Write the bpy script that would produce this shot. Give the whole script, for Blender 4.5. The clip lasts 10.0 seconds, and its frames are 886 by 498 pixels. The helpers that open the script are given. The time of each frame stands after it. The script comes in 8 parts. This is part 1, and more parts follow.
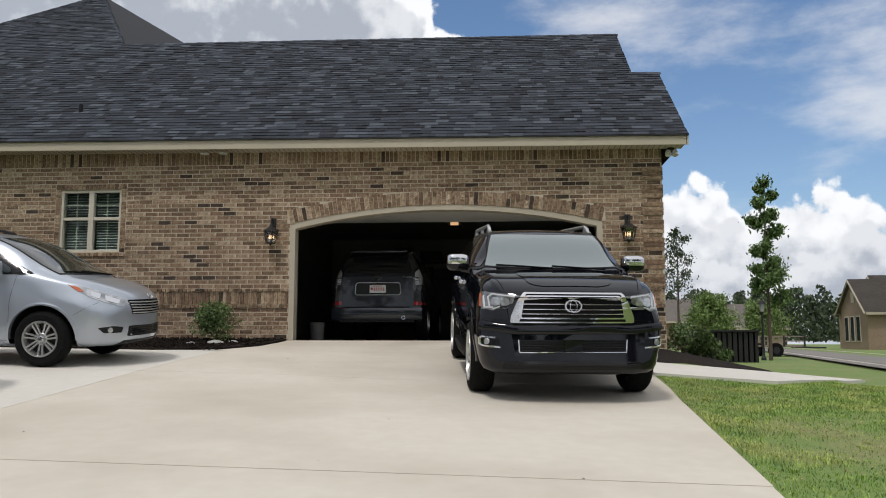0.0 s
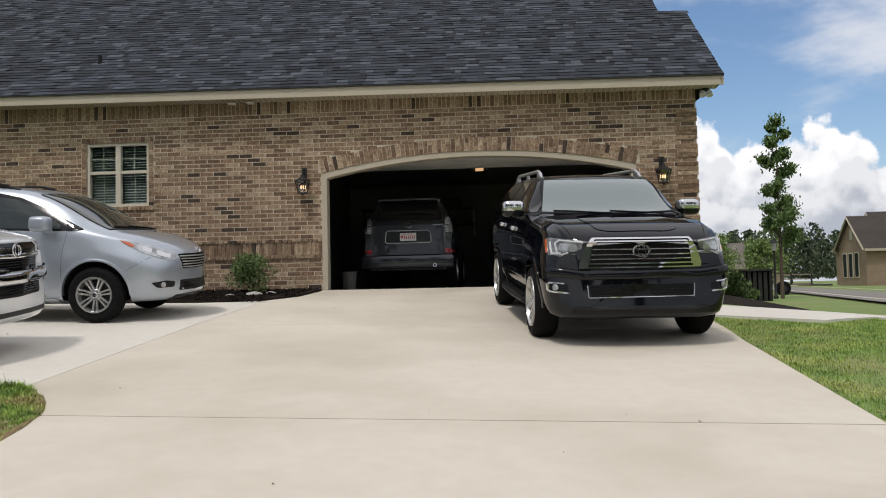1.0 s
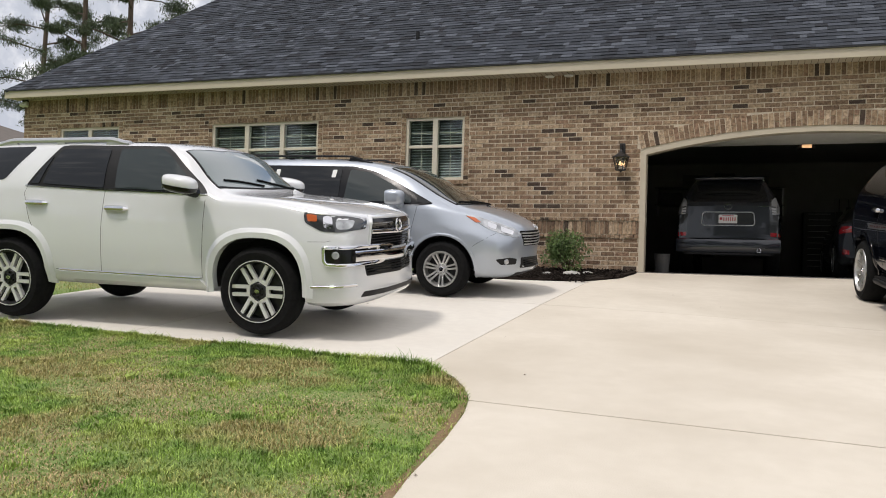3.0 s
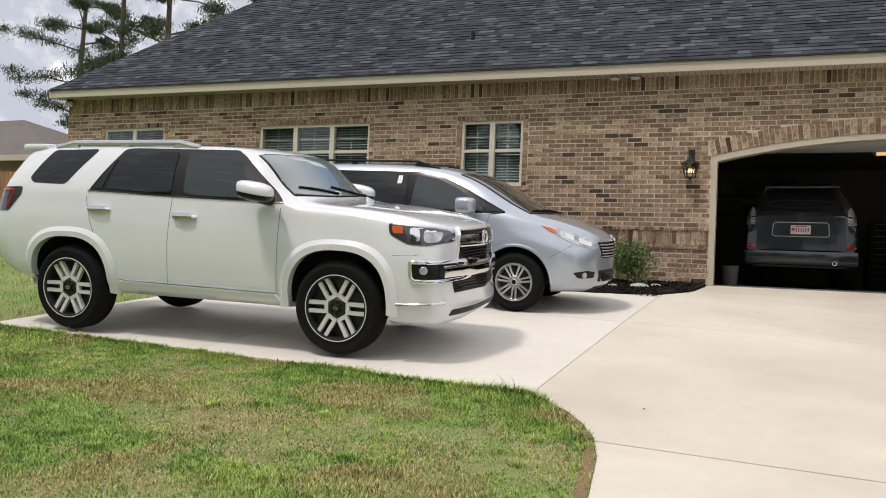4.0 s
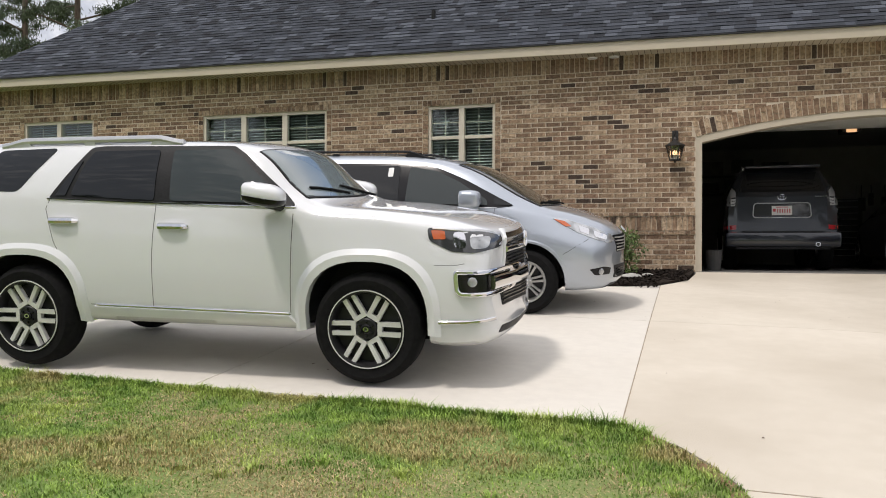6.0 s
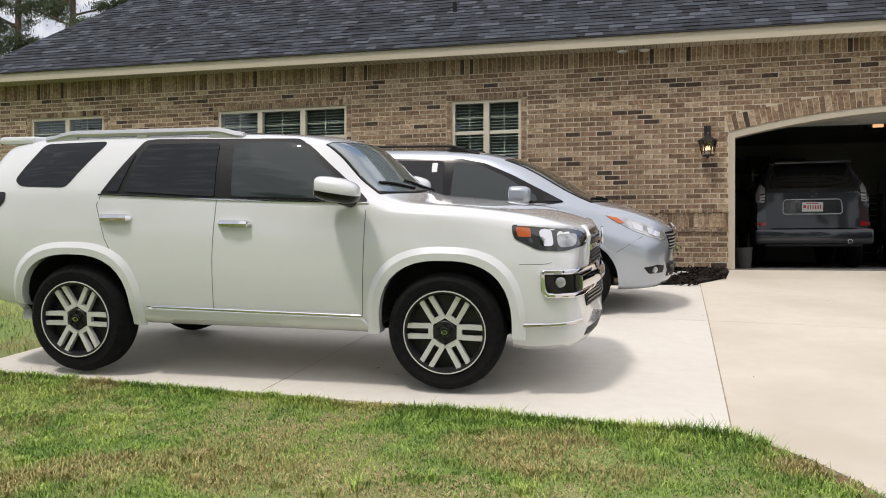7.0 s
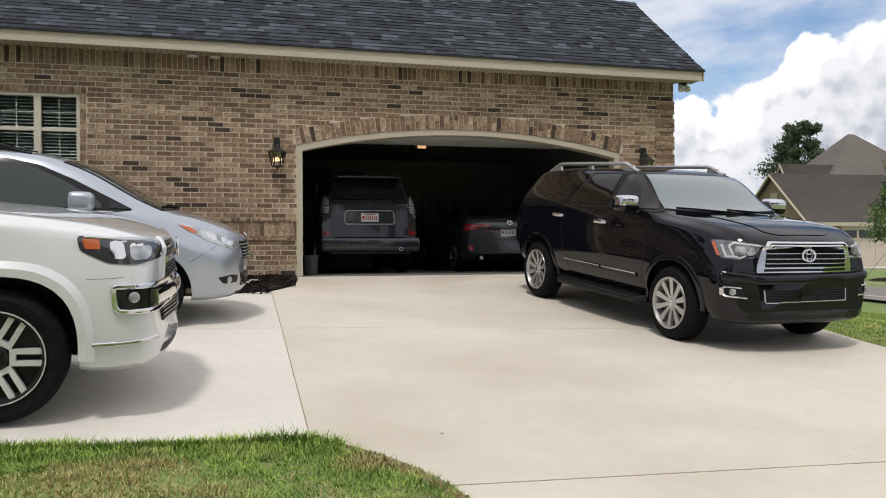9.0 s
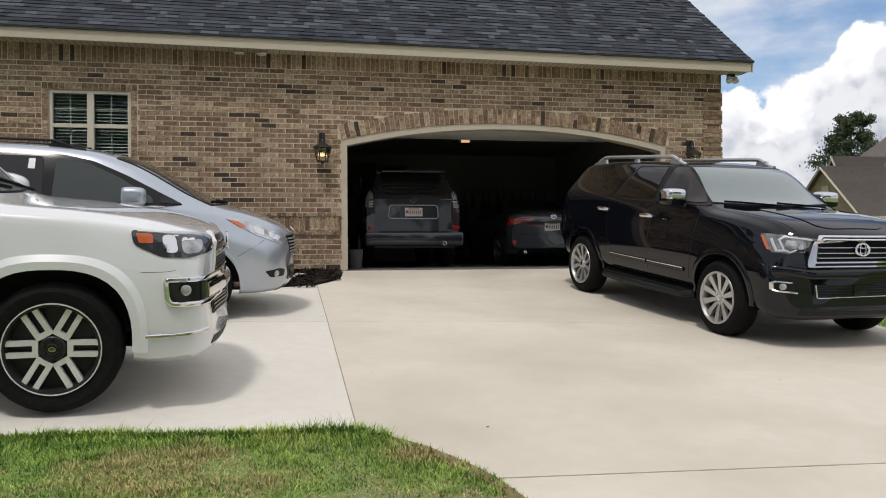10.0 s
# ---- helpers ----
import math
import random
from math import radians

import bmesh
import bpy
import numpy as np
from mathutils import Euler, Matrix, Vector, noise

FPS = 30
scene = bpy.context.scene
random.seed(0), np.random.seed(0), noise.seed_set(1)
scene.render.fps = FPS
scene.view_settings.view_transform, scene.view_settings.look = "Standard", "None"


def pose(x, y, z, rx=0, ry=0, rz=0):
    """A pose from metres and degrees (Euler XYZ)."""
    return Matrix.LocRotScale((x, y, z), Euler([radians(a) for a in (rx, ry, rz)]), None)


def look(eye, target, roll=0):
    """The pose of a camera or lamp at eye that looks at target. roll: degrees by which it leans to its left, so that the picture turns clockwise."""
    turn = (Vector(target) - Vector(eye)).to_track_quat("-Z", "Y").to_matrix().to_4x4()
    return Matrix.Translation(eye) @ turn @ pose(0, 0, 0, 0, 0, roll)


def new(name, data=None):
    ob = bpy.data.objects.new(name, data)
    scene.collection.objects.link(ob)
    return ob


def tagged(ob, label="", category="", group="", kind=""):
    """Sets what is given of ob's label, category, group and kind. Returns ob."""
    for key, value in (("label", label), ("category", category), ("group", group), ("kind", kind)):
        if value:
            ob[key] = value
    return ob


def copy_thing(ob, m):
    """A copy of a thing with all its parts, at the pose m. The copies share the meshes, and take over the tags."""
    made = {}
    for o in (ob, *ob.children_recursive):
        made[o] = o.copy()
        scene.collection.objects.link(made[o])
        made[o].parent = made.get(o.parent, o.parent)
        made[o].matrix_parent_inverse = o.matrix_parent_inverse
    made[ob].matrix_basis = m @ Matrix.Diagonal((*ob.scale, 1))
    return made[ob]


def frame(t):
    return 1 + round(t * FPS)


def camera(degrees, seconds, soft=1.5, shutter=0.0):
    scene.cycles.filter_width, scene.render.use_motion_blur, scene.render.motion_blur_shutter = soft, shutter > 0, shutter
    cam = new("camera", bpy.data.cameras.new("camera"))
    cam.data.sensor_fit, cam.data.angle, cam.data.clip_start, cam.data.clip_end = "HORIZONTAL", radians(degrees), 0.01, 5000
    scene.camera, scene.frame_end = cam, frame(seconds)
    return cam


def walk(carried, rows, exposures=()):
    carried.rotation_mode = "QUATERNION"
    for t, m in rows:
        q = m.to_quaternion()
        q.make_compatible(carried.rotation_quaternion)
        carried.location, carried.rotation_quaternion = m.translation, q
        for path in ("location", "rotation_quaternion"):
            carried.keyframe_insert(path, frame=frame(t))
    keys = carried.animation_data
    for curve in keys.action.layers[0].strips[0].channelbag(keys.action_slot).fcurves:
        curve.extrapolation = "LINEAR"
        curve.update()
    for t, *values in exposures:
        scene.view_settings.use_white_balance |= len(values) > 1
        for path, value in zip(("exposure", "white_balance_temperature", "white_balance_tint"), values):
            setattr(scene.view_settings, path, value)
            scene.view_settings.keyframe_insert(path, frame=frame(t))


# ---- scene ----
cam = camera(57.0, 10.0, soft=1.0)
PATH = [
    (0, (4.094, -14.857, -0.052), (3.931, -12.877, 0.178), 0.1),
    (0.5, (3.703, -14.84, -0.059), (3.688, -12.847, 0.106), -1.1),
    (1, (3.312, -14.885, -0.016), (3.168, -12.892, 0.081), -1.2),
    (1.5, (2.986, -14.81, -0.022), (2.577, -12.854, 0.066), -0.4),
    (2, (2.584, -14.793, 0.002), (1.936, -12.903, 0.078), 0.4),
    (2.2, (2.536, -14.765, 0.012), (1.834, -12.893, 0.08), 1.1),
    (3.3, (1.626, -14.522, 0.124), (0.9, -12.659, 0.14), 2.1),
    (3.5, (1.485, -14.444, 0.147), (0.713, -12.6, 0.162), 2.0),
    (4, (1.143, -14.293, 0.182), (0.375, -12.446, 0.217), 2.4),
    (4.5, (0.841, -14.085, 0.202), (0.161, -12.205, 0.246), 3.2),
    (5, (0.554, -13.79, 0.262), (-0.06, -11.886, 0.253), 3.1),
    (5.5, (0.25, -13.717, 0.299), (-0.324, -11.801, 0.274), 1.1),
    (6, (-0.082, -13.714, 0.334), (-0.662, -11.8, 0.337), 0.2),
    (6.2, (-0.215, -13.681, 0.328), (-0.82, -11.774, 0.343), -0.1),
    (7.5, (-0.956, -13.581, 0.339), (-1.334, -11.617, 0.313), 0.4),
    (8, (-0.958, -13.575, 0.307), (-1.006, -11.576, 0.264), 0.4),
    (8.5, (-0.91, -13.556, 0.365), (-0.661, -11.571, 0.359), 0.0),
    (9, (-0.868, -13.587, 0.375), (-0.391, -11.645, 0.385), -0.3),
    (9.5, (-0.866, -13.588, 0.367), (-0.321, -11.664, 0.36), -0.2),
    (10, (-0.89, -13.598, 0.371), (-0.515, -11.633, 0.368), -0.3),
]
EXPOSURES = [(0.0, -0.33, 6300, 11), (0.5, -0.36, 6350, 11), (1.0, -0.28, 6400, 12), (1.5, -0.15, 6450, 13), (2.0, -0.05, 6500, 13), (4.0, 0.06, 6500, 14), (6.0, 0.10, 6500, 14), (7.5, 0.08, 6500, 14), (8.5, -0.05, 6450, 13), (10.0, -0.22, 6400, 12)]
walk(cam, [(t, look(eye, target, roll)) for t, eye, target, roll in PATH], EXPOSURES)

# ---- world and sun ----
world = bpy.data.worlds.new("sky")
scene.world = world
world.use_nodes = True
wn, wl = world.node_tree.nodes, world.node_tree.links
wn.clear()
SUN_EL, SUN_AZ = 63.0, 205.0      # elevation; compass bearing the light comes from, clockwise from +y
sky = wn.new("ShaderNodeTexSky")
sky.sky_type = "NISHITA"
sky.sun_disc = False
sky.sun_elevation, sky.sun_rotation = radians(SUN_EL), radians(SUN_AZ)
wco = wn.new("ShaderNodeTexCoord")


def sky_math(op, a, b=0.0, c=None):
    """A math node of the sky: sockets or numbers in, a socket out."""
    n = wn.new("ShaderNodeMath")
    n.operation = op
    for i, v in enumerate((a, b) if c is None else (a, b, c)):
        if isinstance(v, (int, float)):
            n.inputs[i].default_value = v
        else:
            wl.new(v, n.inputs[i])
    return n.outputs[0]


def sky_step(v, lo, hi):
    n = wn.new("ShaderNodeMapRange")
    n.interpolation_type = "SMOOTHSTEP"
    n.inputs[1].default_value, n.inputs[2].default_value = lo, hi
    wl.new(v, n.inputs[0])
    return n.outputs[0]


def sky_noise(scale, detail, rough, shift=(0, 0, 0), stretch=(1, 1, 1)):
    m = wn.new("ShaderNodeMapping")
    m.inputs["Location"].default_value, m.inputs["Scale"].default_value = shift, stretch
    wl.new(wco.outputs["Generated"], m.inputs["Vector"])
    n = wn.new("ShaderNodeTexNoise")
    n.inputs["Scale"].default_value, n.inputs["Detail"].default_value, n.inputs["Roughness"].default_value = scale, detail, rough
    wl.new(m.outputs["Vector"], n.inputs["Vector"])
    return n.outputs["Fac"]


def sky_puffs(scale, shift=(0, 0, 0)):
    """Rounded heads of cumulus: high in the middle of each cell."""
    m = wn.new("ShaderNodeMapping")
    m.inputs["Location"].default_value = shift
    wl.new(wco.outputs["Generated"], m.inputs["Vector"])
    v = wn.new("ShaderNodeTexVoronoi")
    v.feature, v.inputs["Scale"].default_value, v.inputs["Smoothness"].default_value = "SMOOTH_F1", scale, 0.35
    v.inputs["Detail"].default_value, v.inputs["Roughness"].default_value = 2.0, 0.5
    wl.new(m.outputs["Vector"], v.inputs["Vector"])
    return sky_math("SUBTRACT", 1.0, v.outputs["Distance"])


def sky_mix(fac, a, b):
    n = wn.new("ShaderNodeMix")
    n.data_type = "RGBA"
    wl.new(fac, n.inputs[0])
    for i, v in ((6, a), (7, b)):
        if isinstance(v, tuple):
            n.inputs[i].default_value = (*v, 1)
        else:
            wl.new(v, n.inputs[i])
    return n.outputs[2]


wsep = wn.new("ShaderNodeSeparateXYZ")
wl.new(wco.outputs["Generated"], wsep.inputs[0])
w_up = wsep.outputs["Z"]
# height of the cumulus bank: lowest in the north-east, closing over towards the west
w_off = sky_math("SUBTRACT", wsep.outputs["X"], 0.36)
w_base = sky_math("ADD", 0.135, sky_math("MULTIPLY", sky_math("MULTIPLY", w_off, w_off), 1.25))


def cloud_layer(lift, swell, puff, broad, heads, shift, white, grey, soft):
    """One bank of cumulus: where it is, and its colour, bright on the heads and grey below."""
    low = sky_noise(broad, 3.0, 0.5, shift)
    p = sky_puffs(heads, shift)
    fine = sky_noise(heads * 0.9, 10.0, 0.62, shift)
    top = sky_math("ADD", sky_math("ADD", w_base, lift), sky_math("MULTIPLY", sky_math("SUBTRACT", low, 0.5), swell))
    top = sky_math("ADD", top, sky_math("MULTIPLY", sky_math("SUBTRACT", p, 0.55), puff))
    top = sky_math("ADD", top, sky_math("MULTIPLY", sky_math("SUBTRACT", fine, 0.5), puff * 1.5))
    depth = sky_math("SUBTRACT", top, w_up)
    mask = sky_step(depth, 0.0, soft)
    # light from above: heads against the same field a little higher
    lit_p = sky_math("SUBTRACT", p, sky_puffs(heads, (shift[0], shift[1], shift[2] + 0.35 / heads)))
    lit = sky_math("ADD", sky_math("MULTIPLY", lit_p, 0.9), sky_math("MULTIPLY", sky_math("SUBTRACT", fine, 0.5), 2.6))
    glow = sky_math("SUBTRACT", 0.92, sky_math("MULTIPLY", sky_math("MINIMUM", depth, 0.135), 6.0))
    return mask, sky_mix(sky_step(sky_math("ADD", glow, lit), 0.05, 0.95), grey, white)


veil = sky_step(sky_noise(2.4, 8.0, 0.58, (0.3, 0.2, 0.0), (1.0, 1.0, 2.6)), 0.46, 0.66)
blue = wn.new("ShaderNodeHueSaturation")
blue.inputs["Saturation"].default_value, blue.inputs["Value"].default_value = 1.12, 1.25
wl.new(sky.outputs["Color"], blue.inputs["Color"])
# thin high cloud closes over the zenith and the south
w_high = sky_step(sky_math("ADD", w_up, sky_math("MULTIPLY", wsep.outputs["Y"], -0.35)), 0.16, 0.42)
veil = sky_math("MAXIMUM", sky_math("MULTIPLY", veil, 0.75), sky_math("MULTIPLY", w_high, 0.93))
w_col = sky_mix(veil, blue.outputs["Color"], (8.6, 8.6, 8.6))
for lift, swell, puff, broad, heads, shift, white, grey, soft in (
        (0.045, 0.18, 0.07, 4.6, 17.0, (0.0, 0.0, 0.0), (10.2, 10.2, 10.1), (5.6, 5.9, 6.35), 0.013),
        (0.005, 0.20, 0.07, 5.4, 21.0, (3.1, 1.7, 0.4), (8.2, 8.3, 8.4), (4.5, 4.85, 5.4), 0.02)):
    w_mask, w_tone = cloud_layer(lift, swell, puff, broad, heads, shift, white, grey, soft)
    w_col = sky_mix(w_mask, w_col, w_tone)
w_haze = sky_step(w_up, 0.07, -0.01)
w_col = sky_mix(sky_math("MULTIPLY", w_haze, 0.45), w_col, (6.2, 6.6, 7.1))
wbg = wn.new("ShaderNodeBackground")
wbg.inputs["Strength"].default_value = 0.122
wl.new(w_col, wbg.inputs["Color"])
wout = wn.new("ShaderNodeOutputWorld")
wl.new(wbg.outputs["Background"], wout.inputs["Surface"])
sun = new("sun", bpy.data.lights.new("sun", "SUN"))
sun.data.energy, sun.data.angle, sun.data.color = 1.9, radians(7), (1.0, 0.95, 0.87)
_az, _el = radians(SUN_AZ), radians(SUN_EL)
sun.matrix_world = look((0, 0, 30), (-math.sin(_az) * math.cos(_el), -math.cos(_az) * math.cos(_el), 30 - math.sin(_el)))

# ---- materials ----
def material(name, base, rough=0.6, metal=0.0, second=None, scale=20.0, third=None, scale3=1.5, amount3=0.5, bump=0.0, bscale=None,
             coat=0.0, island=0.0, objrand=0.0, ior=1.45, stretch=(1, 1, 1), spec=0.5, range3=(0.4, 0.7)):
    """Principled material: base and second colours mixed by fine noise, third by broad noise, with relief and piece-by-piece variation."""
    m = bpy.data.materials.new(name)
    m.use_nodes = True
    nt = m.node_tree
    b = nt.nodes["Principled BSDF"]
    b.inputs["Roughness"].default_value, b.inputs["Metallic"].default_value, b.inputs["IOR"].default_value = rough, metal, ior
    b.inputs["Coat Weight"].default_value = coat
    b.inputs["Specular IOR Level"].default_value = spec
    b.inputs["Coat Roughness"].default_value = 0.03
    b.inputs["Base Color"].default_value = (*base, 1)
    co = nt.nodes.new("ShaderNodeTexCoord")
    mp = nt.nodes.new("ShaderNodeMapping")
    mp.inputs["Scale"].default_value = stretch
    nt.links.new(co.outputs["Object"], mp.inputs["Vector"])
    out = None

    def noise_tex(s, detail=5.0):
        n = nt.nodes.new("ShaderNodeTexNoise")
        n.inputs["Scale"].default_value, n.inputs["Detail"].default_value = s, detail
        nt.links.new(mp.outputs["Vector"], n.inputs["Vector"])
        return n

    def mixed(a, bcol, fac, lo=0.35, hi=0.65, strength=1.0):
        r = nt.nodes.new("ShaderNodeMapRange")
        r.inputs[1].default_value, r.inputs[2].default_value, r.inputs[4].default_value = lo, hi, strength
        nt.links.new(fac, r.inputs[0])
        x = nt.nodes.new("ShaderNodeMix")
        x.data_type = "RGBA"
        nt.links.new(r.outputs[0], x.inputs[0])
        if a is None:
            x.inputs[6].default_value = (*base, 1)
        else:
            nt.links.new(a, x.inputs[6])
        x.inputs[7].default_value = (*bcol, 1)
        return x.outputs[2]

    if second:
        out = mixed(out, second, noise_tex(scale).outputs["Fac"])
    if third:
        out = mixed(out, third, noise_tex(scale3, 5.0).outputs["Fac"], range3[0], range3[1], amount3)
    if island or objrand:
        if island:
            src = nt.nodes.new("ShaderNodeNewGeometry").outputs["Random Per Island"]
        else:
            src = nt.nodes.new("ShaderNodeObjectInfo").outputs["Random"]
        amt = island or objrand
        r = nt.nodes.new("ShaderNodeMapRange")
        r.inputs[3].default_value, r.inputs[4].default_value = 1 - amt, 1 + amt
        nt.links.new(src, r.inputs[0])
        h = nt.nodes.new("ShaderNodeHueSaturation")
        nt.links.new(r.outputs[0], h.inputs["Value"])
        if out is None:
            h.inputs["Color"].default_value = (*base, 1)
        else:
            nt.links.new(out, h.inputs["Color"])
        out = h.outputs["Color"]
    if out is not None:
        nt.links.new(out, b.inputs["Base Color"])
    if bump:
        n = noise_tex(bscale or scale, 6.0)
        bp = nt.nodes.new("ShaderNodeBump")
        bp.inputs["Strength"].default_value, bp.inputs["Distance"].default_value = bump, 0.01
        nt.links.new(n.outputs["Fac"], bp.inputs["Height"])
        nt.links.new(bp.outputs["Normal"], b.inputs["Normal"])
    return m


def glowing(name, colour, strength):
    m = bpy.data.materials.new(name)
    m.use_nodes = True
    b = m.node_tree.nodes["Principled BSDF"]
    b.inputs["Base Color"].default_value = (*colour, 1)
    b.inputs["Emission Color"].default_value = (*colour, 1)
    b.inputs["Emission Strength"].default_value = strength
    return m


def ramped(m, stops, kind):
    """Base colour of m from a ramp over a random number for each piece, times a little noise."""
    nt = m.node_tree
    b = nt.nodes["Principled BSDF"]
    src = nt.nodes.new("ShaderNodeNewGeometry").outputs["Random Per Island"] if kind == "island" else nt.nodes.new("ShaderNodeObjectInfo").outputs["Random"]
    r = nt.nodes.new("ShaderNodeValToRGB")
    r.color_ramp.interpolation = "CONSTANT"
    while len(r.color_ramp.elements) < len(stops):
        r.color_ramp.elements.new(0.5)
    for e, (p, c) in zip(r.color_ramp.elements, stops):
        e.position, e.color = p, (*c, 1)
    nt.links.new(src, r.inputs["Fac"])
    old = b.inputs["Base Color"].links[0].from_socket
    x = nt.nodes.new("ShaderNodeMix")
    x.data_type, x.blend_type = "RGBA", "MULTIPLY"
    x.inputs[0].default_value = 1.0
    nt.links.new(r.outputs["Color"], x.inputs[6])
    nt.links.new(old, x.inputs[7])
    nt.links.new(x.outputs[2], b.inputs["Base Color"])
    return m


BRICKS = [(0.0, (0.25, 0.178, 0.118)), (0.15, (0.20, 0.138, 0.090)), (0.29, (0.30, 0.222, 0.150)), (0.42, (0.165, 0.110, 0.072)), (0.55, (0.235, 0.160, 0.105)),
          (0.68, (0.345, 0.262, 0.185)), (0.76, (0.21, 0.137, 0.092)), (0.85, (0.135, 0.088, 0.058)), (0.945, (0.055, 0.038, 0.028))]
SHINGLES = [(0.0, (0.034, 0.040, 0.052)), (0.22, (0.022, 0.026, 0.034)), (0.40, (0.055, 0.063, 0.080)), (0.56, (0.030, 0.035, 0.045)), (0.70, (0.082, 0.092, 0.112)), (0.80, (0.045, 0.052, 0.066)), (0.90, (0.015, 0.017, 0.023))]
M = {}
for kind in ("island", "object"):
    M["brick_" + kind] = ramped(material("brick " + kind, (1.45, 1.43, 1.40), 0.92, second=(0.66, 0.63, 0.59), scale=24, third=(1.95, 1.98, 1.98), scale3=15, amount3=0.7, bump=0.9, bscale=45, range3=(0.5, 0.68)), BRICKS, kind)
    M["shingle_" + kind] = ramped(material("shingle " + kind, (1.18, 1.18, 1.18), 0.95, second=(0.82, 0.82, 0.84), scale=90, third=(0.8, 0.8, 0.8), scale3=0.6, bump=0.6, bscale=160), SHINGLES, kind)
M["mortar"] = material("mortar", (0.60, 0.52, 0.405), 0.95, second=(0.46, 0.385, 0.29), scale=16, third=(0.70, 0.635, 0.53), scale3=2, bump=0.4, bscale=80)
M["roof_felt"] = material("roofing felt", (0.03, 0.03, 0.034), 0.95, second=(0.04, 0.04, 0.044), scale=40)
M["trim"] = material("tan trim paint", (0.52, 0.46, 0.36), 0.5, second=(0.50, 0.44, 0.345), scale=12, third=(0.47, 0.415, 0.325), scale3=1.3, bump=0.05)
M["soffit"] = material("tan soffit", (0.54, 0.48, 0.38), 0.6, second=(0.51, 0.455, 0.36), scale=14)
M["window_frame"] = material("cream vinyl", (0.62, 0.57, 0.47), 0.4, second=(0.60, 0.55, 0.455), scale=10)
M["concrete"] = material("broom finished concrete", (0.66, 0.605, 0.515), 0.85, second=(0.63, 0.575, 0.485), scale=7, third=(0.52, 0.465, 0.38), scale3=0.6, amount3=0.95, bump=0.25, bscale=120)
M["concrete_pale"] = material("pale concrete", (0.69, 0.655, 0.59), 0.85, second=(0.65, 0.615, 0.555), scale=9, third=(0.62, 0.58, 0.515), scale3=0.7, amount3=0.6, bump=0.25, bscale=120)
# slab colour darkened to stand in for the garage's deep shade
M["floor"] = material("garage slab darkened for shade", (0.17, 0.165, 0.155), 0.6, second=(0.145, 0.14, 0.13), scale=6, third=(0.11, 0.105, 0.1), scale3=1.2, bump=0.1)
# wall paint darkened too, so the interior's shade sits in the colour
M["drywall"] = material("garage wall paint darkened for shade", (0.27, 0.265, 0.25), 0.8, second=(0.25, 0.245, 0.23), scale=4, third=(0.22, 0.215, 0.20), scale3=0.8)
M["lawn"] = material("turf", (0.15, 0.235, 0.060), 0.95, second=(0.20, 0.265, 0.080), scale=14, third=(0.27, 0.235, 0.12), scale3=0.8, amount3=0.45, bump=0.8, bscale=60, range3=(0.47, 0.62))
M["mulch"] = material("dark mulch", (0.012, 0.010, 0.009), 0.95, second=(0.028, 0.022, 0.018), scale=35, third=(0.02, 0.015, 0.012), scale3=4, bump=1.0, bscale=50, island=0.5, spec=0.1)
M["asphalt"] = material("worn asphalt", (0.23, 0.21, 0.19), 0.9, second=(0.19, 0.175, 0.155), scale=30, third=(0.27, 0.25, 0.225), scale3=0.5, bump=0.3)
M["white_paint"] = material("pearl white paint", (0.73, 0.74, 0.755), 0.25, second=(0.72, 0.73, 0.745), scale=3, coat=1.0)
M["silver_paint"] = material("silver blue metallic paint", (0.44, 0.48, 0.54), 0.32, metal=0.55, second=(0.43, 0.47, 0.53), scale=400, coat=1.0)
M["black_paint"] = material("black paint", (0.004, 0.0045, 0.007), 0.4, second=(0.005, 0.0055, 0.009), scale=300, coat=0.9, spec=0.0)
M["grey_paint"] = material("slate grey metallic paint", (0.020, 0.024, 0.034), 0.30, metal=0.3, second=(0.018, 0.021, 0.03), scale=300, coat=1.0)
M["dark_paint"] = material("dark grey metallic paint", (0.05, 0.058, 0.07), 0.3, metal=0.3, second=(0.045, 0.05, 0.06), scale=300, coat=1.0)
M["glass"] = material("tinted glass", (0.006, 0.007, 0.008), 0.03, ior=1.5)
# brown in the base stands in for brickwork reflected in the glass
M["privacy_glass"] = material("privacy glass with brown wall reflection in its colour", (0.016, 0.012, 0.010), 0.03, ior=1.5)
M["panel_gap"] = material("shaded panel gap", (0.09, 0.09, 0.09), 0.8, spec=0.1)
M["satin_rail"] = material("satin silver rail", (0.60, 0.60, 0.61), 0.3, metal=0.7, second=(0.56, 0.56, 0.57), scale=25)
M["door_glass"] = material("lightly tinted door glass", (0.028, 0.036, 0.036), 0.03, ior=1.55)
# pale base colour stands in for sky reflected on the windscreens
M["sky_sheen_screen"] = material("windscreen glass", (0.17, 0.205, 0.21), 0.07, ior=1.7, coat=0.6)
# darker windscreen copy without the painted sky reflection
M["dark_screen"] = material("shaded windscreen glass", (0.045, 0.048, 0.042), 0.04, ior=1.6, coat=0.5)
M["rubber"] = material("tyre rubber", (0.008, 0.008, 0.0085), 0.85, second=(0.012, 0.012, 0.012), scale=25, bump=0.15, spec=0.12)
M["black_plastic"] = material("black plastic", (0.012, 0.012, 0.013), 0.5, second=(0.018, 0.018, 0.019), scale=60, bump=0.1, spec=0.25)
M["gloss_black"] = material("gloss black", (0.006, 0.006, 0.007), 0.15, spec=0.4)
M["chrome"] = material("chrome", (0.72, 0.72, 0.74), 0.07, metal=1.0)
M["alloy"] = material("machined alloy", (0.74, 0.74, 0.73), 0.35, metal=0.35, second=(0.70, 0.70, 0.69), scale=40)
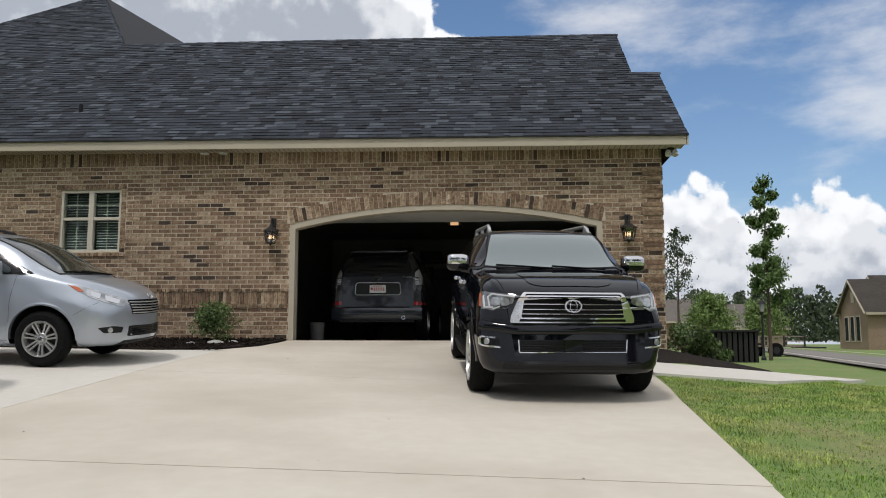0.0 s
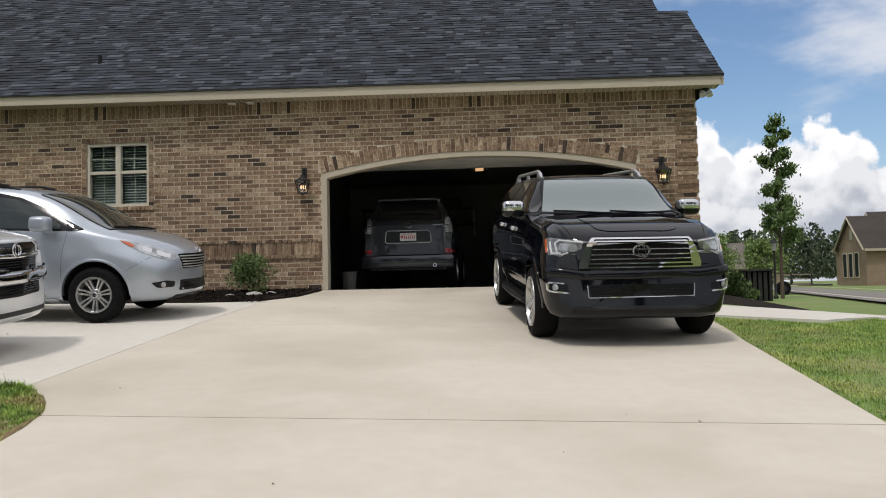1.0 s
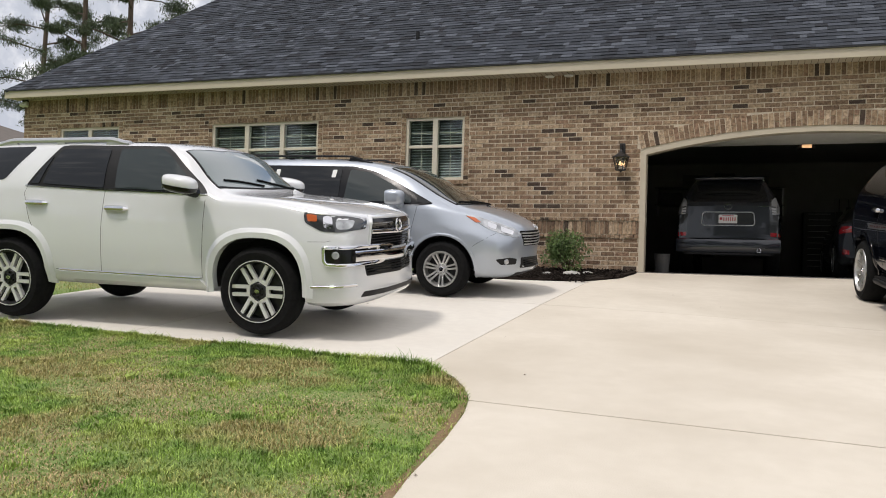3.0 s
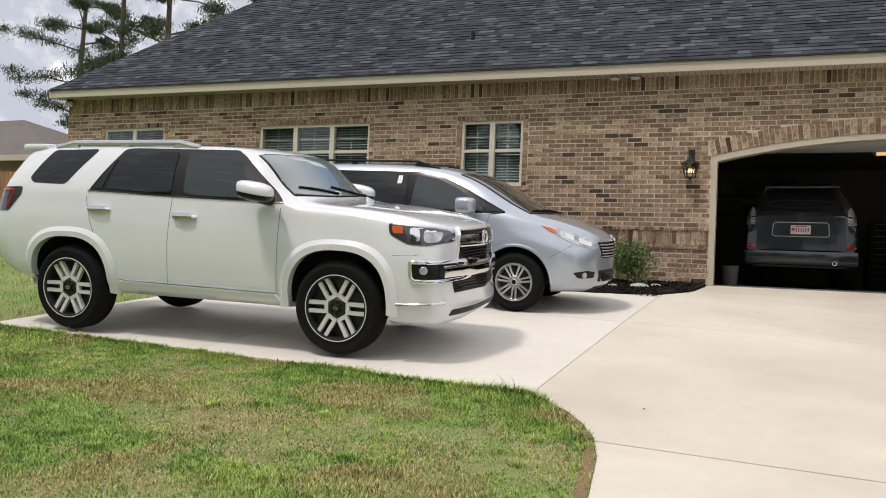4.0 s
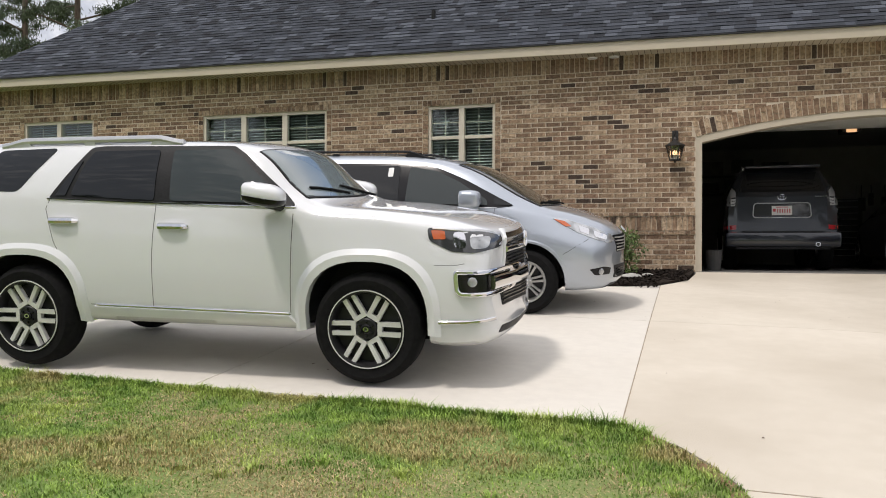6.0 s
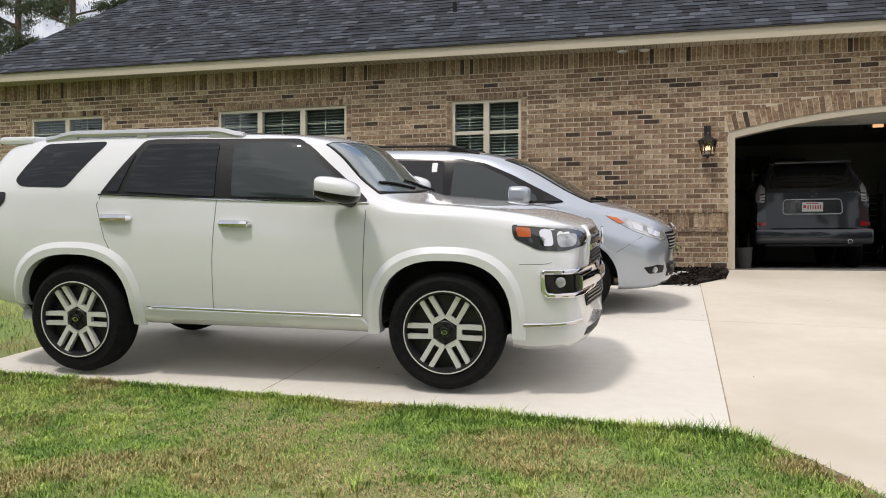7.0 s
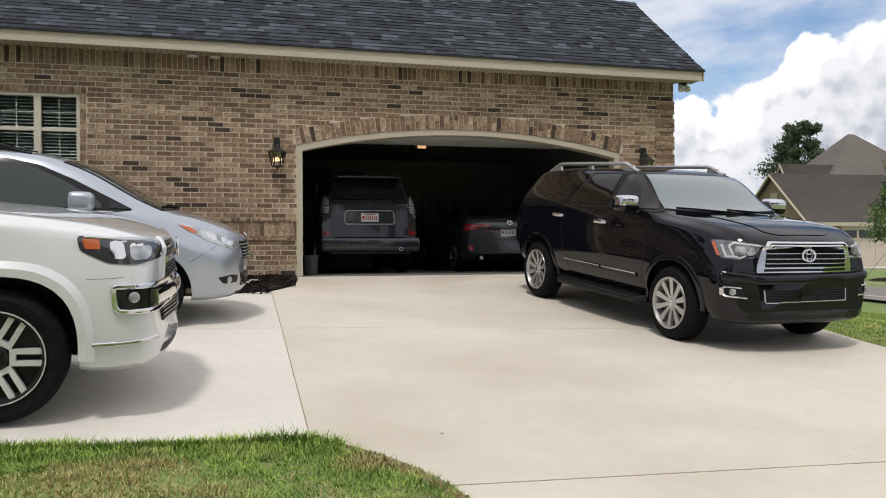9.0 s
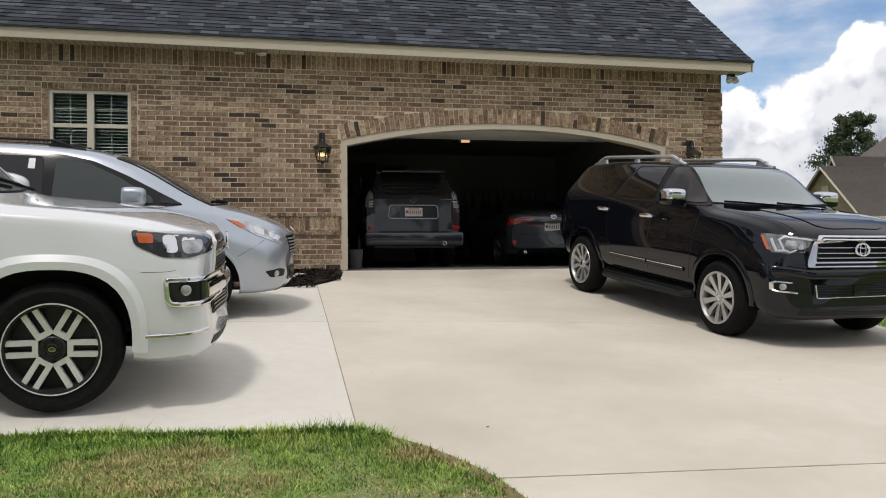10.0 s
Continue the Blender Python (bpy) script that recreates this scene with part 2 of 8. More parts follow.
M["bright_trim"] = material("bright satin trim", (0.66, 0.66, 0.67), 0.30, metal=0.85, second=(0.60, 0.60, 0.61), scale=30)
M["lamp_bright"] = material("white lamp light guide", (0.50, 0.51, 0.53), 0.35, coat=0.1)
M["dark_alloy"] = material("dark painted alloy", (0.03, 0.03, 0.032), 0.4, metal=0.5)
M["silver_alloy"] = material("silver alloy", (0.62, 0.62, 0.61), 0.33, metal=0.85, second=(0.57, 0.57, 0.56), scale=40)
M["disc"] = material("brake disc steel", (0.25, 0.24, 0.23), 0.45, metal=0.9, second=(0.18, 0.16, 0.15), scale=30)
M["lamp_clear"] = material("headlamp lens", (0.60, 0.62, 0.64), 0.12, metal=0.5, second=(0.25, 0.26, 0.27), scale=9, coat=1.0)
M["lamp_grey"] = material("clear headlamp over grey reflector", (0.08, 0.085, 0.09), 0.12, metal=0.3, second=(0.24, 0.25, 0.26), scale=14, coat=1.0)
M["lamp_dark"] = material("smoked headlamp bezel", (0.035, 0.037, 0.04), 0.15, coat=1.0)
M["amber"] = material("amber reflector", (0.55, 0.12, 0.035), 0.2, coat=1.0)
M["red_lens"] = material("red tail lens", (0.38, 0.015, 0.02), 0.15, coat=1.0)
M["clear_lens"] = material("clear tail lens", (0.36, 0.36, 0.37), 0.12, coat=1.0)
M["iron"] = material("black iron", (0.012, 0.012, 0.013), 0.5, second=(0.02, 0.019, 0.018), scale=50, bump=0.1)
M["bulb"] = glowing("lamp flame", (1.0, 0.66, 0.36), 2.4)
M["opener_light"] = glowing("warm opener lens", (1.0, 0.58, 0.28), 0.8)
M["leaf"] = material("shrub leaf", (0.09, 0.15, 0.045), 0.5, island=0.45, second=(0.12, 0.17, 0.05), scale=3)
M["tree_leaf"] = material("tree leaf", (0.10, 0.17, 0.05), 0.5, island=0.4, second=(0.13, 0.20, 0.06), scale=1.5)
M["garden_leaf"] = material("light garden leaf", (0.17, 0.25, 0.075), 0.6, island=0.35, second=(0.21, 0.29, 0.09), scale=1.5)
M["far_leaf"] = material("far foliage", (0.06, 0.085, 0.05), 0.7, island=0.35, second=(0.08, 0.105, 0.055), scale=0.6)
M["needle"] = material("pine needles", (0.075, 0.11, 0.055), 0.6, island=0.4, second=(0.065, 0.085, 0.04), scale=1)
M["bark"] = material("bark", (0.13, 0.095, 0.07), 0.9, second=(0.08, 0.06, 0.045), scale=14, bump=0.8, stretch=(1, 1, 0.2))
M["blind"] = material("white blinds", (0.62, 0.62, 0.60), 0.5)
M["pane"] = material("window glass", (0.02, 0.035, 0.045), 0.03, ior=1.6, coat=0.4)
M["straw"] = material("dry straw thatch", (0.52, 0.40, 0.22), 0.9, second=(0.40, 0.29, 0.15), scale=9, third=(0.60, 0.50, 0.30), scale3=2.5, island=0.35)


def grass_material(name, dry):
    """Blades in tufts of dark, middle and yellow green, with dry straw in ragged patches."""
    m = bpy.data.materials.new(name)
    m.use_nodes = True
    nt = m.node_tree
    b = nt.nodes["Principled BSDF"]
    b.inputs["Roughness"].default_value, b.inputs["Specular IOR Level"].default_value = 0.55, 0.35
    co = nt.nodes.new("ShaderNodeTexCoord").outputs["Object"]

    def fac(scale, detail, lo, hi, amount=1.0):
        n = nt.nodes.new("ShaderNodeTexNoise")
        n.inputs["Scale"].default_value, n.inputs["Detail"].default_value = scale, detail
        nt.links.new(co, n.inputs["Vector"])
        r = nt.nodes.new("ShaderNodeMapRange")
        r.inputs[1].default_value, r.inputs[2].default_value, r.inputs[4].default_value = lo, hi, amount
        nt.links.new(n.outputs["Fac"], r.inputs[0])
        return r.outputs[0]

    def blend(f, a, c):
        x = nt.nodes.new("ShaderNodeMix")
        x.data_type = "RGBA"
        nt.links.new(f, x.inputs[0])
        for i, v in ((6, a), (7, c)):
            if isinstance(v, tuple):
                x.inputs[i].default_value = (*v, 1)
            else:
                nt.links.new(v, x.inputs[i])
        return x.outputs[2]

    col = blend(fac(5.5, 3, 0.40, 0.58), (0.145, 0.255, 0.045), (0.285, 0.41, 0.082))
    col = blend(fac(1.6, 4, 0.50, 0.62, 0.75), col, (0.43, 0.50, 0.13))
    col = blend(fac(1.15, 6, 0.50, 0.60, dry), col, (0.47, 0.345, 0.175))
    h = nt.nodes.new("ShaderNodeHueSaturation")
    r = nt.nodes.new("ShaderNodeMapRange")
    r.inputs[3].default_value, r.inputs[4].default_value = 0.65, 1.4
    nt.links.new(nt.nodes.new("ShaderNodeNewGeometry").outputs["Random Per Island"], r.inputs[0])
    nt.links.new(r.outputs[0], h.inputs["Value"])
    nt.links.new(col, h.inputs["Color"])
    nt.links.new(h.outputs["Color"], b.inputs["Base Color"])
    return m


M["grass_blade"] = grass_material("grass blades", 0.72)
M["grass_green"] = grass_material("green grass blades", 0.25)
M["plate_white"] = material("white plate", (0.72, 0.72, 0.70), 0.4, second=(0.70, 0.70, 0.68), scale=30)
M["plate_red"] = material("red plate ink", (0.45, 0.05, 0.06), 0.4)
M["plate_dark"] = material("dark plate ink", (0.05, 0.05, 0.07), 0.4)
M["joint"] = material("dark joint sand", (0.17, 0.135, 0.10), 0.95, second=(0.36, 0.29, 0.21), scale=6)
M["seam"] = material("tan joint seam", (0.36, 0.30, 0.22), 0.95, second=(0.27, 0.22, 0.16), scale=9)
M["soil"] = material("bare brown soil", (0.20, 0.125, 0.07), 0.95, second=(0.27, 0.18, 0.10), scale=18, third=(0.14, 0.15, 0.05), scale3=3, bump=0.8, bscale=40)
M["stone"] = material("pale stone", (0.45, 0.44, 0.41), 0.85, second=(0.36, 0.35, 0.33), scale=12, bump=0.4)
M["wood"] = material("weathered wood", (0.28, 0.23, 0.18), 0.8, second=(0.2, 0.165, 0.13), scale=8, stretch=(1, 8, 8), bump=0.3)
M["fence_wood"] = material("orange brown fence timber", (0.36, 0.20, 0.10), 0.85, second=(0.27, 0.15, 0.08), scale=6, stretch=(6, 6, 1), bump=0.3, objrand=0.2)
M["far_brick"] = material("tan far brick", (0.34, 0.25, 0.18), 0.9, second=(0.25, 0.175, 0.125), scale=6, third=(0.40, 0.31, 0.23), scale3=0.5, stretch=(1, 1, 3))
M["far_roof"] = material("brown shingle roof", (0.155, 0.135, 0.12), 0.95, second=(0.125, 0.11, 0.098), scale=3, third=(0.18, 0.157, 0.14), scale3=0.3, stretch=(1, 1, 4))
M["far_door"] = material("tan garage door", (0.56, 0.49, 0.40), 0.6, second=(0.53, 0.465, 0.375), scale=3)
M["far_glass"] = material("far window glass", (0.03, 0.035, 0.04), 0.05, ior=1.6)
M["clutter"] = material("dull stored things", (0.06, 0.06, 0.06), 0.7, second=(0.09, 0.085, 0.08), scale=4, objrand=0.5)
M["steel"] = material("dull steel", (0.3, 0.3, 0.31), 0.4, metal=0.8, second=(0.24, 0.24, 0.25), scale=12)
M["door_white"] = material("garage door paint", (0.78, 0.77, 0.74), 0.5, second=(0.75, 0.74, 0.71), scale=4)

# ---- mesh helpers ----
def lerp_table(v, table):
    if v <= table[0][0]:
        return table[0][1]
    for (a, za), (b, zb) in zip(table, table[1:]):
        if v <= b:
            return za + (zb - za) * (v - a) / (b - a)
    return table[-1][1]


def zg(x, y):
    """Height of the ground: the lot falls from the garage floor towards the street."""
    z = lerp_table(y, [(-60, -1.6), (-20, -1.4), (-13.5, -1.15), (-9.5, -0.81), (-5, -0.40), (0, 0.0)])
    z -= 0.02 * max(-12, min(8, x)) * min(1, max(0, -y / 3))
    z -= 0.05 * max(0, min(1, (x - 1) / 2.5)) * max(0, 1 - abs(y + 5.8) / 3.7) if x < 9 else 0
    if x > 6.1:
        k = min(1, (x - 6.1) / 3.5)
        z = z * (1 - k) - 0.68 * k
    if x < -16:
        k = min(1, (-16 - x) / 10)
        z = z * (1 - k) - 0.3 * k
    return z


def link(name, bm, mat, parent=None, label="", smooth=False, matrix=None):
    me = bpy.data.meshes.new(name)
    bm.to_mesh(me)
    bm.free()
    if smooth:
        for p in me.polygons:
            p.use_smooth = True
        me.set_sharp_from_angle(angle=radians(32))
    for m in (mat if isinstance(mat, (list, tuple)) else [mat]):
        me.materials.append(m)
    ob = new(name, me)
    if parent is not None:
        ob.parent = parent
    if matrix is not None:
        ob.matrix_basis = matrix
    if label:
        tagged(ob, label)
    return ob


def part(name, bm, mat, parent, label="", smooth=False):
    return link(name, bm, mat, parent, label, smooth)


def box(bm, x0, x1, y0, y1, z0, z1, bevel=0.0, m=None):
    r = bmesh.ops.create_cube(bm, size=1.0)
    vs = r["verts"]
    for v in vs:
        v.co = Vector(((x0 + x1) / 2 + v.co.x * (x1 - x0), (y0 + y1) / 2 + v.co.y * (y1 - y0), (z0 + z1) / 2 + v.co.z * (z1 - z0)))
    if bevel:
        es = list({e for v in vs for e in v.link_edges})
        r = bmesh.ops.bevel(bm, geom=es, offset=bevel, segments=2, profile=0.5, affect="EDGES")
        vs = r["verts"]
    if m is not None:
        bmesh.ops.transform(bm, matrix=m, verts=vs)
    return vs


def boxed(x0, x1, y0, y1, z0, z1, bevel=0.0):
    bm = bmesh.new()
    box(bm, x0, x1, y0, y1, z0, z1, bevel)
    return bm


def lathe(bm, profile, n=24, m=None, closed=False, caps=True):
    """Turns (radius, height) pairs round z."""
    rings = []
    for r, z in profile:
        rings.append([bm.verts.new((r * math.cos(2 * math.pi * i / n), r * math.sin(2 * math.pi * i / n), z)) for i in range(n)])
    pairs = list(zip(rings, rings[1:])) + ([(rings[-1], rings[0])] if closed else [])
    for a, b in pairs:
        for i in range(n):
            bm.faces.new((a[i], a[(i + 1) % n], b[(i + 1) % n], b[i]))
    if not closed and caps:
        for ring, flip in ((rings[0], True), (rings[-1], False)):
            if profile[0 if flip else -1][0] > 1e-4:
                bm.faces.new(ring[::-1] if flip else ring)
    vs = [v for ring in rings for v in ring]
    if m is not None:
        bmesh.ops.transform(bm, matrix=m, verts=vs)
    return vs


def tube(bm, points, radius, n=8, radii=None):
    """A round bar along points."""
    pts = [Vector(p) for p in points]
    rings = []
    for i, p in enumerate(pts):
        d = (pts[min(i + 1, len(pts) - 1)] - pts[max(i - 1, 0)]).normalized()
        q = d.to_track_quat("Z", "Y")
        r = radii[i] if radii else radius
        rings.append([bm.verts.new(p + q @ Vector((r * math.cos(2 * math.pi * k / n), r * math.sin(2 * math.pi * k / n), 0))) for k in range(n)])
    for a, b in zip(rings, rings[1:]):
        for k in range(n):
            bm.faces.new((a[k], a[(k + 1) % n], b[(k + 1) % n], b[k]))
    bm.faces.new(rings[0][::-1])
    bm.faces.new(rings[-1])


def prism(bm, poly, depth, axis="z", at=0.0):
    """A flat polygon of (u, v) pairs pushed out by depth along an axis."""
    def place(u, v, w):
        return {"z": (u, v, w), "y": (u, w, v), "x": (w, u, v)}[axis]
    a = [bm.verts.new(place(u, v, at)) for u, v in poly]
    b = [bm.verts.new(place(u, v, at + depth)) for u, v in poly]
    n = len(poly)
    bm.faces.new(a)
    bm.faces.new(b[::-1])
    for i in range(n):
        bm.faces.new((a[i], b[i], b[(i + 1) % n], a[(i + 1) % n]))
    bmesh.ops.recalc_face_normals(bm, faces=bm.faces)


def raw(name, verts, faces, mat, parent=None, label=""):
    me = bpy.data.meshes.new(name)
    me.from_pydata(verts, [], faces)
    me.update()
    me.materials.append(mat)
    ob = new(name, me)
    if parent is not None:
        ob.parent = parent
    if label:
        tagged(ob, label)
    return ob


def empty(name, label, category, m=None, group="", kind=""):
    ob = tagged(new(name), label, category, group, kind)
    if m is not None:
        ob.matrix_basis = m
    return ob

# ---- ground, drive, street ----
def sheet(xs, ys, height):
    bm = bmesh.new()
    grid = [[bm.verts.new((x, y, height(x, y))) for x in xs] for y in ys]
    for j in range(len(ys) - 1):
        for i in range(len(xs) - 1):
            bm.faces.new((grid[j][i], grid[j][i + 1], grid[j + 1][i + 1], grid[j + 1][i]))
    return bm


def axis_steps(a, b, fine_a, fine_b, step):
    out = [a, a * 0.5 + fine_a * 0.5 if a < -200 else (a + fine_a) / 2, (a + 4 * fine_a) / 5, (a + 14 * fine_a) / 15]
    v = fine_a
    while v < fine_b - 1e-6:
        out.append(v)
        v += step
    return out + [fine_b, (b + 14 * fine_b) / 15, (b + 4 * fine_b) / 5, (b + fine_b) / 2, b]


def lawn_height(x, y):
    z = zg(x, y) - 0.02 + (0.004 * max(0, min(60, y)) if x > 9 else 0)
    if -6.0 < x < 5.3 and -30 < y < 0.5:
        # below the slabs
        if x > 0.6 or y > -8.4:
            z -= 0.12
    if -14.5 < x < 6.8 and y > 0.15:
        z -= 0.35
    return z + (0.018 * noise.noise(Vector((x * 1.3, y * 1.3, 0))) if -9 < x < 9 and y < -8 else 0)


ground = link("ground", sheet(axis_steps(-2500, 2500, -18, 48, 0.5), axis_steps(-2500, 2500, -18, 78, 0.5), lawn_height), M["lawn"], smooth=True)
tagged(ground, "patchy green lawn turf sloping gently away from the house", "lawn", kind="structure")


def slab(poly, mat, thick=0.16, lift=0.0, height=zg):
    """A cast slab that follows the fall of the ground."""
    bm = bmesh.new()
    vs = [bm.verts.new((x, y, 0)) for x, y in poly]
    bm.faces.new(vs)
    xs, ys = [p[0] for p in poly], [p[1] for p in poly]
    for cut, n in [(v, (0, 1, 0)) for v in (-13.5, -9.5, -8.2, -7.2, -5.8, -5, -4, -3, -1.5)] + [(v, (1, 0, 0)) for v in (-8, -4, -2, 1, 2, 3.5, 4.5)]:
        lo, hi = (min(ys), max(ys)) if n[1] else (min(xs), max(xs))
        if lo + 0.01 < cut < hi - 0.01:
            co = (0, cut, 0) if n[1] else (cut, 0, 0)
            bmesh.ops.bisect_plane(bm, geom=bm.verts[:] + bm.edges[:] + bm.faces[:], plane_co=co, plane_no=n)
    bmesh.ops.recalc_face_normals(bm, faces=bm.faces)
    if sum(f.normal.z for f in bm.faces) < 0:
        bmesh.ops.reverse_faces(bm, faces=bm.faces)
    rim = [e for e in bm.edges if e.is_boundary]
    ext = bmesh.ops.extrude_face_region(bm, geom=bm.faces[:], use_keep_orig=True)
    top = {v for v in ext["geom"] if isinstance(v, bmesh.types.BMVert)}
    for v in bm.verts:
        v.co.z = height(v.co.x, v.co.y) + lift - (0 if v in top else thick)
    bmesh.ops.recalc_face_normals(bm, faces=bm.faces)
    return bm


def arc(cx, cy, r, a0, a1, n=10):
    return [(cx + r * math.cos(radians(a0 + (a1 - a0) * i / n)), cy + r * math.sin(radians(a0 + (a1 - a0) * i / n))) for i in range(n + 1)]


G = 0.0045
driveway = empty("driveway", "pale cream concrete driveway with sawn joints", "driveway", kind="structure")
EDGE = 5.74
part("slab", slab([(-0.48 + G, -5.0 + G), (EDGE + 0.2, -5.0 + G), (EDGE + 0.26, -0.02), (-0.0, -0.02), (-0.0, -0.30), (-0.10, -1.15), (-0.30, -1.6), (-0.48 + G, -1.9)], M["concrete"]), M["concrete"], driveway)
CURVE = [(-0.48 + G, -8.70), (-0.30, -8.80), (-0.13, -8.97), (0.02, -9.20), (0.12, -9.40), (0.17, -9.53 + 0.008)]
part("slab", slab([(-0.48 + G, -5.0 - G)] + CURVE + [(EDGE - 0.03, -9.53 + 0.008), (EDGE + 0.2, -5.0 - G)], M["concrete"]), M["concrete"], driveway)
part("slab", slab([(0.17, -9.53 - 0.008), (0.25, -9.85), (0.33, -10.4), (0.38, -11.0), (0.50, -11.8), (0.75, -13.2), (0.8, -14.5), (EDGE - 0.2, -14.5), (EDGE - 0.04, -9.53 - 0.008)], M["concrete"]), M["concrete"], driveway)
part("slab", slab([(0.8, -14.5 - G), (0.6, -24), (6.2, -24), (EDGE - 0.2, -14.5 - G)], M["concrete"]), M["concrete"], driveway)
BED_EDGE = [(-0.48 - G, -1.92), (-0.9, -2.15), (-1.5, -2.3), (-3.54 + G, -2.35)]
part("slab", slab([(-0.48 - G, -5.0 + G)] + BED_EDGE + [(-3.54 + G, -5.0 + G)], M["concrete_pale"]), M["concrete_pale"], driveway)
part("slab", slab([(-0.48 - G, -5.0 - G), (-3.54 + G, -5.0 - G), (-3.54 + G, -8.56), (-2.0, -8.60), (-1.0, -8.64), (-0.48 - G, -8.70)], M["concrete_pale"]), M["concrete_pale"], driveway)
part("slab", slab([(-3.54 - G, -2.36), (-3.54 - G, -5.0 + G), (-6.1, -5.0 + G), (-6.1, -2.36)], M["concrete_pale"]), M["concrete_pale"], driveway)
part("slab", slab([(-3.54 - G, -5.0 - G), (-3.54 - G, -8.56), (-6.1, -8.56), (-6.1, -5.0 - G)], M["concrete_pale"]), M["concrete_pale"], driveway)
for poly in ([(-0.487, -8.69), (-0.473, -8.69), (-0.473, -1.92), (-0.487, -1.92)], [(-6.1, -5.007), (5.9, -5.007), (5.9, -4.993), (-6.1, -4.993)], [(0.18, -9.54), (EDGE - 0.05, -9.54), (EDGE - 0.05, -9.52), (0.18, -9.52)], [(-3.547, -8.55), (-3.533, -8.55), (-3.533, -2.4), (-3.547, -2.4)]):
    part("joint_filler", slab(poly, None, 0.06, -0.003), M["joint" if poly[0][1] == -9.54 else "seam"], driveway)

# the street passes the lot on its east side
def street_x(y):
    return 11.6 + 0.215 * y


def strip_sheet(offset_a, offset_b, lift):
    bm = bmesh.new()
    rows = [[bm.verts.new((street_x(y) + o, y, max(-1.35, -0.68 - 0.006 * max(0, -y)) + 0.004 * max(0, min(60, y)) + lift)) for o in (offset_a, offset_b)] for y in range(-60, 260, 8)]
    for a, b in zip(rows, rows[1:]):
        bm.faces.new((a[0], a[1], b[1], b[0]))
    return bm


road = link("road", strip_sheet(0.15, 3.5, 0.03), M["asphalt"])
tagged(road, "worn grey brown asphalt residential street", "road", kind="structure")
for name, o in (("kerb_near", 0.0), ("kerb_far", 3.5)):
    bm = strip_sheet(o, o + 0.22, 0.12)
    bmesh.ops.solidify(bm, geom=bm.faces[:], thickness=0.2)
    tagged(link(name, bm, M["concrete_pale"]), "pale concrete street kerb", "kerb", kind="structure")

# ---- house shell ----
WALL_L, WALL_R, WALL_T = -14.5, 6.86, 3.72
OPEN_L, OPEN_R, SPRING, CROWN = 0.0, 5.77, 2.17, 2.50
WINDOWS = [(-4.52, -3.31, 1.66, 2.87, 2), (-9.08, -6.48, 1.68, 2.90, 3), (-13.35, -11.62, 1.66, 2.94, 2)]


def arch_z(x, lift=0.0):
    """Underside of the segmental arch."""
    half, rise = (OPEN_R - OPEN_L) / 2, CROWN - SPRING
    r = (half * half + rise * rise) / (2 * rise)
    dx = x - (OPEN_L + OPEN_R) / 2
    return CROWN - r + math.sqrt(max(0.0, (r + lift) ** 2 - dx * dx))


def wall_with_openings(name, y0, y1):
    """The front wall as a solid sheet, built from upright strips round its openings."""
    bm = bmesh.new()
    cuts = sorted({WALL_L, WALL_R, OPEN_L, OPEN_R, *[v for w in WINDOWS for v in w[:2]]})
    for a, b in zip(cuts, cuts[1:]):
        mid = (a + b) / 2
        win = [w for w in WINDOWS if w[0] <= mid <= w[1]]
        if win:
            box(bm, a, b, y0, y1, -0.4, win[0][2])
            box(bm, a, b, y0, y1, win[0][3], WALL_T)
        elif OPEN_L < mid < OPEN_R:
            n = 24
            for i in range(n):
                xa, xb = a + (b - a) * i / n, a + (b - a) * (i + 1) / n
                za, zb = arch_z(xa), arch_z(xb)
                vs = [bm.verts.new(p) for p in ((xa, y0, za), (xb, y0, zb), (xb, y0, WALL_T), (xa, y0, WALL_T), (xa, y1, za), (xb, y1, zb), (xb, y1, WALL_T), (xa, y1, WALL_T))]
                for f in ((0, 1, 2, 3), (7, 6, 5, 4), (4, 5, 1, 0), (3, 2, 6, 7)):
                    bm.faces.new([vs[k] for k in f])
        else:
            box(bm, a, b, y0, y1, -0.4, WALL_T)
    return bm


wall_front = link("wall_south", wall_with_openings("wall_south", 0.0035, 0.26), M["mortar"])
tagged(wall_front, "mixed tan and brown brick garage wall with pale mortar", "brick wall", kind="structure")
wall_east = link("wall_east", boxed(WALL_R - 0.25, WALL_R - 0.012, 0.27, 9.5, -0.6, 3.5), M["mortar"])
tagged(wall_east, "tan brick end wall of the house", "brick wall", kind="structure")
wall_west = link("wall_west", boxed(WALL_L, WALL_L + 0.25, 0.27, 18, -0.6, 3.5), M["mortar"])
tagged(wall_west, "tan brick end wall of the house", "brick wall", kind="structure")
wall_north = link("wall_north", boxed(WALL_L, WALL_R, 18.0, 18.25, -0.6, 3.5), M["mortar"])
tagged(wall_north, "plain rear house wall", "wall", kind="structure")

# garage room
GY = 8.2
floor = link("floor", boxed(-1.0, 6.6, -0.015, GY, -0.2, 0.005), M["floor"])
tagged(floor, "concrete garage floor, its grey darkened for deep shade", "floor", kind="structure")
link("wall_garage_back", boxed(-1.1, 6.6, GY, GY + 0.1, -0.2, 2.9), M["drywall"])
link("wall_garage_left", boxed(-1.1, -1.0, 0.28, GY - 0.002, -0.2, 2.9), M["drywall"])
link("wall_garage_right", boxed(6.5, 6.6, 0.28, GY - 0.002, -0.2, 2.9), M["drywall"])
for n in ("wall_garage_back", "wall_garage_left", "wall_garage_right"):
    tagged(bpy.data.objects[n], "plain garage wall, its paint darkened for deep shade", "wall", kind="structure")
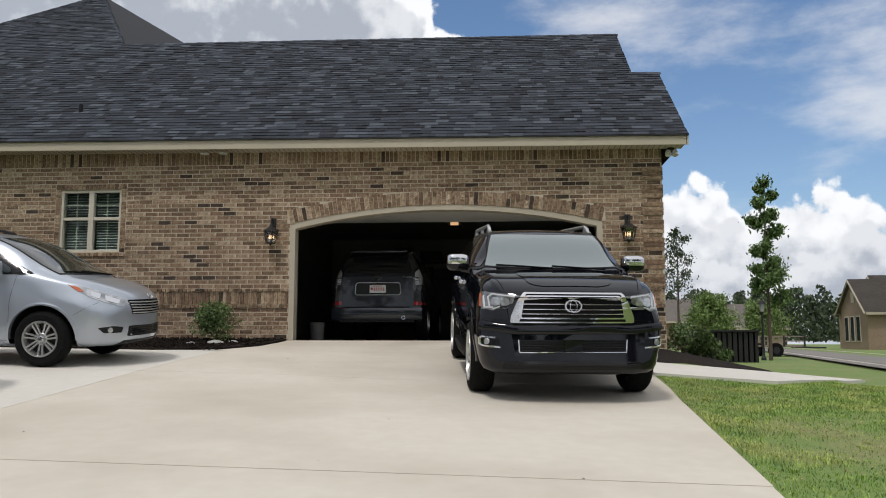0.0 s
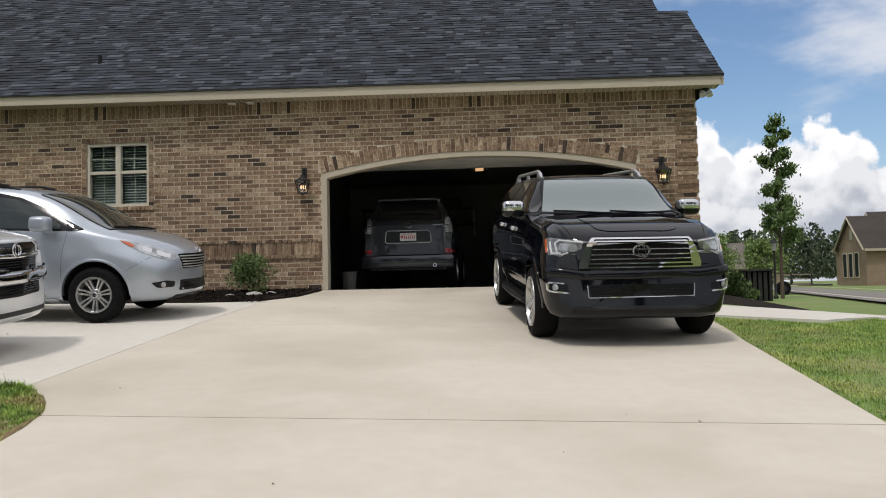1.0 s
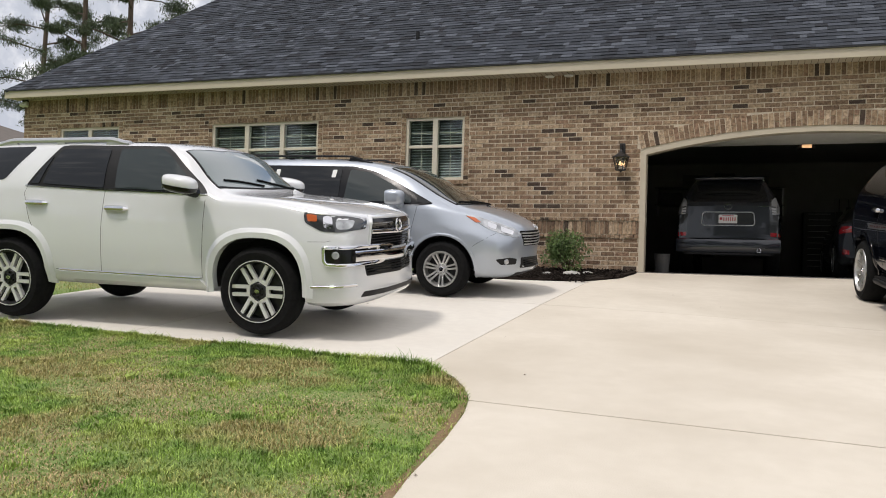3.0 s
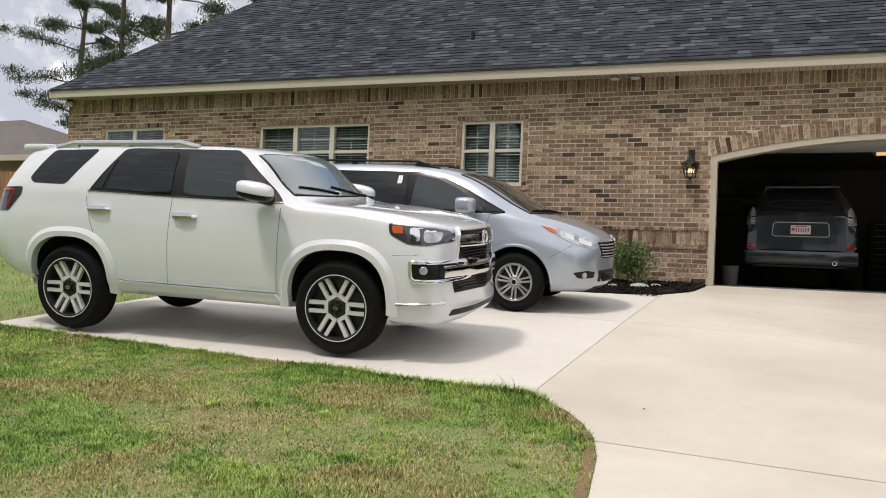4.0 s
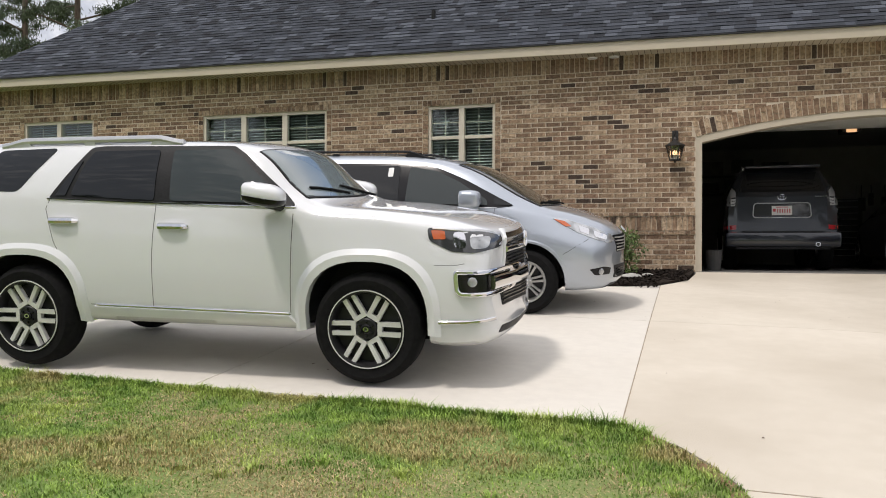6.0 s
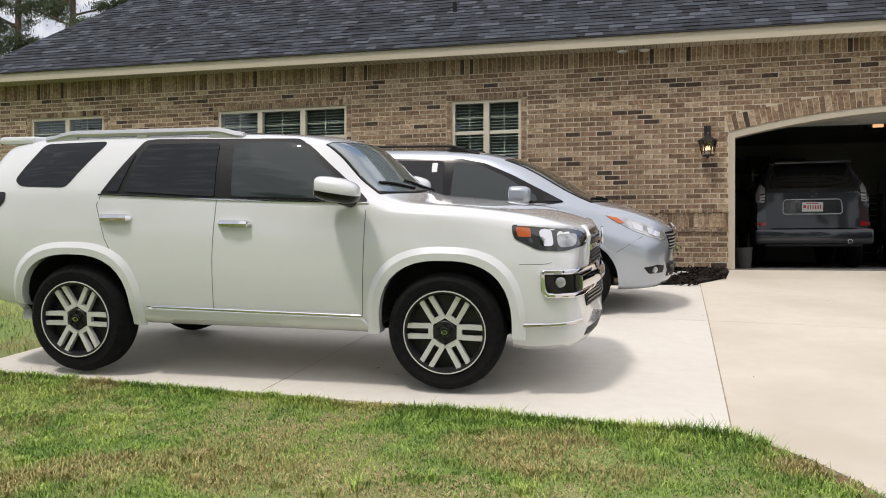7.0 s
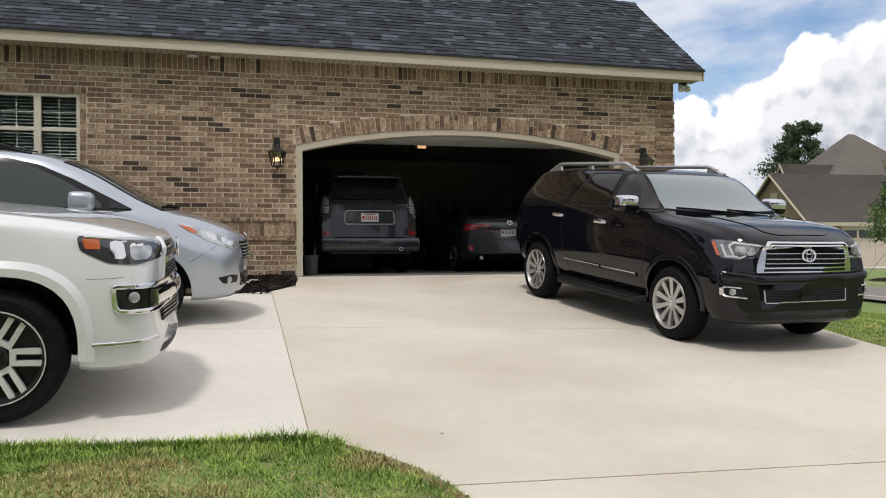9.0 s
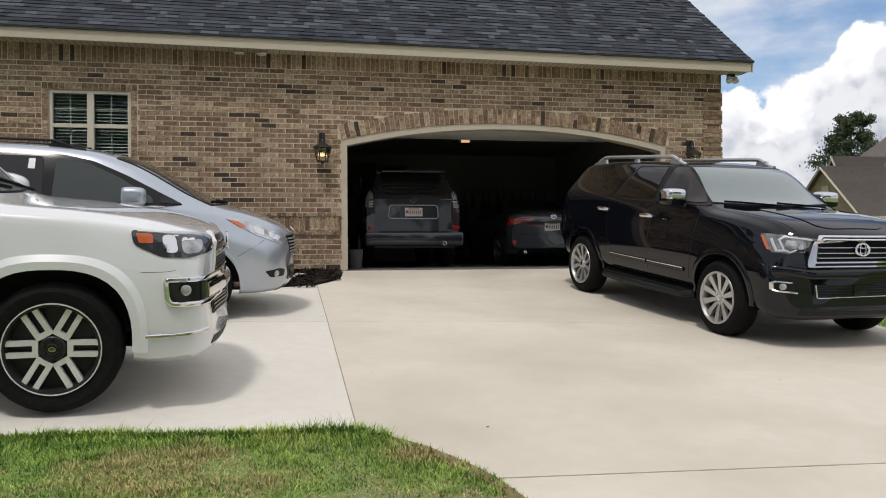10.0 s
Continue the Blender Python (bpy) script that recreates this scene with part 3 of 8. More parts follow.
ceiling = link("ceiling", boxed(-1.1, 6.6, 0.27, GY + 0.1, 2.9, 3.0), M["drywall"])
tagged(ceiling, "plain garage ceiling, its paint darkened for deep shade", "ceiling", kind="structure")

# ---- roof ----
EAVE_Y, EAVE_Z, PITCH = -0.36, 3.68, 0.745
RX, RIDGE_Y, LOW_RIDGE_Y, RX2 = 7.28, 4.85, 2.42, 6.72
LX, PEAK = -14.75, (-9.1, 9.6)


def rz(y):
    return EAVE_Z + PITCH * (y - EAVE_Y)


roof = link("roof", bmesh.new(), M["roof_felt"])
FRONT = [(LX, EAVE_Y), (RX, EAVE_Y), (RX, LOW_RIDGE_Y), (RX2, LOW_RIDGE_Y), (RX2, RIDGE_Y), (-5.9, RIDGE_Y), PEAK]
bm = bmesh.new()
fv = [bm.verts.new((x, y, rz(y) - 0.03)) for x, y in FRONT]
bm.faces.new(fv)
back = lambda x, y, z: bm.verts.new((x, y, z))
r2 = [fv[4], fv[5]]
b1, b2 = back(RX2, 2 * RIDGE_Y - EAVE_Y, EAVE_Z), back(-5.9, 2 * RIDGE_Y - EAVE_Y, EAVE_Z)
bm.faces.new((fv[4], b1, b2, fv[5]))
c1, c2 = back(RX, 2 * LOW_RIDGE_Y - EAVE_Y, EAVE_Z), back(RX2, 2 * LOW_RIDGE_Y - EAVE_Y, EAVE_Z)
bm.faces.new((fv[2], c1, c2, fv[3]))
bm.faces.new((fv[1], c1, fv[2]))
d1 = back(RX2, EAVE_Y + 0.3, EAVE_Z - 0.05)
bm.faces.new((d1, b1, fv[4], fv[3]))
pk = fv[6]
e1, e2, e3 = back(LX, 20.0, EAVE_Z), back(3.0, 20.0, EAVE_Z), back(3.0, 8.0, EAVE_Z)
bm.faces.new((fv[0], pk, e1))
bm.faces.new((pk, e2, e1))
bm.faces.new((fv[5], e3, pk))
bm.faces.new((pk, e3, e2))
bmesh.ops.recalc_face_normals(bm, faces=bm.faces)
bm.to_mesh(roof.data)
bm.free()
tagged(roof, "steep dark charcoal asphalt shingle roof", "roof", kind="structure")
# the eave runs a touch higher towards the west end
TILT = Matrix.Translation((RX, 0, 3.635)) @ Matrix.Rotation(0.0080, 4, "Y") @ Matrix.Translation((-RX, 0, -3.655))
roof.matrix_basis = TILT
fascia = link("trim_fascia", boxed(LX, RX - 0.04, EAVE_Y - 0.0, EAVE_Y + 0.03, 3.49, 3.655, 0.004), M["trim"])
fascia.matrix_basis = TILT
tagged(fascia, "tan painted fascia board under the eave", "trim", kind="structure")
soffit = link("trim_soffit", boxed(LX + 0.02, RX - 0.06, EAVE_Y + 0.032, 0.0, 3.50, 3.53), M["soffit"])
# dark strips, slightly proud, paint in the shade of the board grooves
groove = bmesh.new()
for i in range(int((RX - LX) / 0.10)):
    box(groove, LX + 0.05 + i * 0.10, LX + 0.058 + i * 0.10, EAVE_Y + 0.05, -0.01, 3.497, 3.503)
part("soffit_groove", groove, M["bark"], soffit)
soffit.matrix_basis = TILT
tagged(soffit, "tan vented soffit board", "trim", kind="structure")

# ---- vehicles: shared kit ----
from mathutils.bvhtree import BVHTree


def smooth_curve(table):
    """Monotone cubic through (x, value) pairs."""
    xs = np.array([p[0] for p in table], float)
    ys = np.array([p[1] for p in table], float)
    h, d = np.diff(xs), np.diff(ys) / np.diff(xs)
    m = np.zeros(len(xs))
    m[0], m[-1] = d[0], d[-1]
    for i in range(1, len(xs) - 1):
        if d[i - 1] * d[i] > 0:
            w1, w2 = 2 * h[i] + h[i - 1], h[i] + 2 * h[i - 1]
            m[i] = (w1 + w2) / (w1 / d[i - 1] + w2 / d[i])

    def f(x):
        x = min(max(x, xs[0]), xs[-1])
        i = min(int(np.searchsorted(xs, x, side="right")) - 1, len(xs) - 2)
        t = (x - xs[i]) / h[i]
        return float((2 * t ** 3 - 3 * t * t + 1) * ys[i] + (t ** 3 - 2 * t * t + t) * h[i] * m[i] + (-2 * t ** 3 + 3 * t * t) * ys[i + 1] + (t ** 3 - t * t) * h[i] * m[i + 1])
    return f


def squared(a, n):
    """Radius of a squarish arch at the angle a: 1 for a circle, n = 2."""
    return (abs(math.cos(a)) ** n + abs(math.sin(a)) ** n) ** (-1.0 / n)


def car_shell(spec):
    """Lofted body shell with open wheel arches, and a tree to lay panels on it."""
    c = {k: smooth_curve(spec[k]) for k in ("low", "top", "sh", "wm", "ws", "wt", "wl", "bow")}
    x0, x1 = spec["top"][0][0], spec["top"][-1][0]
    xs = sorted({round(v, 4) for v in list(np.arange(x0, x1, 0.035)) + [x0, x1] + [x1 - d for d in (0.008, 0.02, 0.05)] + [x0 + d for d in (0.008, 0.02, 0.05)]})
    counts = (2, 2, 5, 4, 5, 4, 5, 3, 4, 4)
    bm = bmesh.new()
    rings = []
    for x in xs:
        zl, zt, zs = c["low"](x), c["top"](x), c["sh"](x)
        wm, ws, wt, wl, bow = (c[k](x) for k in ("wm", "ws", "wt", "wl", "bow"))
        zs = min(zs, zt - 0.03)
        gh = zt - zs
        rd = min(0.075, gh * 0.4)
        key = [(0, zl + 0.02), (wl * 0.85, zl), (wl, zl + 0.05), (wm, zl + 0.42 * (zs - zl)), (wm - 0.005, zl + 0.72 * (zs - zl)), (ws, zs),
               (ws + (wt - ws) * 0.45 + 0.012 * min(1, gh / 0.3), zs + (gh - rd) * 0.5), (wt, zt - rd), (wt - 0.07 * min(1, gh / 0.25), zt - rd * 0.32), (wt * 0.5, zt - rd * 0.08), (0, zt)]
        pts = [key[0]]
        for (a, b), n in zip(zip(key, key[1:]), counts):
            pts += [(a[0] + (b[0] - a[0]) * i / n, a[1] + (b[1] - a[1]) * i / n) for i in range(1, n + 1)]
        for _ in range(2):
            pts = [pts[0]] + [((pts[i - 1][0] + 2 * pts[i][0] + pts[i + 1][0]) / 4, (pts[i - 1][1] + 2 * pts[i][1] + pts[i + 1][1]) / 4) for i in range(1, len(pts) - 1)] + [pts[-1]]
        full = pts + [(-y, z) for y, z in pts[-2:0:-1]]
        near = max(0.0, min(1.0, (x - x1 + 0.45) / 0.4))
        lean = spec.get("rake", 0.0) * near * near * (3 - 2 * near)
        rings.append([bm.verts.new((x - bow * (abs(y) / max(wm, 0.1)) ** 2.4 - lean * (z - 0.8), y, z)) for y, z in full])
    for a, b in zip(rings, rings[1:]):
        n = len(a)
        for i in range(n):
            bm.faces.new((a[i], a[(i + 1) % n], b[(i + 1) % n], b[i]))
    bm.faces.new(rings[0])
    bm.faces.new(rings[-1][::-1])
    bmesh.ops.recalc_face_normals(bm, faces=bm.faces)
    tree = BVHTree.FromBMesh(bm)
    for ax in (0.0, -spec["wb"]):
        ra, za = spec["arch"], spec.get("arch_z", spec["hub"])
        doomed = []
        for f in bm.faces:
            m = f.calc_center_median()
            if abs(m.y) > 0.5 and math.hypot(m.x - ax, m.z - za) < ra * squared(math.atan2(m.z - za, m.x - ax), spec.get("square", 2.0)) and len(f.verts) < 6:
                doomed.append(f)
        bmesh.ops.delete(bm, geom=doomed, context="FACES")
        for v in bm.verts:
            if v.is_boundary and abs(v.co.y) > 0.55:
                d = math.hypot(v.co.x - ax, v.co.z - za)
                rb = ra * squared(math.atan2(v.co.z - za, v.co.x - ax), spec.get("square", 2.0))
                if abs(d - rb) < 0.075 and v.co.z > za - 0.25:
                    v.co.x, v.co.z = ax + (v.co.x - ax) * rb / d, za + (v.co.z - za) * rb / d
    return bm, tree


def rounded(poly, r=0.03, n=4):
    """Polygon with softened corners."""
    out = []
    k = len(poly)
    for i in range(k):
        p, a, b = Vector(poly[i]), Vector(poly[i - 1]), Vector(poly[(i + 1) % k])
        da, db = a - p, b - p
        ra = min(r, da.length * 0.45, db.length * 0.45)
        s, e = p + da.normalized() * ra, p + db.normalized() * ra
        for j in range(n + 1):
            t = j / n
            out.append(tuple((1 - t) ** 2 * s + 2 * t * (1 - t) * p + t * t * e))
    return out


class Car:
    """A vehicle under construction: its top object, the shell's surface and its size."""

    def __init__(self, name, label, spec, paint, category="car"):
        self.spec, self.paint = spec, paint
        self.top = empty(name, label, category)
        bm, self.tree = car_shell(spec)
        self.body = part("body", bm, paint, self.top, smooth=True)

    def drop(self, view, u, v, s=1):
        o, d = {"side": (Vector((u, s * 3, v)), Vector((0, -s, 0))), "front": (Vector((4, u, v)), Vector((-1, 0, 0))),
                "rear": (Vector((-8, u, v)), Vector((1, 0, 0))), "top": (Vector((u, v, 4)), Vector((0, 0, -1)))}[view]
        hit, nor, _, _ = self.tree.ray_cast(o, d)
        if hit is None:
            guess = {"side": Vector((u, s * 0.8, v)), "front": Vector((0.9, u, v)), "rear": Vector((-3.8, u, v)), "top": Vector((u, v, 1.2))}[view]
            hit, nor, _, _ = self.tree.find_nearest(guess)
        if nor.dot(d) > 0:
            nor = -nor
        return hit, nor

    def panel(self, name, poly, view, mat, parent=None, off=0.004, thick=0.012, step=0.045, s=1, label=""):
        """A panel of the outline poly (in the two axes of the view), laid on the shell."""
        bm = bmesh.new()
        bm.faces.new([bm.verts.new((u, v, 0)) for u, v in poly])
        for ax in (0, 1):
            vals = [p[ax] for p in poly]
            n = int((max(vals) - min(vals)) / step)
            for i in range(1, n + 1):
                cut = min(vals) + i * (max(vals) - min(vals)) / (n + 1)
                bmesh.ops.bisect_plane(bm, geom=bm.verts[:] + bm.edges[:] + bm.faces[:], plane_co=(cut, 0, 0) if ax == 0 else (0, cut, 0), plane_no=(1, 0, 0) if ax == 0 else (0, 1, 0))
        face_dir = {}
        for v in bm.verts:
            hit, nor = self.drop(view, v.co.x, v.co.y, s)
            face_dir[v] = nor
            v.co = hit + nor * off
        bmesh.ops.recalc_face_normals(bm, faces=bm.faces)
        f0 = list(bm.faces)[0]
        if f0.normal.dot(face_dir[f0.verts[0]]) < 0:
            bmesh.ops.reverse_faces(bm, faces=bm.faces)
        ext = bmesh.ops.extrude_face_region(bm, geom=bm.faces[:], use_keep_orig=True)
        outer = [g for g in ext["geom"] if isinstance(g, bmesh.types.BMVert)]
        inner = [v for v in bm.verts if v not in set(outer)]
        for v in inner:
            v.co -= face_dir[v] * thick
        bmesh.ops.recalc_face_normals(bm, faces=bm.faces)
        return part(name, bm, mat, parent or self.top, label, smooth=True)

    def strip(self, name, pts, view, width, mat, parent=None, off=0.002, thick=0.008, s=1, label="", step=0.05):
        """A narrow band along pts on the shell."""
        fine = []
        for a, b in zip(pts, pts[1:]):
            n = max(1, int(math.hypot(b[0] - a[0], b[1] - a[1]) / step))
            fine += [(a[0] + (b[0] - a[0]) * i / n, a[1] + (b[1] - a[1]) * i / n) for i in range(n)]
        fine.append(pts[-1])
        bm = bmesh.new()
        rows = []
        section = ((-1, -thick), (-1, off), (1, off), (1, -thick))
        if width >= 0.012 and off >= 0.008:
            d = min(0.012, width * 0.45)
            section = ((-1, -thick), (-1, off - d), (-0.82, off - d * 0.45), (-0.45, off - d * 0.08), (0.45, off - d * 0.08), (0.82, off - d * 0.45), (1, off - d), (1, -thick))
        for i, p in enumerate(fine):
            a, b = fine[max(i - 1, 0)], fine[min(i + 1, len(fine) - 1)]
            dx, dy = b[0] - a[0], b[1] - a[1]
            d = math.hypot(dx, dy) or 1
            nx, ny = -dy / d * width / 2, dx / d * width / 2
            row = []
            for k, o in section:
                hit, nor = self.drop(view, p[0] + nx * k, p[1] + ny * k, s)
                row.append(bm.verts.new(hit + nor * o))
            rows.append(row)
        for a, b in zip(rows, rows[1:]):
            for k in range(len(section) - 1):
                bm.faces.new((a[k], a[k + 1], b[k + 1], b[k]))
        bm.faces.new(rows[0])
        bm.faces.new(rows[-1])
        bmesh.ops.recalc_face_normals(bm, faces=bm.faces)
        return part(name, bm, mat, parent or self.top, label, smooth=True)

    def flares(self, mat, width=0.07, proud=0.025, span=(-1, 181)):
        for ax in (0.0, -self.spec["wb"]):
            for s in (-1, 1):
                bm = bmesh.new()
                rows = []
                for i in range(25):
                    a = radians(span[0] + (span[1] - span[0]) * i / 24)
                    row = []
                    for r, o in ((0.0, -0.05), (0.0, proud), (width * 0.55, proud + 0.004), (width, 0.004), (width, -0.02)):
                        q = self.spec.get("square", 2.0)
                        rr = (self.spec["arch"] - 0.006) * squared(a, q) + r * squared(a, q + 0.5)
                        u, v = ax + rr * math.cos(a), self.spec.get("arch_z", self.spec["hub"]) + rr * math.sin(a)
                        hit, nor = self.drop("side", u, max(v, self.spec["low"][3][1] + 0.06), s)
                        row.append(bm.verts.new((u, hit.y + s * o, v)))
                    rows.append(row)
                for a, b in zip(rows, rows[1:]):
                    for k in range(4):
                        bm.faces.new((a[k], a[k + 1], b[k + 1], b[k]))
                bmesh.ops.recalc_face_normals(bm, faces=bm.faces)
                part("wheel_arch", bm, mat, self.top, smooth=True)

    def liners(self):
        for ax in (0.0, -self.spec["wb"]):
            for s in (-1, 1):
                bm = bmesh.new()
                r = self.spec["arch"] + 0.004
                rows = []
                for i in range(19):
                    a = radians(-2 + 184 * i / 18)
                    rq = r * squared(a, self.spec.get("square", 2.0))
                    x, z = ax + rq * math.cos(a), self.spec.get("arch_z", self.spec["hub"]) + rq * math.sin(a)
                    hit, _ = self.drop("side", x, max(z, self.spec["low"][3][1] + 0.06), s)
                    rows.append([bm.verts.new((x, hit.y - s * 0.012, z)), bm.verts.new((x, s * 0.45, z))])
                for a, b in zip(rows, rows[1:]):
                    bm.faces.new((a[0], a[1], b[1], b[0]))
                inner = [row[1] for row in rows]
                bm.faces.new(inner)
                bmesh.ops.recalc_face_normals(bm, faces=bm.faces)
                part("arch_liner", bm, M["black_plastic"], self.top)

    def wheels(self, build, track):
        """Four wheels: build(top) makes one with its outer face to +y."""
        first = build(self.top)
        spots = [(0.0, -1), (0.0, 1), (-self.spec["wb"], -1), (-self.spec["wb"], 1)]
        for i, (x, s) in enumerate(spots):
            m = Matrix.Translation((x, s * track, self.spec["hub"])) @ Matrix.Rotation(0 if s > 0 else math.pi, 4, "Z")
            if i == 0:
                first.matrix_basis = m
            else:
                copy_thing(first, m)

    def place(self, x, y, heading, flat=False, lift=0.0):
        """Stands the car on the ground, the middle of its front axle over x, y."""
        h = radians(heading)
        f = Vector((math.cos(h), math.sin(h), 0))
        l = Vector((-f.y, f.x, 0))
        c = Vector((x, y, 0))
        g = (lambda p: Vector((p.x, p.y, 0.005))) if flat else (lambda p: Vector((p.x, p.y, zg(p.x, p.y))))
        t, wb = 0.8, self.spec["wb"]
        fl, fr, rl, rr = g(c + l * t), g(c - l * t), g(c - f * wb + l * t), g(c - f * wb - l * t)
        ax = ((fl + fr) / 2 - (rl + rr) / 2).normalized()
        az = ax.cross((fl + rl) / 2 - (fr + rr) / 2).normalized()
        ay = az.cross(ax)
        rot = Matrix((ax, ay, az)).transposed().to_4x4()
        self.top.matrix_basis = Matrix.Translation((fl + fr) / 2 + Vector((0, 0, lift))) @ rot


def wheel_maker(r, width, rim, spokes, pair, hub_r, face_mat, back_mat, depth=0.03, spoke_w=0.05, taper=1.0, lugs=6, cap=0.035, splay=0.55):
    """Returns a function that builds one wheel: barrel, tyre, rim face with spokes, lug nuts and centre cap."""
    def build(parent):
        turn = Matrix.Rotation(-math.pi / 2, 4, "X")
        w = width / 2
        bm = bmesh.new()
        lathe(bm, [(0.02, -w + 0.02), (rim * 0.55, -w + 0.03), (rim * 0.62, w - 0.11), (0.02, w - 0.10)], 32, turn)
        wheel = part("wheel", bm, M["disc"], parent, "steel brake disc and hub", smooth=True)
        bm = bmesh.new()
        lathe(bm, [(rim - 0.01, -w + 0.01), (rim + 0.02, -w), (r - 0.05, -w - 0.004), (r - 0.012, -w + 0.03), (r, -w + 0.06), (r, w - 0.06), (r - 0.012, w - 0.03), (r - 0.05, w + 0.004), (rim + 0.02, w), (rim - 0.01, w - 0.01)], 48, turn, True)
        part("tyre", bm, M["rubber"], wheel, smooth=True)
        bm = bmesh.new()
        lathe(bm, [(rim + 0.008, w - 0.004), (rim + 0.004, w + 0.006), (rim - 0.014, w + 0.004), (rim - 0.026, w - 0.03), (rim - 0.04, -w + 0.02)], 48, turn, False, False)
        part("rim", bm, back_mat, wheel, smooth=True)
        bm = bmesh.new()
        lathe(bm, [(rim + 0.006, w - 0.003), (rim + 0.005, w + 0.008), (rim - 0.002, w + 0.008), (rim - 0.005, w - 0.004)], 48, turn, False, False)
        part("rim_lip", bm, face_mat, wheel, smooth=True)
        bm = bmesh.new()
        lathe(bm, [(0.001, w - 0.075), (rim - 0.03, w - 0.085)], 40, turn)
        part("wheel_back", bm, M["dark_alloy"], wheel)
        bm = bmesh.new()
        zf = w - 0.012
        for i in range(spokes):
            a0 = 2 * math.pi * i / spokes + (0.0 if splay >= 1 else math.pi / 2)
            for k in ((-1, 1) if pair else (0,)):
                off_in, off_out = k * pair * splay, k * pair
                ca, sa = math.cos(a0), math.sin(a0)
                ri, ro = hub_r * (0.85 if splay < 1 else 1.12), rim - 0.008
                wi, wo = spoke_w / 2, spoke_w / 2 * taper
                quad = [(ri, off_in - wi), (ro, off_out - wo), (ro, off_out + wo), (ri, off_in + wi)]
                z_in, z_out = zf - depth, zf + 0.002
                top, low = [], []
                for (rad, side) in quad:
                    z = z_in if rad == ri else z_out
                    x, y = rad * ca - side * sa, rad * sa + side * ca
                    top.append(bm.verts.new((x, y, z)))
                    low.append(bm.verts.new((x, y, z - 0.035)))
                bm.faces.new(top)
                for j in range(4):
                    bm.faces.new((low[j], low[(j + 1) % 4], top[(j + 1) % 4], top[j]))
            if splay >= 1:
                box(bm, hub_r * 1.06, hub_r * 1.06 + 0.034, -pair - spoke_w / 2, pair + spoke_w / 2, zf - depth - 0.033, zf - depth + 0.0015, 0.0, Matrix.Rotation(a0, 4, "Z"))
        bmesh.ops.recalc_face_normals(bm, faces=bm.faces)
        bmesh.ops.transform(bm, matrix=turn, verts=bm.verts)
        part("spokes", bm, face_mat, wheel, smooth=True)
        bm = bmesh.new()
        lathe(bm, [(0.02, zf - 0.06), (hub_r, zf - 0.055), (hub_r, zf - depth + 0.002), (hub_r * 0.93, zf - depth + 0.007), (cap + 0.008, zf - depth + 0.006), (0.001, zf - depth + 0.006)], 32, turn)
        part("hub", bm, back_mat, wheel, smooth=True)
        bm = bmesh.new()
        lathe(bm, [(cap, zf - depth), (cap, zf - depth + 0.016), (cap * 0.8, zf - depth + 0.021), (0.001, zf - depth + 0.021)], 24, turn)
        part("centre_cap", bm, M["gloss_black"] if back_mat == M["dark_alloy"] else M["chrome"], wheel, smooth=True)
        for i in range(lugs):
            a = 2 * math.pi * (i + 0.5) / lugs + (0.0 if splay >= 1 else math.pi / 2)
            bm = bmesh.new()
            lathe(bm, [(0.010, zf - depth), (0.010, zf - depth + 0.018), (0.006, zf - depth + 0.02)], 6, turn @ Matrix.Translation((hub_r * 0.68 * math.cos(a), hub_r * 0.68 * math.sin(a), 0)))
            part("lug_nut", bm, M["gloss_black"] if back_mat == M["dark_alloy"] else M["chrome"], wheel)
        bm = bmesh.new()
        lathe(bm, [(cap * 0.62, zf - depth + 0.021), (cap * 0.62, zf - depth + 0.024), (cap * 0.42, zf - depth + 0.024), (cap * 0.42, zf - depth + 0.021)], 20, turn @ Matrix.Diagonal((1, 0.7, 1, 1)))
        part("cap_badge", bm, M["chrome"], wheel)
        return wheel
    return build


def badge(car, u, v, view, r, parent=None, flat=0.72, lift=0.006):
    """A plain chrome ring with an upright ring inside it."""
    hit, nor = car.drop(view, u, v)
    m = Matrix.Translation(hit + nor * lift) @ nor.to_track_quat("Z", "Y").to_matrix().to_4x4()
    bm = bmesh.new()
    for sx, sy, th in ((1, flat, 0.13), (0.42, flat * 0.95, 0.11), (0.72, flat * 0.38, 0.10)):
        ring = []
        n = 28
        oy = 0.0 if sx != 0.72 else r * flat * 0.5
        for i in range(n):
            a = 2 * math.pi * i / n
            row = []
            for k in range(6):
                b = 2 * math.pi * k / 6
                rr = r * (1 - th) + r * th * math.cos(b)
                row.append(bm.verts.new((rr * sx * math.cos(a), oy + rr * sy * math.sin(a), r * th * 0.8 * math.sin(b) + 0.012)))
            ring.append(row)
        for i in range(n):
            a, b = ring[i], ring[(i + 1) % n]
            for k in range(6):
                bm.faces.new((a[k], a[(k + 1) % 6], b[(k + 1) % 6], b[k]))
    bmesh.ops.recalc_face_normals(bm, faces=bm.faces)
    bmesh.ops.transform(bm, matrix=m, verts=bm.verts)
    return part("badge", bm, M["chrome"], parent or car.top, "plain chrome ring emblem", smooth=True)


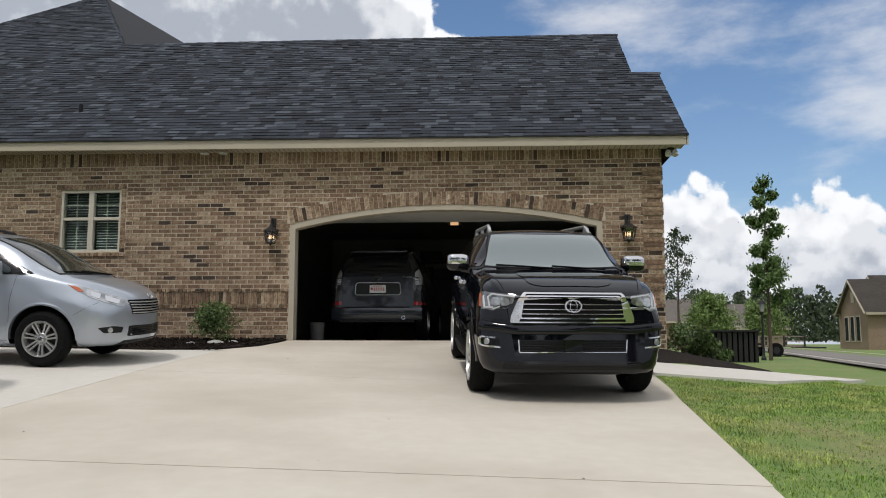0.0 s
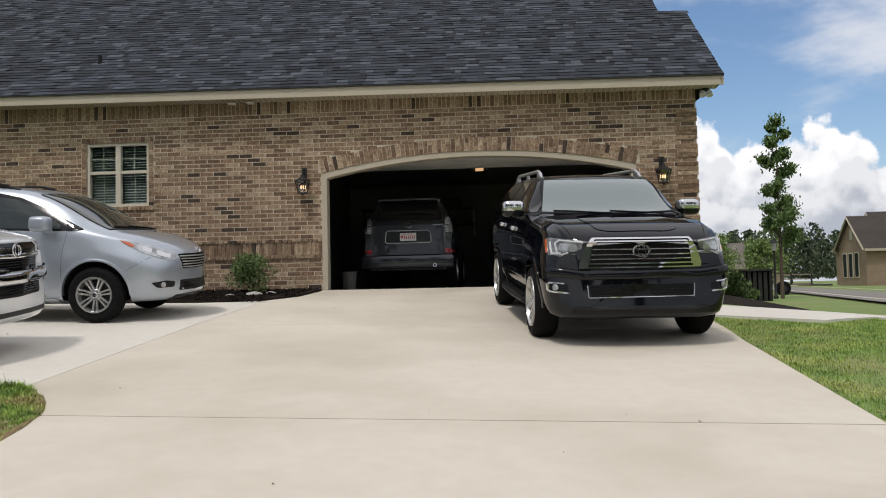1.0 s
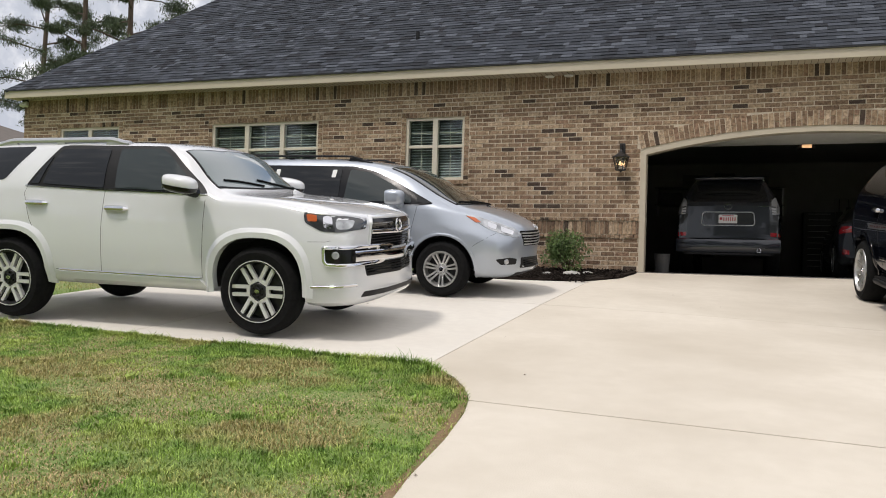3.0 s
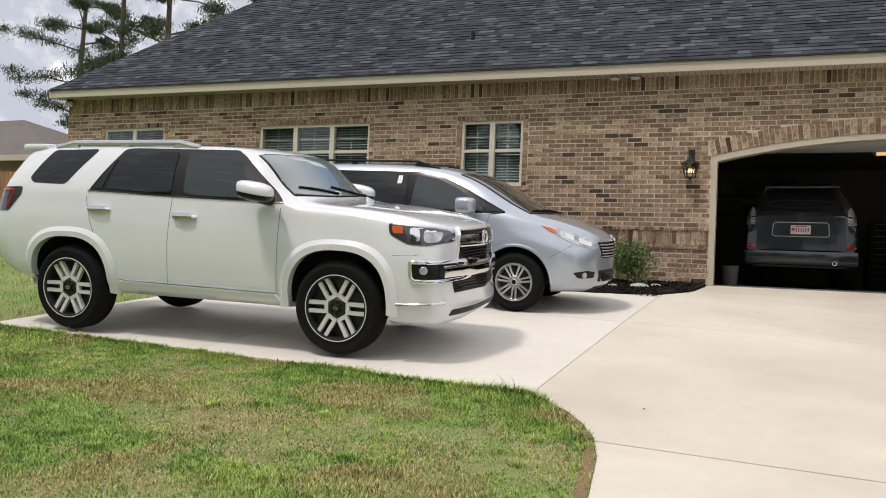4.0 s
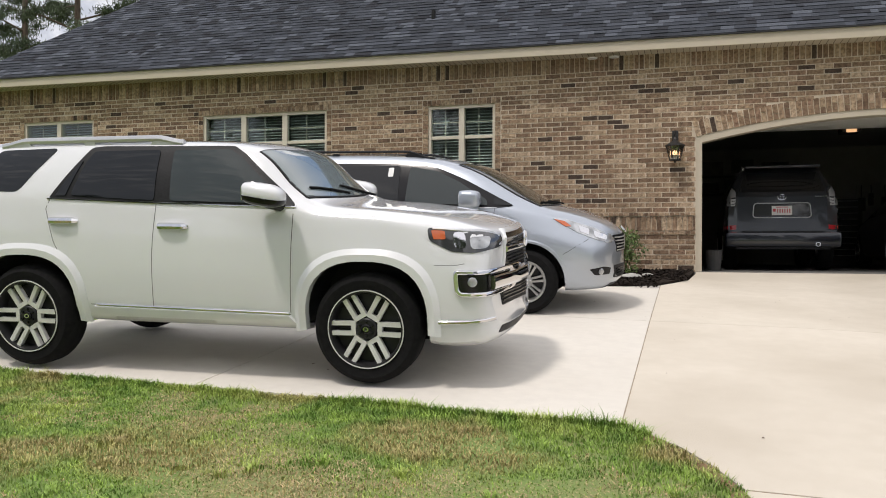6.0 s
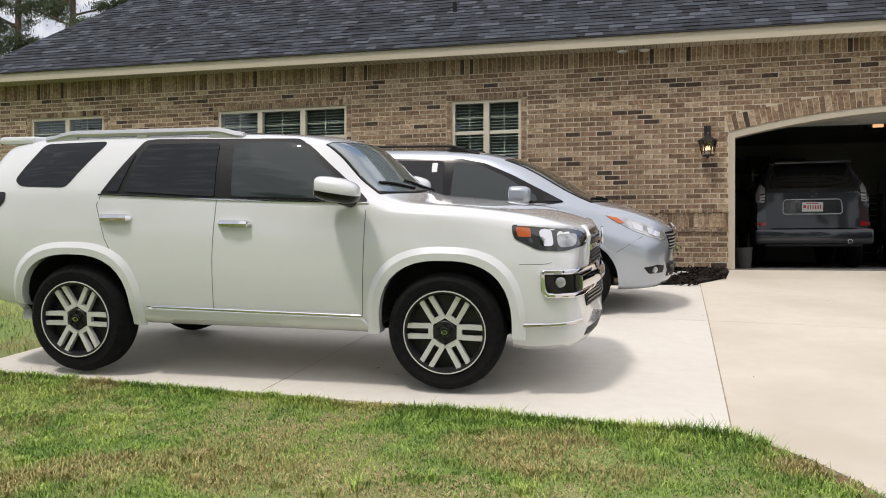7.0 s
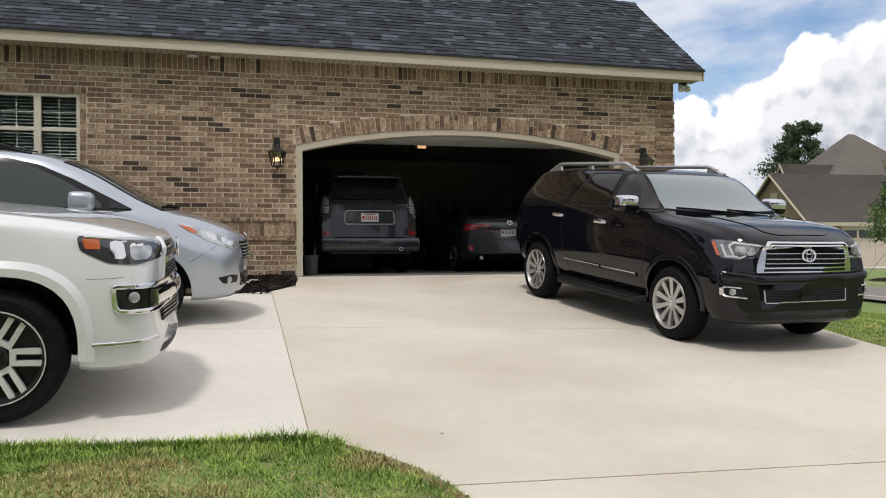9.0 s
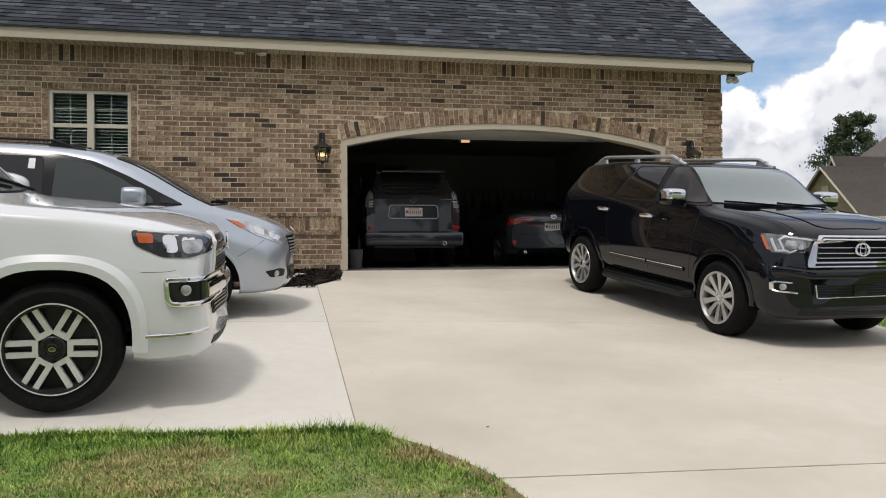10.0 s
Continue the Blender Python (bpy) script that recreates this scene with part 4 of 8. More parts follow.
def mirror_pod(car, x, z, y, size, mat, base_mat, reach=0.06, power=0.6, droop=0.0):
    """Door mirrors on both sides: housing, glass, lower shell that runs to the door."""
    lx, ly, lz = size
    for s in (-1, 1):
        def shell(scale, low):
            bm = bmesh.new()
            bmesh.ops.create_uvsphere(bm, u_segments=24, v_segments=14, radius=0.5)
            for v in bm.verts:
                q = Vector([(abs(c) * 2) ** power * 0.5 * math.copysign(1, c) for c in v.co])
                qx = max(q.x, -0.34)
                zz = q.z if not low else min(q.z, -0.12) * 1.15 - 0.02
                v.co = Vector((x + qx * lx * scale, s * (y + reach + ly / 2 + q.y * ly * scale), z + zz * lz - droop * qx * lx))
            return bm
        pod = part("mirror", shell(1.0, False), mat, car.top, smooth=True)
        part("mirror_shell", shell(1.025, True), base_mat, pod, smooth=True)
        bm = bmesh.new()
        tube(bm, [(x + 0.05, s * (y - 0.09), z - lz * 0.62), (x + 0.04, s * (y + 0.02), z - lz * 0.58), (x + 0.02, s * (y + reach + ly * 0.35), z - lz * 0.5)], 0.035, 10, [0.055, 0.042, 0.03])
        part("mirror_foot", bm, base_mat, pod, smooth=True)
        bm = bmesh.new()
        box(bm, x - lx * 0.36, x - lx * 0.345, min(s * (y + reach + 0.03), s * (y + reach + ly - 0.03)), max(s * (y + reach + 0.03), s * (y + reach + ly - 0.03)), z - lz * 0.30, z + lz * 0.34)
        part("mirror_glass", bm, M["chrome"], pod)


def door_handle(car, x, z, length, mat, k=1.0):
    for s in (-1, 1):
        hit, _ = car.drop("side", x, z, s)
        bm = bmesh.new()
        tube(bm, [(x - length / 2, hit.y - s * 0.004, z), (x - length / 2 + 0.02, hit.y + s * 0.022, z + 0.004), (x, hit.y + s * 0.03, z + 0.005), (x + length / 2 - 0.02, hit.y + s * 0.022, z + 0.004), (x + length / 2, hit.y - s * 0.004, z)], 0.018, 8, [r * k for r in (0.013, 0.021, 0.022, 0.021, 0.013)])
        handle = part("door_handle", bm, mat, car.top, smooth=True)
        car.panel("handle_cup", rounded([(x - length * 0.30, z - 0.045), (x - length * 0.34, z + 0.03), (x + length * 0.34, z + 0.03), (x + length * 0.30, z - 0.045)], 0.03), "side", car.paint, handle, 0.002, 0.006, s=s)


def roof_rail(car, xa, xb, y, mat, foot_mat, h=0.05, r=0.016):
    """Rails on both sides: a bar that springs from two end feet, and a middle foot."""
    for s in (-1, 1):
        za, zb = (car.drop("top", x, s * y)[0].z for x in (xa, xb))
        crown = max(car.drop("top", xa + (xb - xa) * i / 8, s * y)[0].z - (za + (zb - za) * i / 8) for i in range(9))
        pts = []
        for i in range(25):
            t = i / 24
            e = min(1.0, 7 * t, 7 * (1 - t))
            pts.append((xa + (xb - xa) * t, s * y, za + (zb - za) * t + (crown + h) * e * e * (3 - 2 * e) * 0.98 + 0.004))
        bm = bmesh.new()
        tube(bm, pts, r, 8)
        rail = part("roof_rail", bm, mat, car.top, smooth=True)
        for t in (0.10, 0.5, 0.90):
            x = xa + (xb - xa) * t
            hit, _ = car.drop("top", x, s * y)
            zt = za + (zb - za) * t + (crown + h) * 0.8
            bm = bmesh.new()
            l = 0.05 if t == 0.5 else 0.12
            prism(bm, [(x - l, hit.z - 0.012), (x + l, hit.z - 0.012), (x + l * 0.7, zt), (x - l * 0.7, zt)], r * 1.5, "y", s * y - r * 0.75)
            part("rail_foot", bm, foot_mat, rail)


def wiper(car, u0, v0, u1, v1):
    """A wiper arm lying on the windscreen, in top view."""
    pts = []
    for i in range(8):
        t = i / 7
        hit, nor = car.drop("top", u0 + (u1 - u0) * t, v0 + (v1 - v0) * t)
        pts.append(hit + nor * 0.016)
    bm = bmesh.new()
    tube(bm, pts, 0.011, 6)
    part("wiper", bm, M["rubber"], car.top, smooth=True)


def number_plate(car, u, v, view, w=0.31, h=0.155, colour="plate_red", label="number plate with plain bars", lift=0.016):
    hit, nor = car.drop(view, u, v)
    n = Vector((-1, 0, 0)) if view == "rear" else Vector((1, 0, 0))
    back = Matrix.Translation(hit + n * lift) @ n.to_track_quat("Z", "Y").to_matrix().to_4x4()
    bm = bmesh.new()
    box(bm, -w / 2, w / 2, -h / 2, h / 2, -0.012, 0.003, 0.004)
    bmesh.ops.transform(bm, matrix=back, verts=bm.verts)
    plate = part("number_plate", bm, M["plate_white"], car.top, label)
    bm = bmesh.new()
    box(bm, -w * 0.30, w * 0.30, h * 0.32, h * 0.41, 0.003, 0.005)
    for a, b in ((-0.44, -0.30),):
        box(bm, w * a, w * b, -h * 0.12, h * 0.18, 0.003, 0.006)
    bmesh.ops.transform(bm, matrix=back, verts=bm.verts)
    part("plate_bar", bm, M[colour], plate)
    bm = bmesh.new()
    for i in range(6):
        a = -0.24 + i * 0.118
        box(bm, w * a, w * (a + 0.055), -h * 0.24, h * 0.18, 0.003, 0.005)
    bmesh.ops.transform(bm, matrix=back, verts=bm.verts)
    part("plate_bar", bm, M["plate_red" if colour == "plate_red" else "plate_dark"], plate)
    return plate


def mirrored(poly):
    return [(-u, v) for u, v in poly]


def windscreen(car, xb, xh, wb, wt, bow=0.10, mat="sky_sheen_screen"):
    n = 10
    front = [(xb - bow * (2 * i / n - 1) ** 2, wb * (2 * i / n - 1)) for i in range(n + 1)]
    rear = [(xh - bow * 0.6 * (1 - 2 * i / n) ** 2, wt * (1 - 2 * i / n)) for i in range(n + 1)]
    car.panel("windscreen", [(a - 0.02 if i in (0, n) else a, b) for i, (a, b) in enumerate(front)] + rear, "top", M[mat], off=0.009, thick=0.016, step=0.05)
    edge = front + rear
    car.strip("windscreen_seal", edge + [edge[0]], "top", 0.022, M["black_plastic"], off=0.0105)


def both(car, name, poly, mat, off=0.004, thick=0.012, parent=None, label="", step=0.045):
    return [car.panel(name, poly, "side", mat, parent, off, thick, step, s, label) for s in (-1, 1)]


def both_strips(car, name, pts, width, mat, off=0.002, label=""):
    for s in (-1, 1):
        car.strip(name, pts, "side", width, mat, off=off, s=s, label=label)


# ---- white off-road style wagon ----
def white_suv():
    spec = dict(wb=2.79, arch=0.462, hub=0.405, arch_z=0.435, square=2.6, rake=0.07,
                low=[(-3.84, 0.58), (-3.6, 0.48), (-3.3, 0.43), (-2.2, 0.37), (-0.5, 0.36), (0.35, 0.29), (0.6, 0.26), (0.85, 0.28), (0.96, 0.34), (1.0, 0.42)],
                top=[(-3.84, 0.98), (-3.82, 1.10), (-3.75, 1.32), (-3.58, 1.66), (-3.46, 1.735), (-3.0, 1.775), (-2.2, 1.785), (-1.5, 1.78), (-1.15, 1.765), (-0.95, 1.735), (-0.82, 1.68), (-0.36, 1.31), (-0.24, 1.28), (0.1, 1.25), (0.5, 1.205), (0.75, 1.155), (0.9, 1.115), (0.97, 1.08), (1.0, 1.03)],
                sh=[(-3.84, 0.95), (-3.78, 1.1), (-3.6, 1.36), (-2.5, 1.335), (-1.6, 1.30), (-0.5, 1.275), (-0.3, 1.22), (0.1, 1.19), (0.5, 1.14), (0.85, 1.08), (1.0, 0.99)],
                wm=[(-3.84, 0.86), (-3.75, 0.905), (-3.5, 0.93), (-2, 0.93), (0, 0.93), (0.5, 0.93), (0.75, 0.915), (0.9, 0.885), (0.97, 0.84), (1.0, 0.78)],
                ws=[(-3.84, 0.82), (-3.75, 0.86), (-3.5, 0.88), (-2, 0.89), (-0.5, 0.89), (0, 0.885), (0.5, 0.87), (0.8, 0.84), (0.93, 0.79), (1.0, 0.70)],
                wt=[(-3.84, 0.74), (-3.6, 0.68), (-3, 0.70), (-1.1, 0.70), (-0.82, 0.72), (-0.36, 0.79), (0, 0.80), (0.5, 0.77), (0.8, 0.73), (1.0, 0.62)],
                wl=[(-3.84, 0.78), (-3.5, 0.87), (-2.2, 0.90), (0.3, 0.90), (0.7, 0.89), (0.9, 0.85), (1.0, 0.72)],
                bow=[(-3.84, -0.10), (-3.5, -0.05), (-3.0, 0.0), (-1.2, 0.03), (-0.9, 0.06), (-0.4, 0.10), (0.2, 0.02), (0.5, 0.03), (1.0, 0.13)])
    c = Car("sport_utility_vehicle", "pearl white four door off road wagon parked on the concrete pad", spec, M["white_paint"])
    blk, gls, chr_ = M["gloss_black"], M["glass"], M["chrome"]
    both(c, "pillar_trim", rounded([(-2.57, 1.325), (-2.30, 1.715), (-2.20, 1.725), (-1.10, 1.715), (-0.98, 1.65), (-0.53, 1.275)], 0.03), M["black_plastic"], 0.007, 0.014, step=0.03)
    both(c, "window", rounded([(-3.30, 1.43), (-3.14, 1.70), (-2.60, 1.715), (-2.86, 1.375), (-3.24, 1.385)], 0.05), gls, 0.004)
    both(c, "window", rounded([(-2.51, 1.345), (-2.42, 1.345), (-2.335, 1.60), (-2.335, 1.61)], 0.01), gls, 0.014, 0.016, step=0.03)
    both(c, "window", rounded([(-2.375, 1.345), (-2.30, 1.60), (-2.26, 1.68), (-1.69, 1.688), (-1.66, 1.31)], 0.03), gls, 0.014, 0.016, step=0.03)
    both(c, "window", rounded([(-1.53, 1.31), (-1.575, 1.685), (-1.12, 1.685), (-1.00, 1.62), (-0.68, 1.345), (-0.63, 1.29)], 0.03), M["door_glass"], 0.014, 0.016, step=0.03)
    both_strips(c, "belt_trim", [(-2.58, 1.325), (-1.6, 1.29), (-0.53, 1.268)], 0.016, chr_, 0.010, "thin chrome belt moulding")
    for pts in ([(-0.545, 1.26), (-0.56, 0.9), (-0.575, 0.50)], [(-1.645, 1.285), (-1.675, 0.9), (-1.685, 0.51)], [(-2.56, 1.32), (-2.59, 1.25), (-2.52, 1.0), (-2.42, 0.80), (-2.25, 0.55)], [(-2.22, 0.515), (-0.575, 0.49)]):
        both_strips(c, "panel_seam", pts, 0.005, M["panel_gap"], 0.0008)
    both_strips(c, "panel_seam", [(0.50, 0.872), (0.66, 0.875), (0.71, 0.885)], 0.003, M["panel_gap"], 0.0008)
    both_strips(c, "sill_trim", [(-2.17, 0.512), (-0.585, 0.495)], 0.024, M["chrome"], 0.014, "chrome sill moulding")
    both(c, "side_step", rounded([(-2.28, 0.375), (-2.20, 0.505), (-0.58, 0.485), (-0.48, 0.365)], 0.02), M["white_paint"], 0.022, 0.04)
    c.flares(M["white_paint"], 0.09, 0.024, (-7, 187))
    c.liners()
    door_handle(c, -2.43, 1.155, 0.235, chr_, 1.25)
    door_handle(c, -1.50, 1.12, 0.235, chr_, 1.25)
    mirror_pod(c, -0.70, 1.37, 0.90, (0.33, 0.24, 0.15), M["white_paint"], M["gloss_black"], 0.05, 0.72, 0.16)
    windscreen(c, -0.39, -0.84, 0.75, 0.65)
    wiper(c, -0.40, 0.55, -0.50, -0.05)
    wiper(c, -0.42, -0.05, -0.54, -0.60)
    roof_rail(c, -3.16, -1.54, 0.64, M["satin_rail"], M["satin_rail"], 0.030, 0.028)
    c.panel("sunroof", rounded([(-1.9, -0.35), (-1.35, -0.35), (-1.35, 0.35), (-1.9, 0.35)], 0.05), "top", gls, off=0.003)
    # headlamps wrap the corner
    for lamp in both(c, "headlamp", rounded([(0.44, 1.13), (0.80, 1.105), (0.90, 1.075), (0.92, 0.985), (0.78, 0.955), (0.62, 0.965), (0.46, 1.04)], 0.03), M["lamp_dark"], 0.006, step=0.05, label="clear wraparound headlamp with amber marker"):
        s = -1 if lamp.data.vertices[0].co.y < 0 else 1
        c.panel("indicator", rounded([(0.47, 1.112), (0.565, 1.107), (0.575, 1.05), (0.49, 1.05)], 0.012), "side", M["amber"], lamp, 0.010, s=s)
        c.panel("reflector", rounded([(0.62, 1.10), (0.70, 1.095), (0.72, 0.99), (0.64, 0.99)], 0.03), "side", M["chrome"], lamp, 0.010, s=s)
        c.panel("reflector", rounded([(0.73, 1.065), (0.86, 1.06), (0.85, 0.985), (0.75, 0.98)], 0.03), "side", M["lamp_clear"], lamp, 0.010, s=s)
        c.strip("light_guide", [(0.48, 1.125), (0.80, 1.10), (0.895, 1.072), (0.912, 1.0)], "side", 0.014, M["bright_trim"], lamp, 0.012, s=s)
    for s in (-1, 1):
        c.panel("headlamp", rounded([(s * 0.57, 1.045), (s * 0.57, 1.075), (s * 0.70, 1.085), (s * 0.78, 1.06), (s * 0.76, 0.985), (s * 0.60, 0.985)], 0.02), "front", M["lamp_dark"], off=0.006)
    g = c.panel("grille", rounded([(-0.53, 0.80), (-0.51, 1.02), (-0.46, 1.075), (0.46, 1.075), (0.51, 1.02), (0.53, 0.80)], 0.03), "front", M["gloss_black"], off=0.008, label="black grille with chrome bars")
    c.strip("chrome_bar", [(-0.52, 0.955), (0.0, 0.945), (0.52, 0.955)], "front", 0.045, M["chrome"], g, 0.03, 0.02)
    c.strip("grille_surround", [(-0.535, 0.80), (-0.515, 1.03), (-0.46, 1.085), (0.46, 1.085), (0.515, 1.03), (0.535, 0.80)], "front", 0.035, M["white_paint"], g, 0.016, 0.03)
    for z in (0.84, 0.865, 0.89, 0.915):
        c.strip("grille_slat", [(-0.50, z), (0.50, z)], "front", 0.008, M["black_plastic"], g, 0.013)
    for z in (0.995, 1.015):
        c.strip("grille_slat", [(-0.40, z), (0.40, z)], "front", 0.008, M["black_plastic"], g, 0.013)
    badge(c, 0.0, 1.0, "front", 0.085, g, 0.8, 0.035)
    c.strip("bumper_bar", [(-0.78, 0.745), (-0.3, 0.735), (0.3, 0.735), (0.78, 0.745)], "front", 0.095, M["chrome"], off=0.04, thick=0.05, label="chrome bumper bar")
    low = c.panel("lower_grille", rounded([(-0.58, 0.555), (-0.60, 0.675), (0.60, 0.675), (0.58, 0.555)], 0.02), "front", M["black_plastic"], off=0.006)
    for z in (0.59, 0.615, 0.64, 0.66):
        c.strip("grille_slat", [(-0.57, z), (0.57, z)], "front", 0.009, M["gloss_black"], low, 0.016)
    for s in (-1, 1):
        fog = c.panel("fog_lamp_recess", rounded([(0.675, 0.68), (0.665, 0.815), (0.95, 0.815), (0.94, 0.68)], 0.015), "side", M["gloss_black"], off=0.008, s=s, step=0.04, label="fog lamp in a black recess with a chrome frame")
        ring = rounded([(0.685, 0.672), (0.66, 0.70), (0.65, 0.825), (0.965, 0.822), (0.955, 0.668)], 0.02)
        c.strip("fog_lamp_surround", ring + [ring[0]], "side", 0.036, M["chrome"], fog, off=0.026, thick=0.03, s=s, step=0.04)
        hit, nor = c.drop("side", 0.76, 0.76, s)
        bm = bmesh.new()
        lathe(bm, [(0.034, 0.01), (0.034, 0.022), (0.026, 0.028), (0.001, 0.026)], 16, Matrix.Translation(hit + nor * 0.010) @ nor.to_track_quat("Z", "Y").to_matrix().to_4x4())
        part("fog_lamp", bm, M["lamp_clear"], fog, smooth=True)
        c.strip("bumper_trim", [(0.48, 0.468), (0.70, 0.475), (0.90, 0.49)], "side", 0.030, M["chrome"], off=0.014, s=s, label="chrome lower bumper strip")
        c.panel("tail_lamp", rounded([(-3.76, 1.10), (-3.72, 1.33), (-3.36, 1.345), (-3.36, 1.28), (-3.50, 1.11)], 0.02), "side", M["lamp_dark"], s=s, off=0.006, label="dark tail lamp")
        c.strip("red_lens", [(-3.72, 1.30), (-3.46, 1.31), (-3.52, 1.15)], "side", 0.035, M["red_lens"], off=0.012, s=s)
    c.panel("bumper_skirt", rounded([(-0.70, 0.375), (-0.66, 0.425), (0.66, 0.425), (0.70, 0.375)], 0.02), "front", M["black_plastic"], off=0.004)
    c.panel("rear_window", rounded([(-0.58, 1.36), (-0.50, 1.64), (0.50, 1.64), (0.58, 1.36)], 0.05), "rear", gls)
    bm = boxed(-3.59, -3.28, -0.655, 0.655, 1.705, 1.765, 0.026)
    part("roof_spoiler", bm, M["white_paint"], c.top, smooth=True)
    c.wheels(wheel_maker(0.402, 0.245, 0.278, 6, 0.036, 0.076, M["alloy"], M["dark_alloy"], 0.012, 0.031, 1.1, 6, 0.036, 1.0), 0.805)
    c.place(-2.36, -7.37, 4.15, lift=0.02)
    return c


# ---- silver people carrier ----
def silver_van():
    spec = dict(wb=3.03, arch=0.43, hub=0.357,
                low=[(-4.12, 0.45), (-3.8, 0.30), (-3.4, 0.25), (-2.4, 0.23), (-0.5, 0.23), (0.4, 0.23), (0.75, 0.24), (0.93, 0.28), (1.02, 0.36)],
                top=[(-4.12, 0.95), (-4.08, 1.12), (-3.97, 1.5), (-3.82, 1.68), (-3.4, 1.735), (-2.2, 1.765), (-1.4, 1.75), (-1.0, 1.71), (-0.65, 1.62), (0.30, 1.155), (0.45, 1.12), (0.72, 1.03), (0.9, 0.945), (0.99, 0.865), (1.02, 0.80)],
                sh=[(-4.12, 0.9), (-3.9, 1.15), (-3.0, 1.20), (-1.4, 1.19), (-0.3, 1.165), (0.2, 1.08), (0.6, 0.97), (0.88, 0.85), (1.02, 0.73)],
                wm=[(-4.12, 0.84), (-3.9, 0.93), (-3.4, 0.975), (-1.5, 0.985), (0, 0.98), (0.45, 0.95), (0.75, 0.87), (0.93, 0.72), (1.02, 0.56)],
                ws=[(-4.12, 0.80), (-3.9, 0.89), (-3.4, 0.93), (-1.5, 0.945), (-0.2, 0.93), (0.3, 0.87), (0.7, 0.74), (0.92, 0.58), (1.02, 0.46)],
                wt=[(-4.12, 0.72), (-3.8, 0.66), (-3, 0.71), (-1.2, 0.715), (-0.65, 0.73), (0.2, 0.80), (0.45, 0.76), (0.75, 0.62), (0.92, 0.48), (1.02, 0.36)],
                wl=[(-4.12, 0.74), (-3.8, 0.88), (-2.5, 0.92), (0.2, 0.92), (0.6, 0.86), (0.85, 0.70), (1.02, 0.48)],
                bow=[(-4.12, -0.10), (-3.5, -0.03), (-1.4, 0.05), (-0.6, 0.12), (0.3, 0.12), (0.6, 0.06), (1.02, 0.12)])
    c = Car("minivan", "silver blue metallic minivan parked beside the brick wall", spec, M["silver_paint"])
    blk, gls = M["gloss_black"], M["glass"]
    both(c, "pillar_trim", rounded([(-3.75, 1.28), (-3.55, 1.59), (-2.6, 1.65), (-1.3, 1.645), (-1.0, 1.585), (-0.70, 1.46), (-0.14, 1.175), (-0.30, 1.155), (-2.5, 1.185)], 0.03), blk, 0.007, 0.014, step=0.03)
    both(c, "window", rounded([(-3.66, 1.29), (-3.50, 1.57), (-2.60, 1.635), (-2.58, 1.22)], 0.04), gls, 0.014, 0.016, step=0.03)
    both(c, "window", rounded([(-2.50, 1.215), (-2.48, 1.62), (-1.46, 1.615), (-1.44, 1.205)], 0.04), gls, 0.014, 0.016, step=0.03)
    both(c, "window", rounded([(-1.36, 1.20), (-1.34, 1.60), (-1.04, 1.555), (-0.78, 1.44), (-0.44, 1.24), (-0.42, 1.18)], 0.03), M["door_glass"], 0.014, 0.016, step=0.03)
    both(c, "window", rounded([(-0.36, 1.185), (-0.36, 1.255), (-0.15, 1.175)], 0.012), gls, 0.014, 0.016, step=0.03)
    for s in (-1, 1):
        for x in (-2.40, -1.56):
            c.panel("window_sticker", rounded([(x - 0.03, 1.49), (x - 0.03, 1.59), (x + 0.03, 1.59), (x + 0.03, 1.49)], 0.008), "side", M["plate_white"], off=0.017, thick=0.003, s=s, label="small white paper sticker on glass")
    for pts in ([(-0.34, 1.15), (-0.40, 0.85), (-0.42, 0.42)], [(-1.41, 1.18), (-1.44, 0.8), (-1.42, 0.34)], [(-2.50, 1.18), (-2.55, 0.9), (-2.62, 0.75)], [(-2.5, 0.36), (-0.45, 0.33)], [(0.40, 0.66), (0.66, 0.82), (0.74, 0.85)]):
        both_strips(c, "panel_seam", pts, 0.005, M["panel_gap"], 0.0008)
    both_strips(c, "belt_trim", [(-2.5, 1.185), (-0.32, 1.155)], 0.012, M["chrome"], 0.008)
    both(c, "sill_panel", rounded([(-2.55, 0.235), (-2.50, 0.33), (-0.50, 0.31), (-0.45, 0.235)], 0.02), M["silver_paint"], 0.012, 0.03)
    c.flares(M["silver_paint"], 0.035, 0.006)
    c.liners()
    door_handle(c, -1.24, 1.06, 0.20, M["silver_paint"])
    door_handle(c, -1.62, 1.06, 0.20, M["silver_paint"])
    mirror_pod(c, -0.60, 1.26, 0.92, (0.26, 0.24, 0.175), M["silver_paint"], M["silver_paint"], 0.05)
    windscreen(c, 0.26, -0.72, 0.76, 0.64, 0.13, "dark_screen")
    wiper(c, 0.26, 0.45, 0.16, -0.25)
    wiper(c, 0.24, -0.10, 0.12, -0.62)
    roof_rail(c, -3.5, -1.1, 0.60, M["black_plastic"], M["black_plastic"], 0.045, 0.014)
    for s in (-1, 1):
        lamp = c.panel("headlamp", rounded([(0.27, 1.045), (0.42, 1.03), (0.70, 0.94), (0.88, 0.86), (0.93, 0.79), (0.80, 0.79), (0.55, 0.89)], 0.02), "side", M["lamp_clear"], off=0.006, s=s, step=0.04, label="clear swept back headlamp")
        c.panel("indicator", rounded([(0.29, 1.035), (0.40, 1.012), (0.48, 0.955), (0.42, 0.955)], 0.01), "side", M["amber"], lamp, 0.010, s=s, step=0.04)
        c.panel("reflector", rounded([(0.55, 0.965), (0.66, 0.925), (0.66, 0.865), (0.57, 0.90)], 0.015), "side", M["chrome"], lamp, 0.010, s=s, step=0.04)
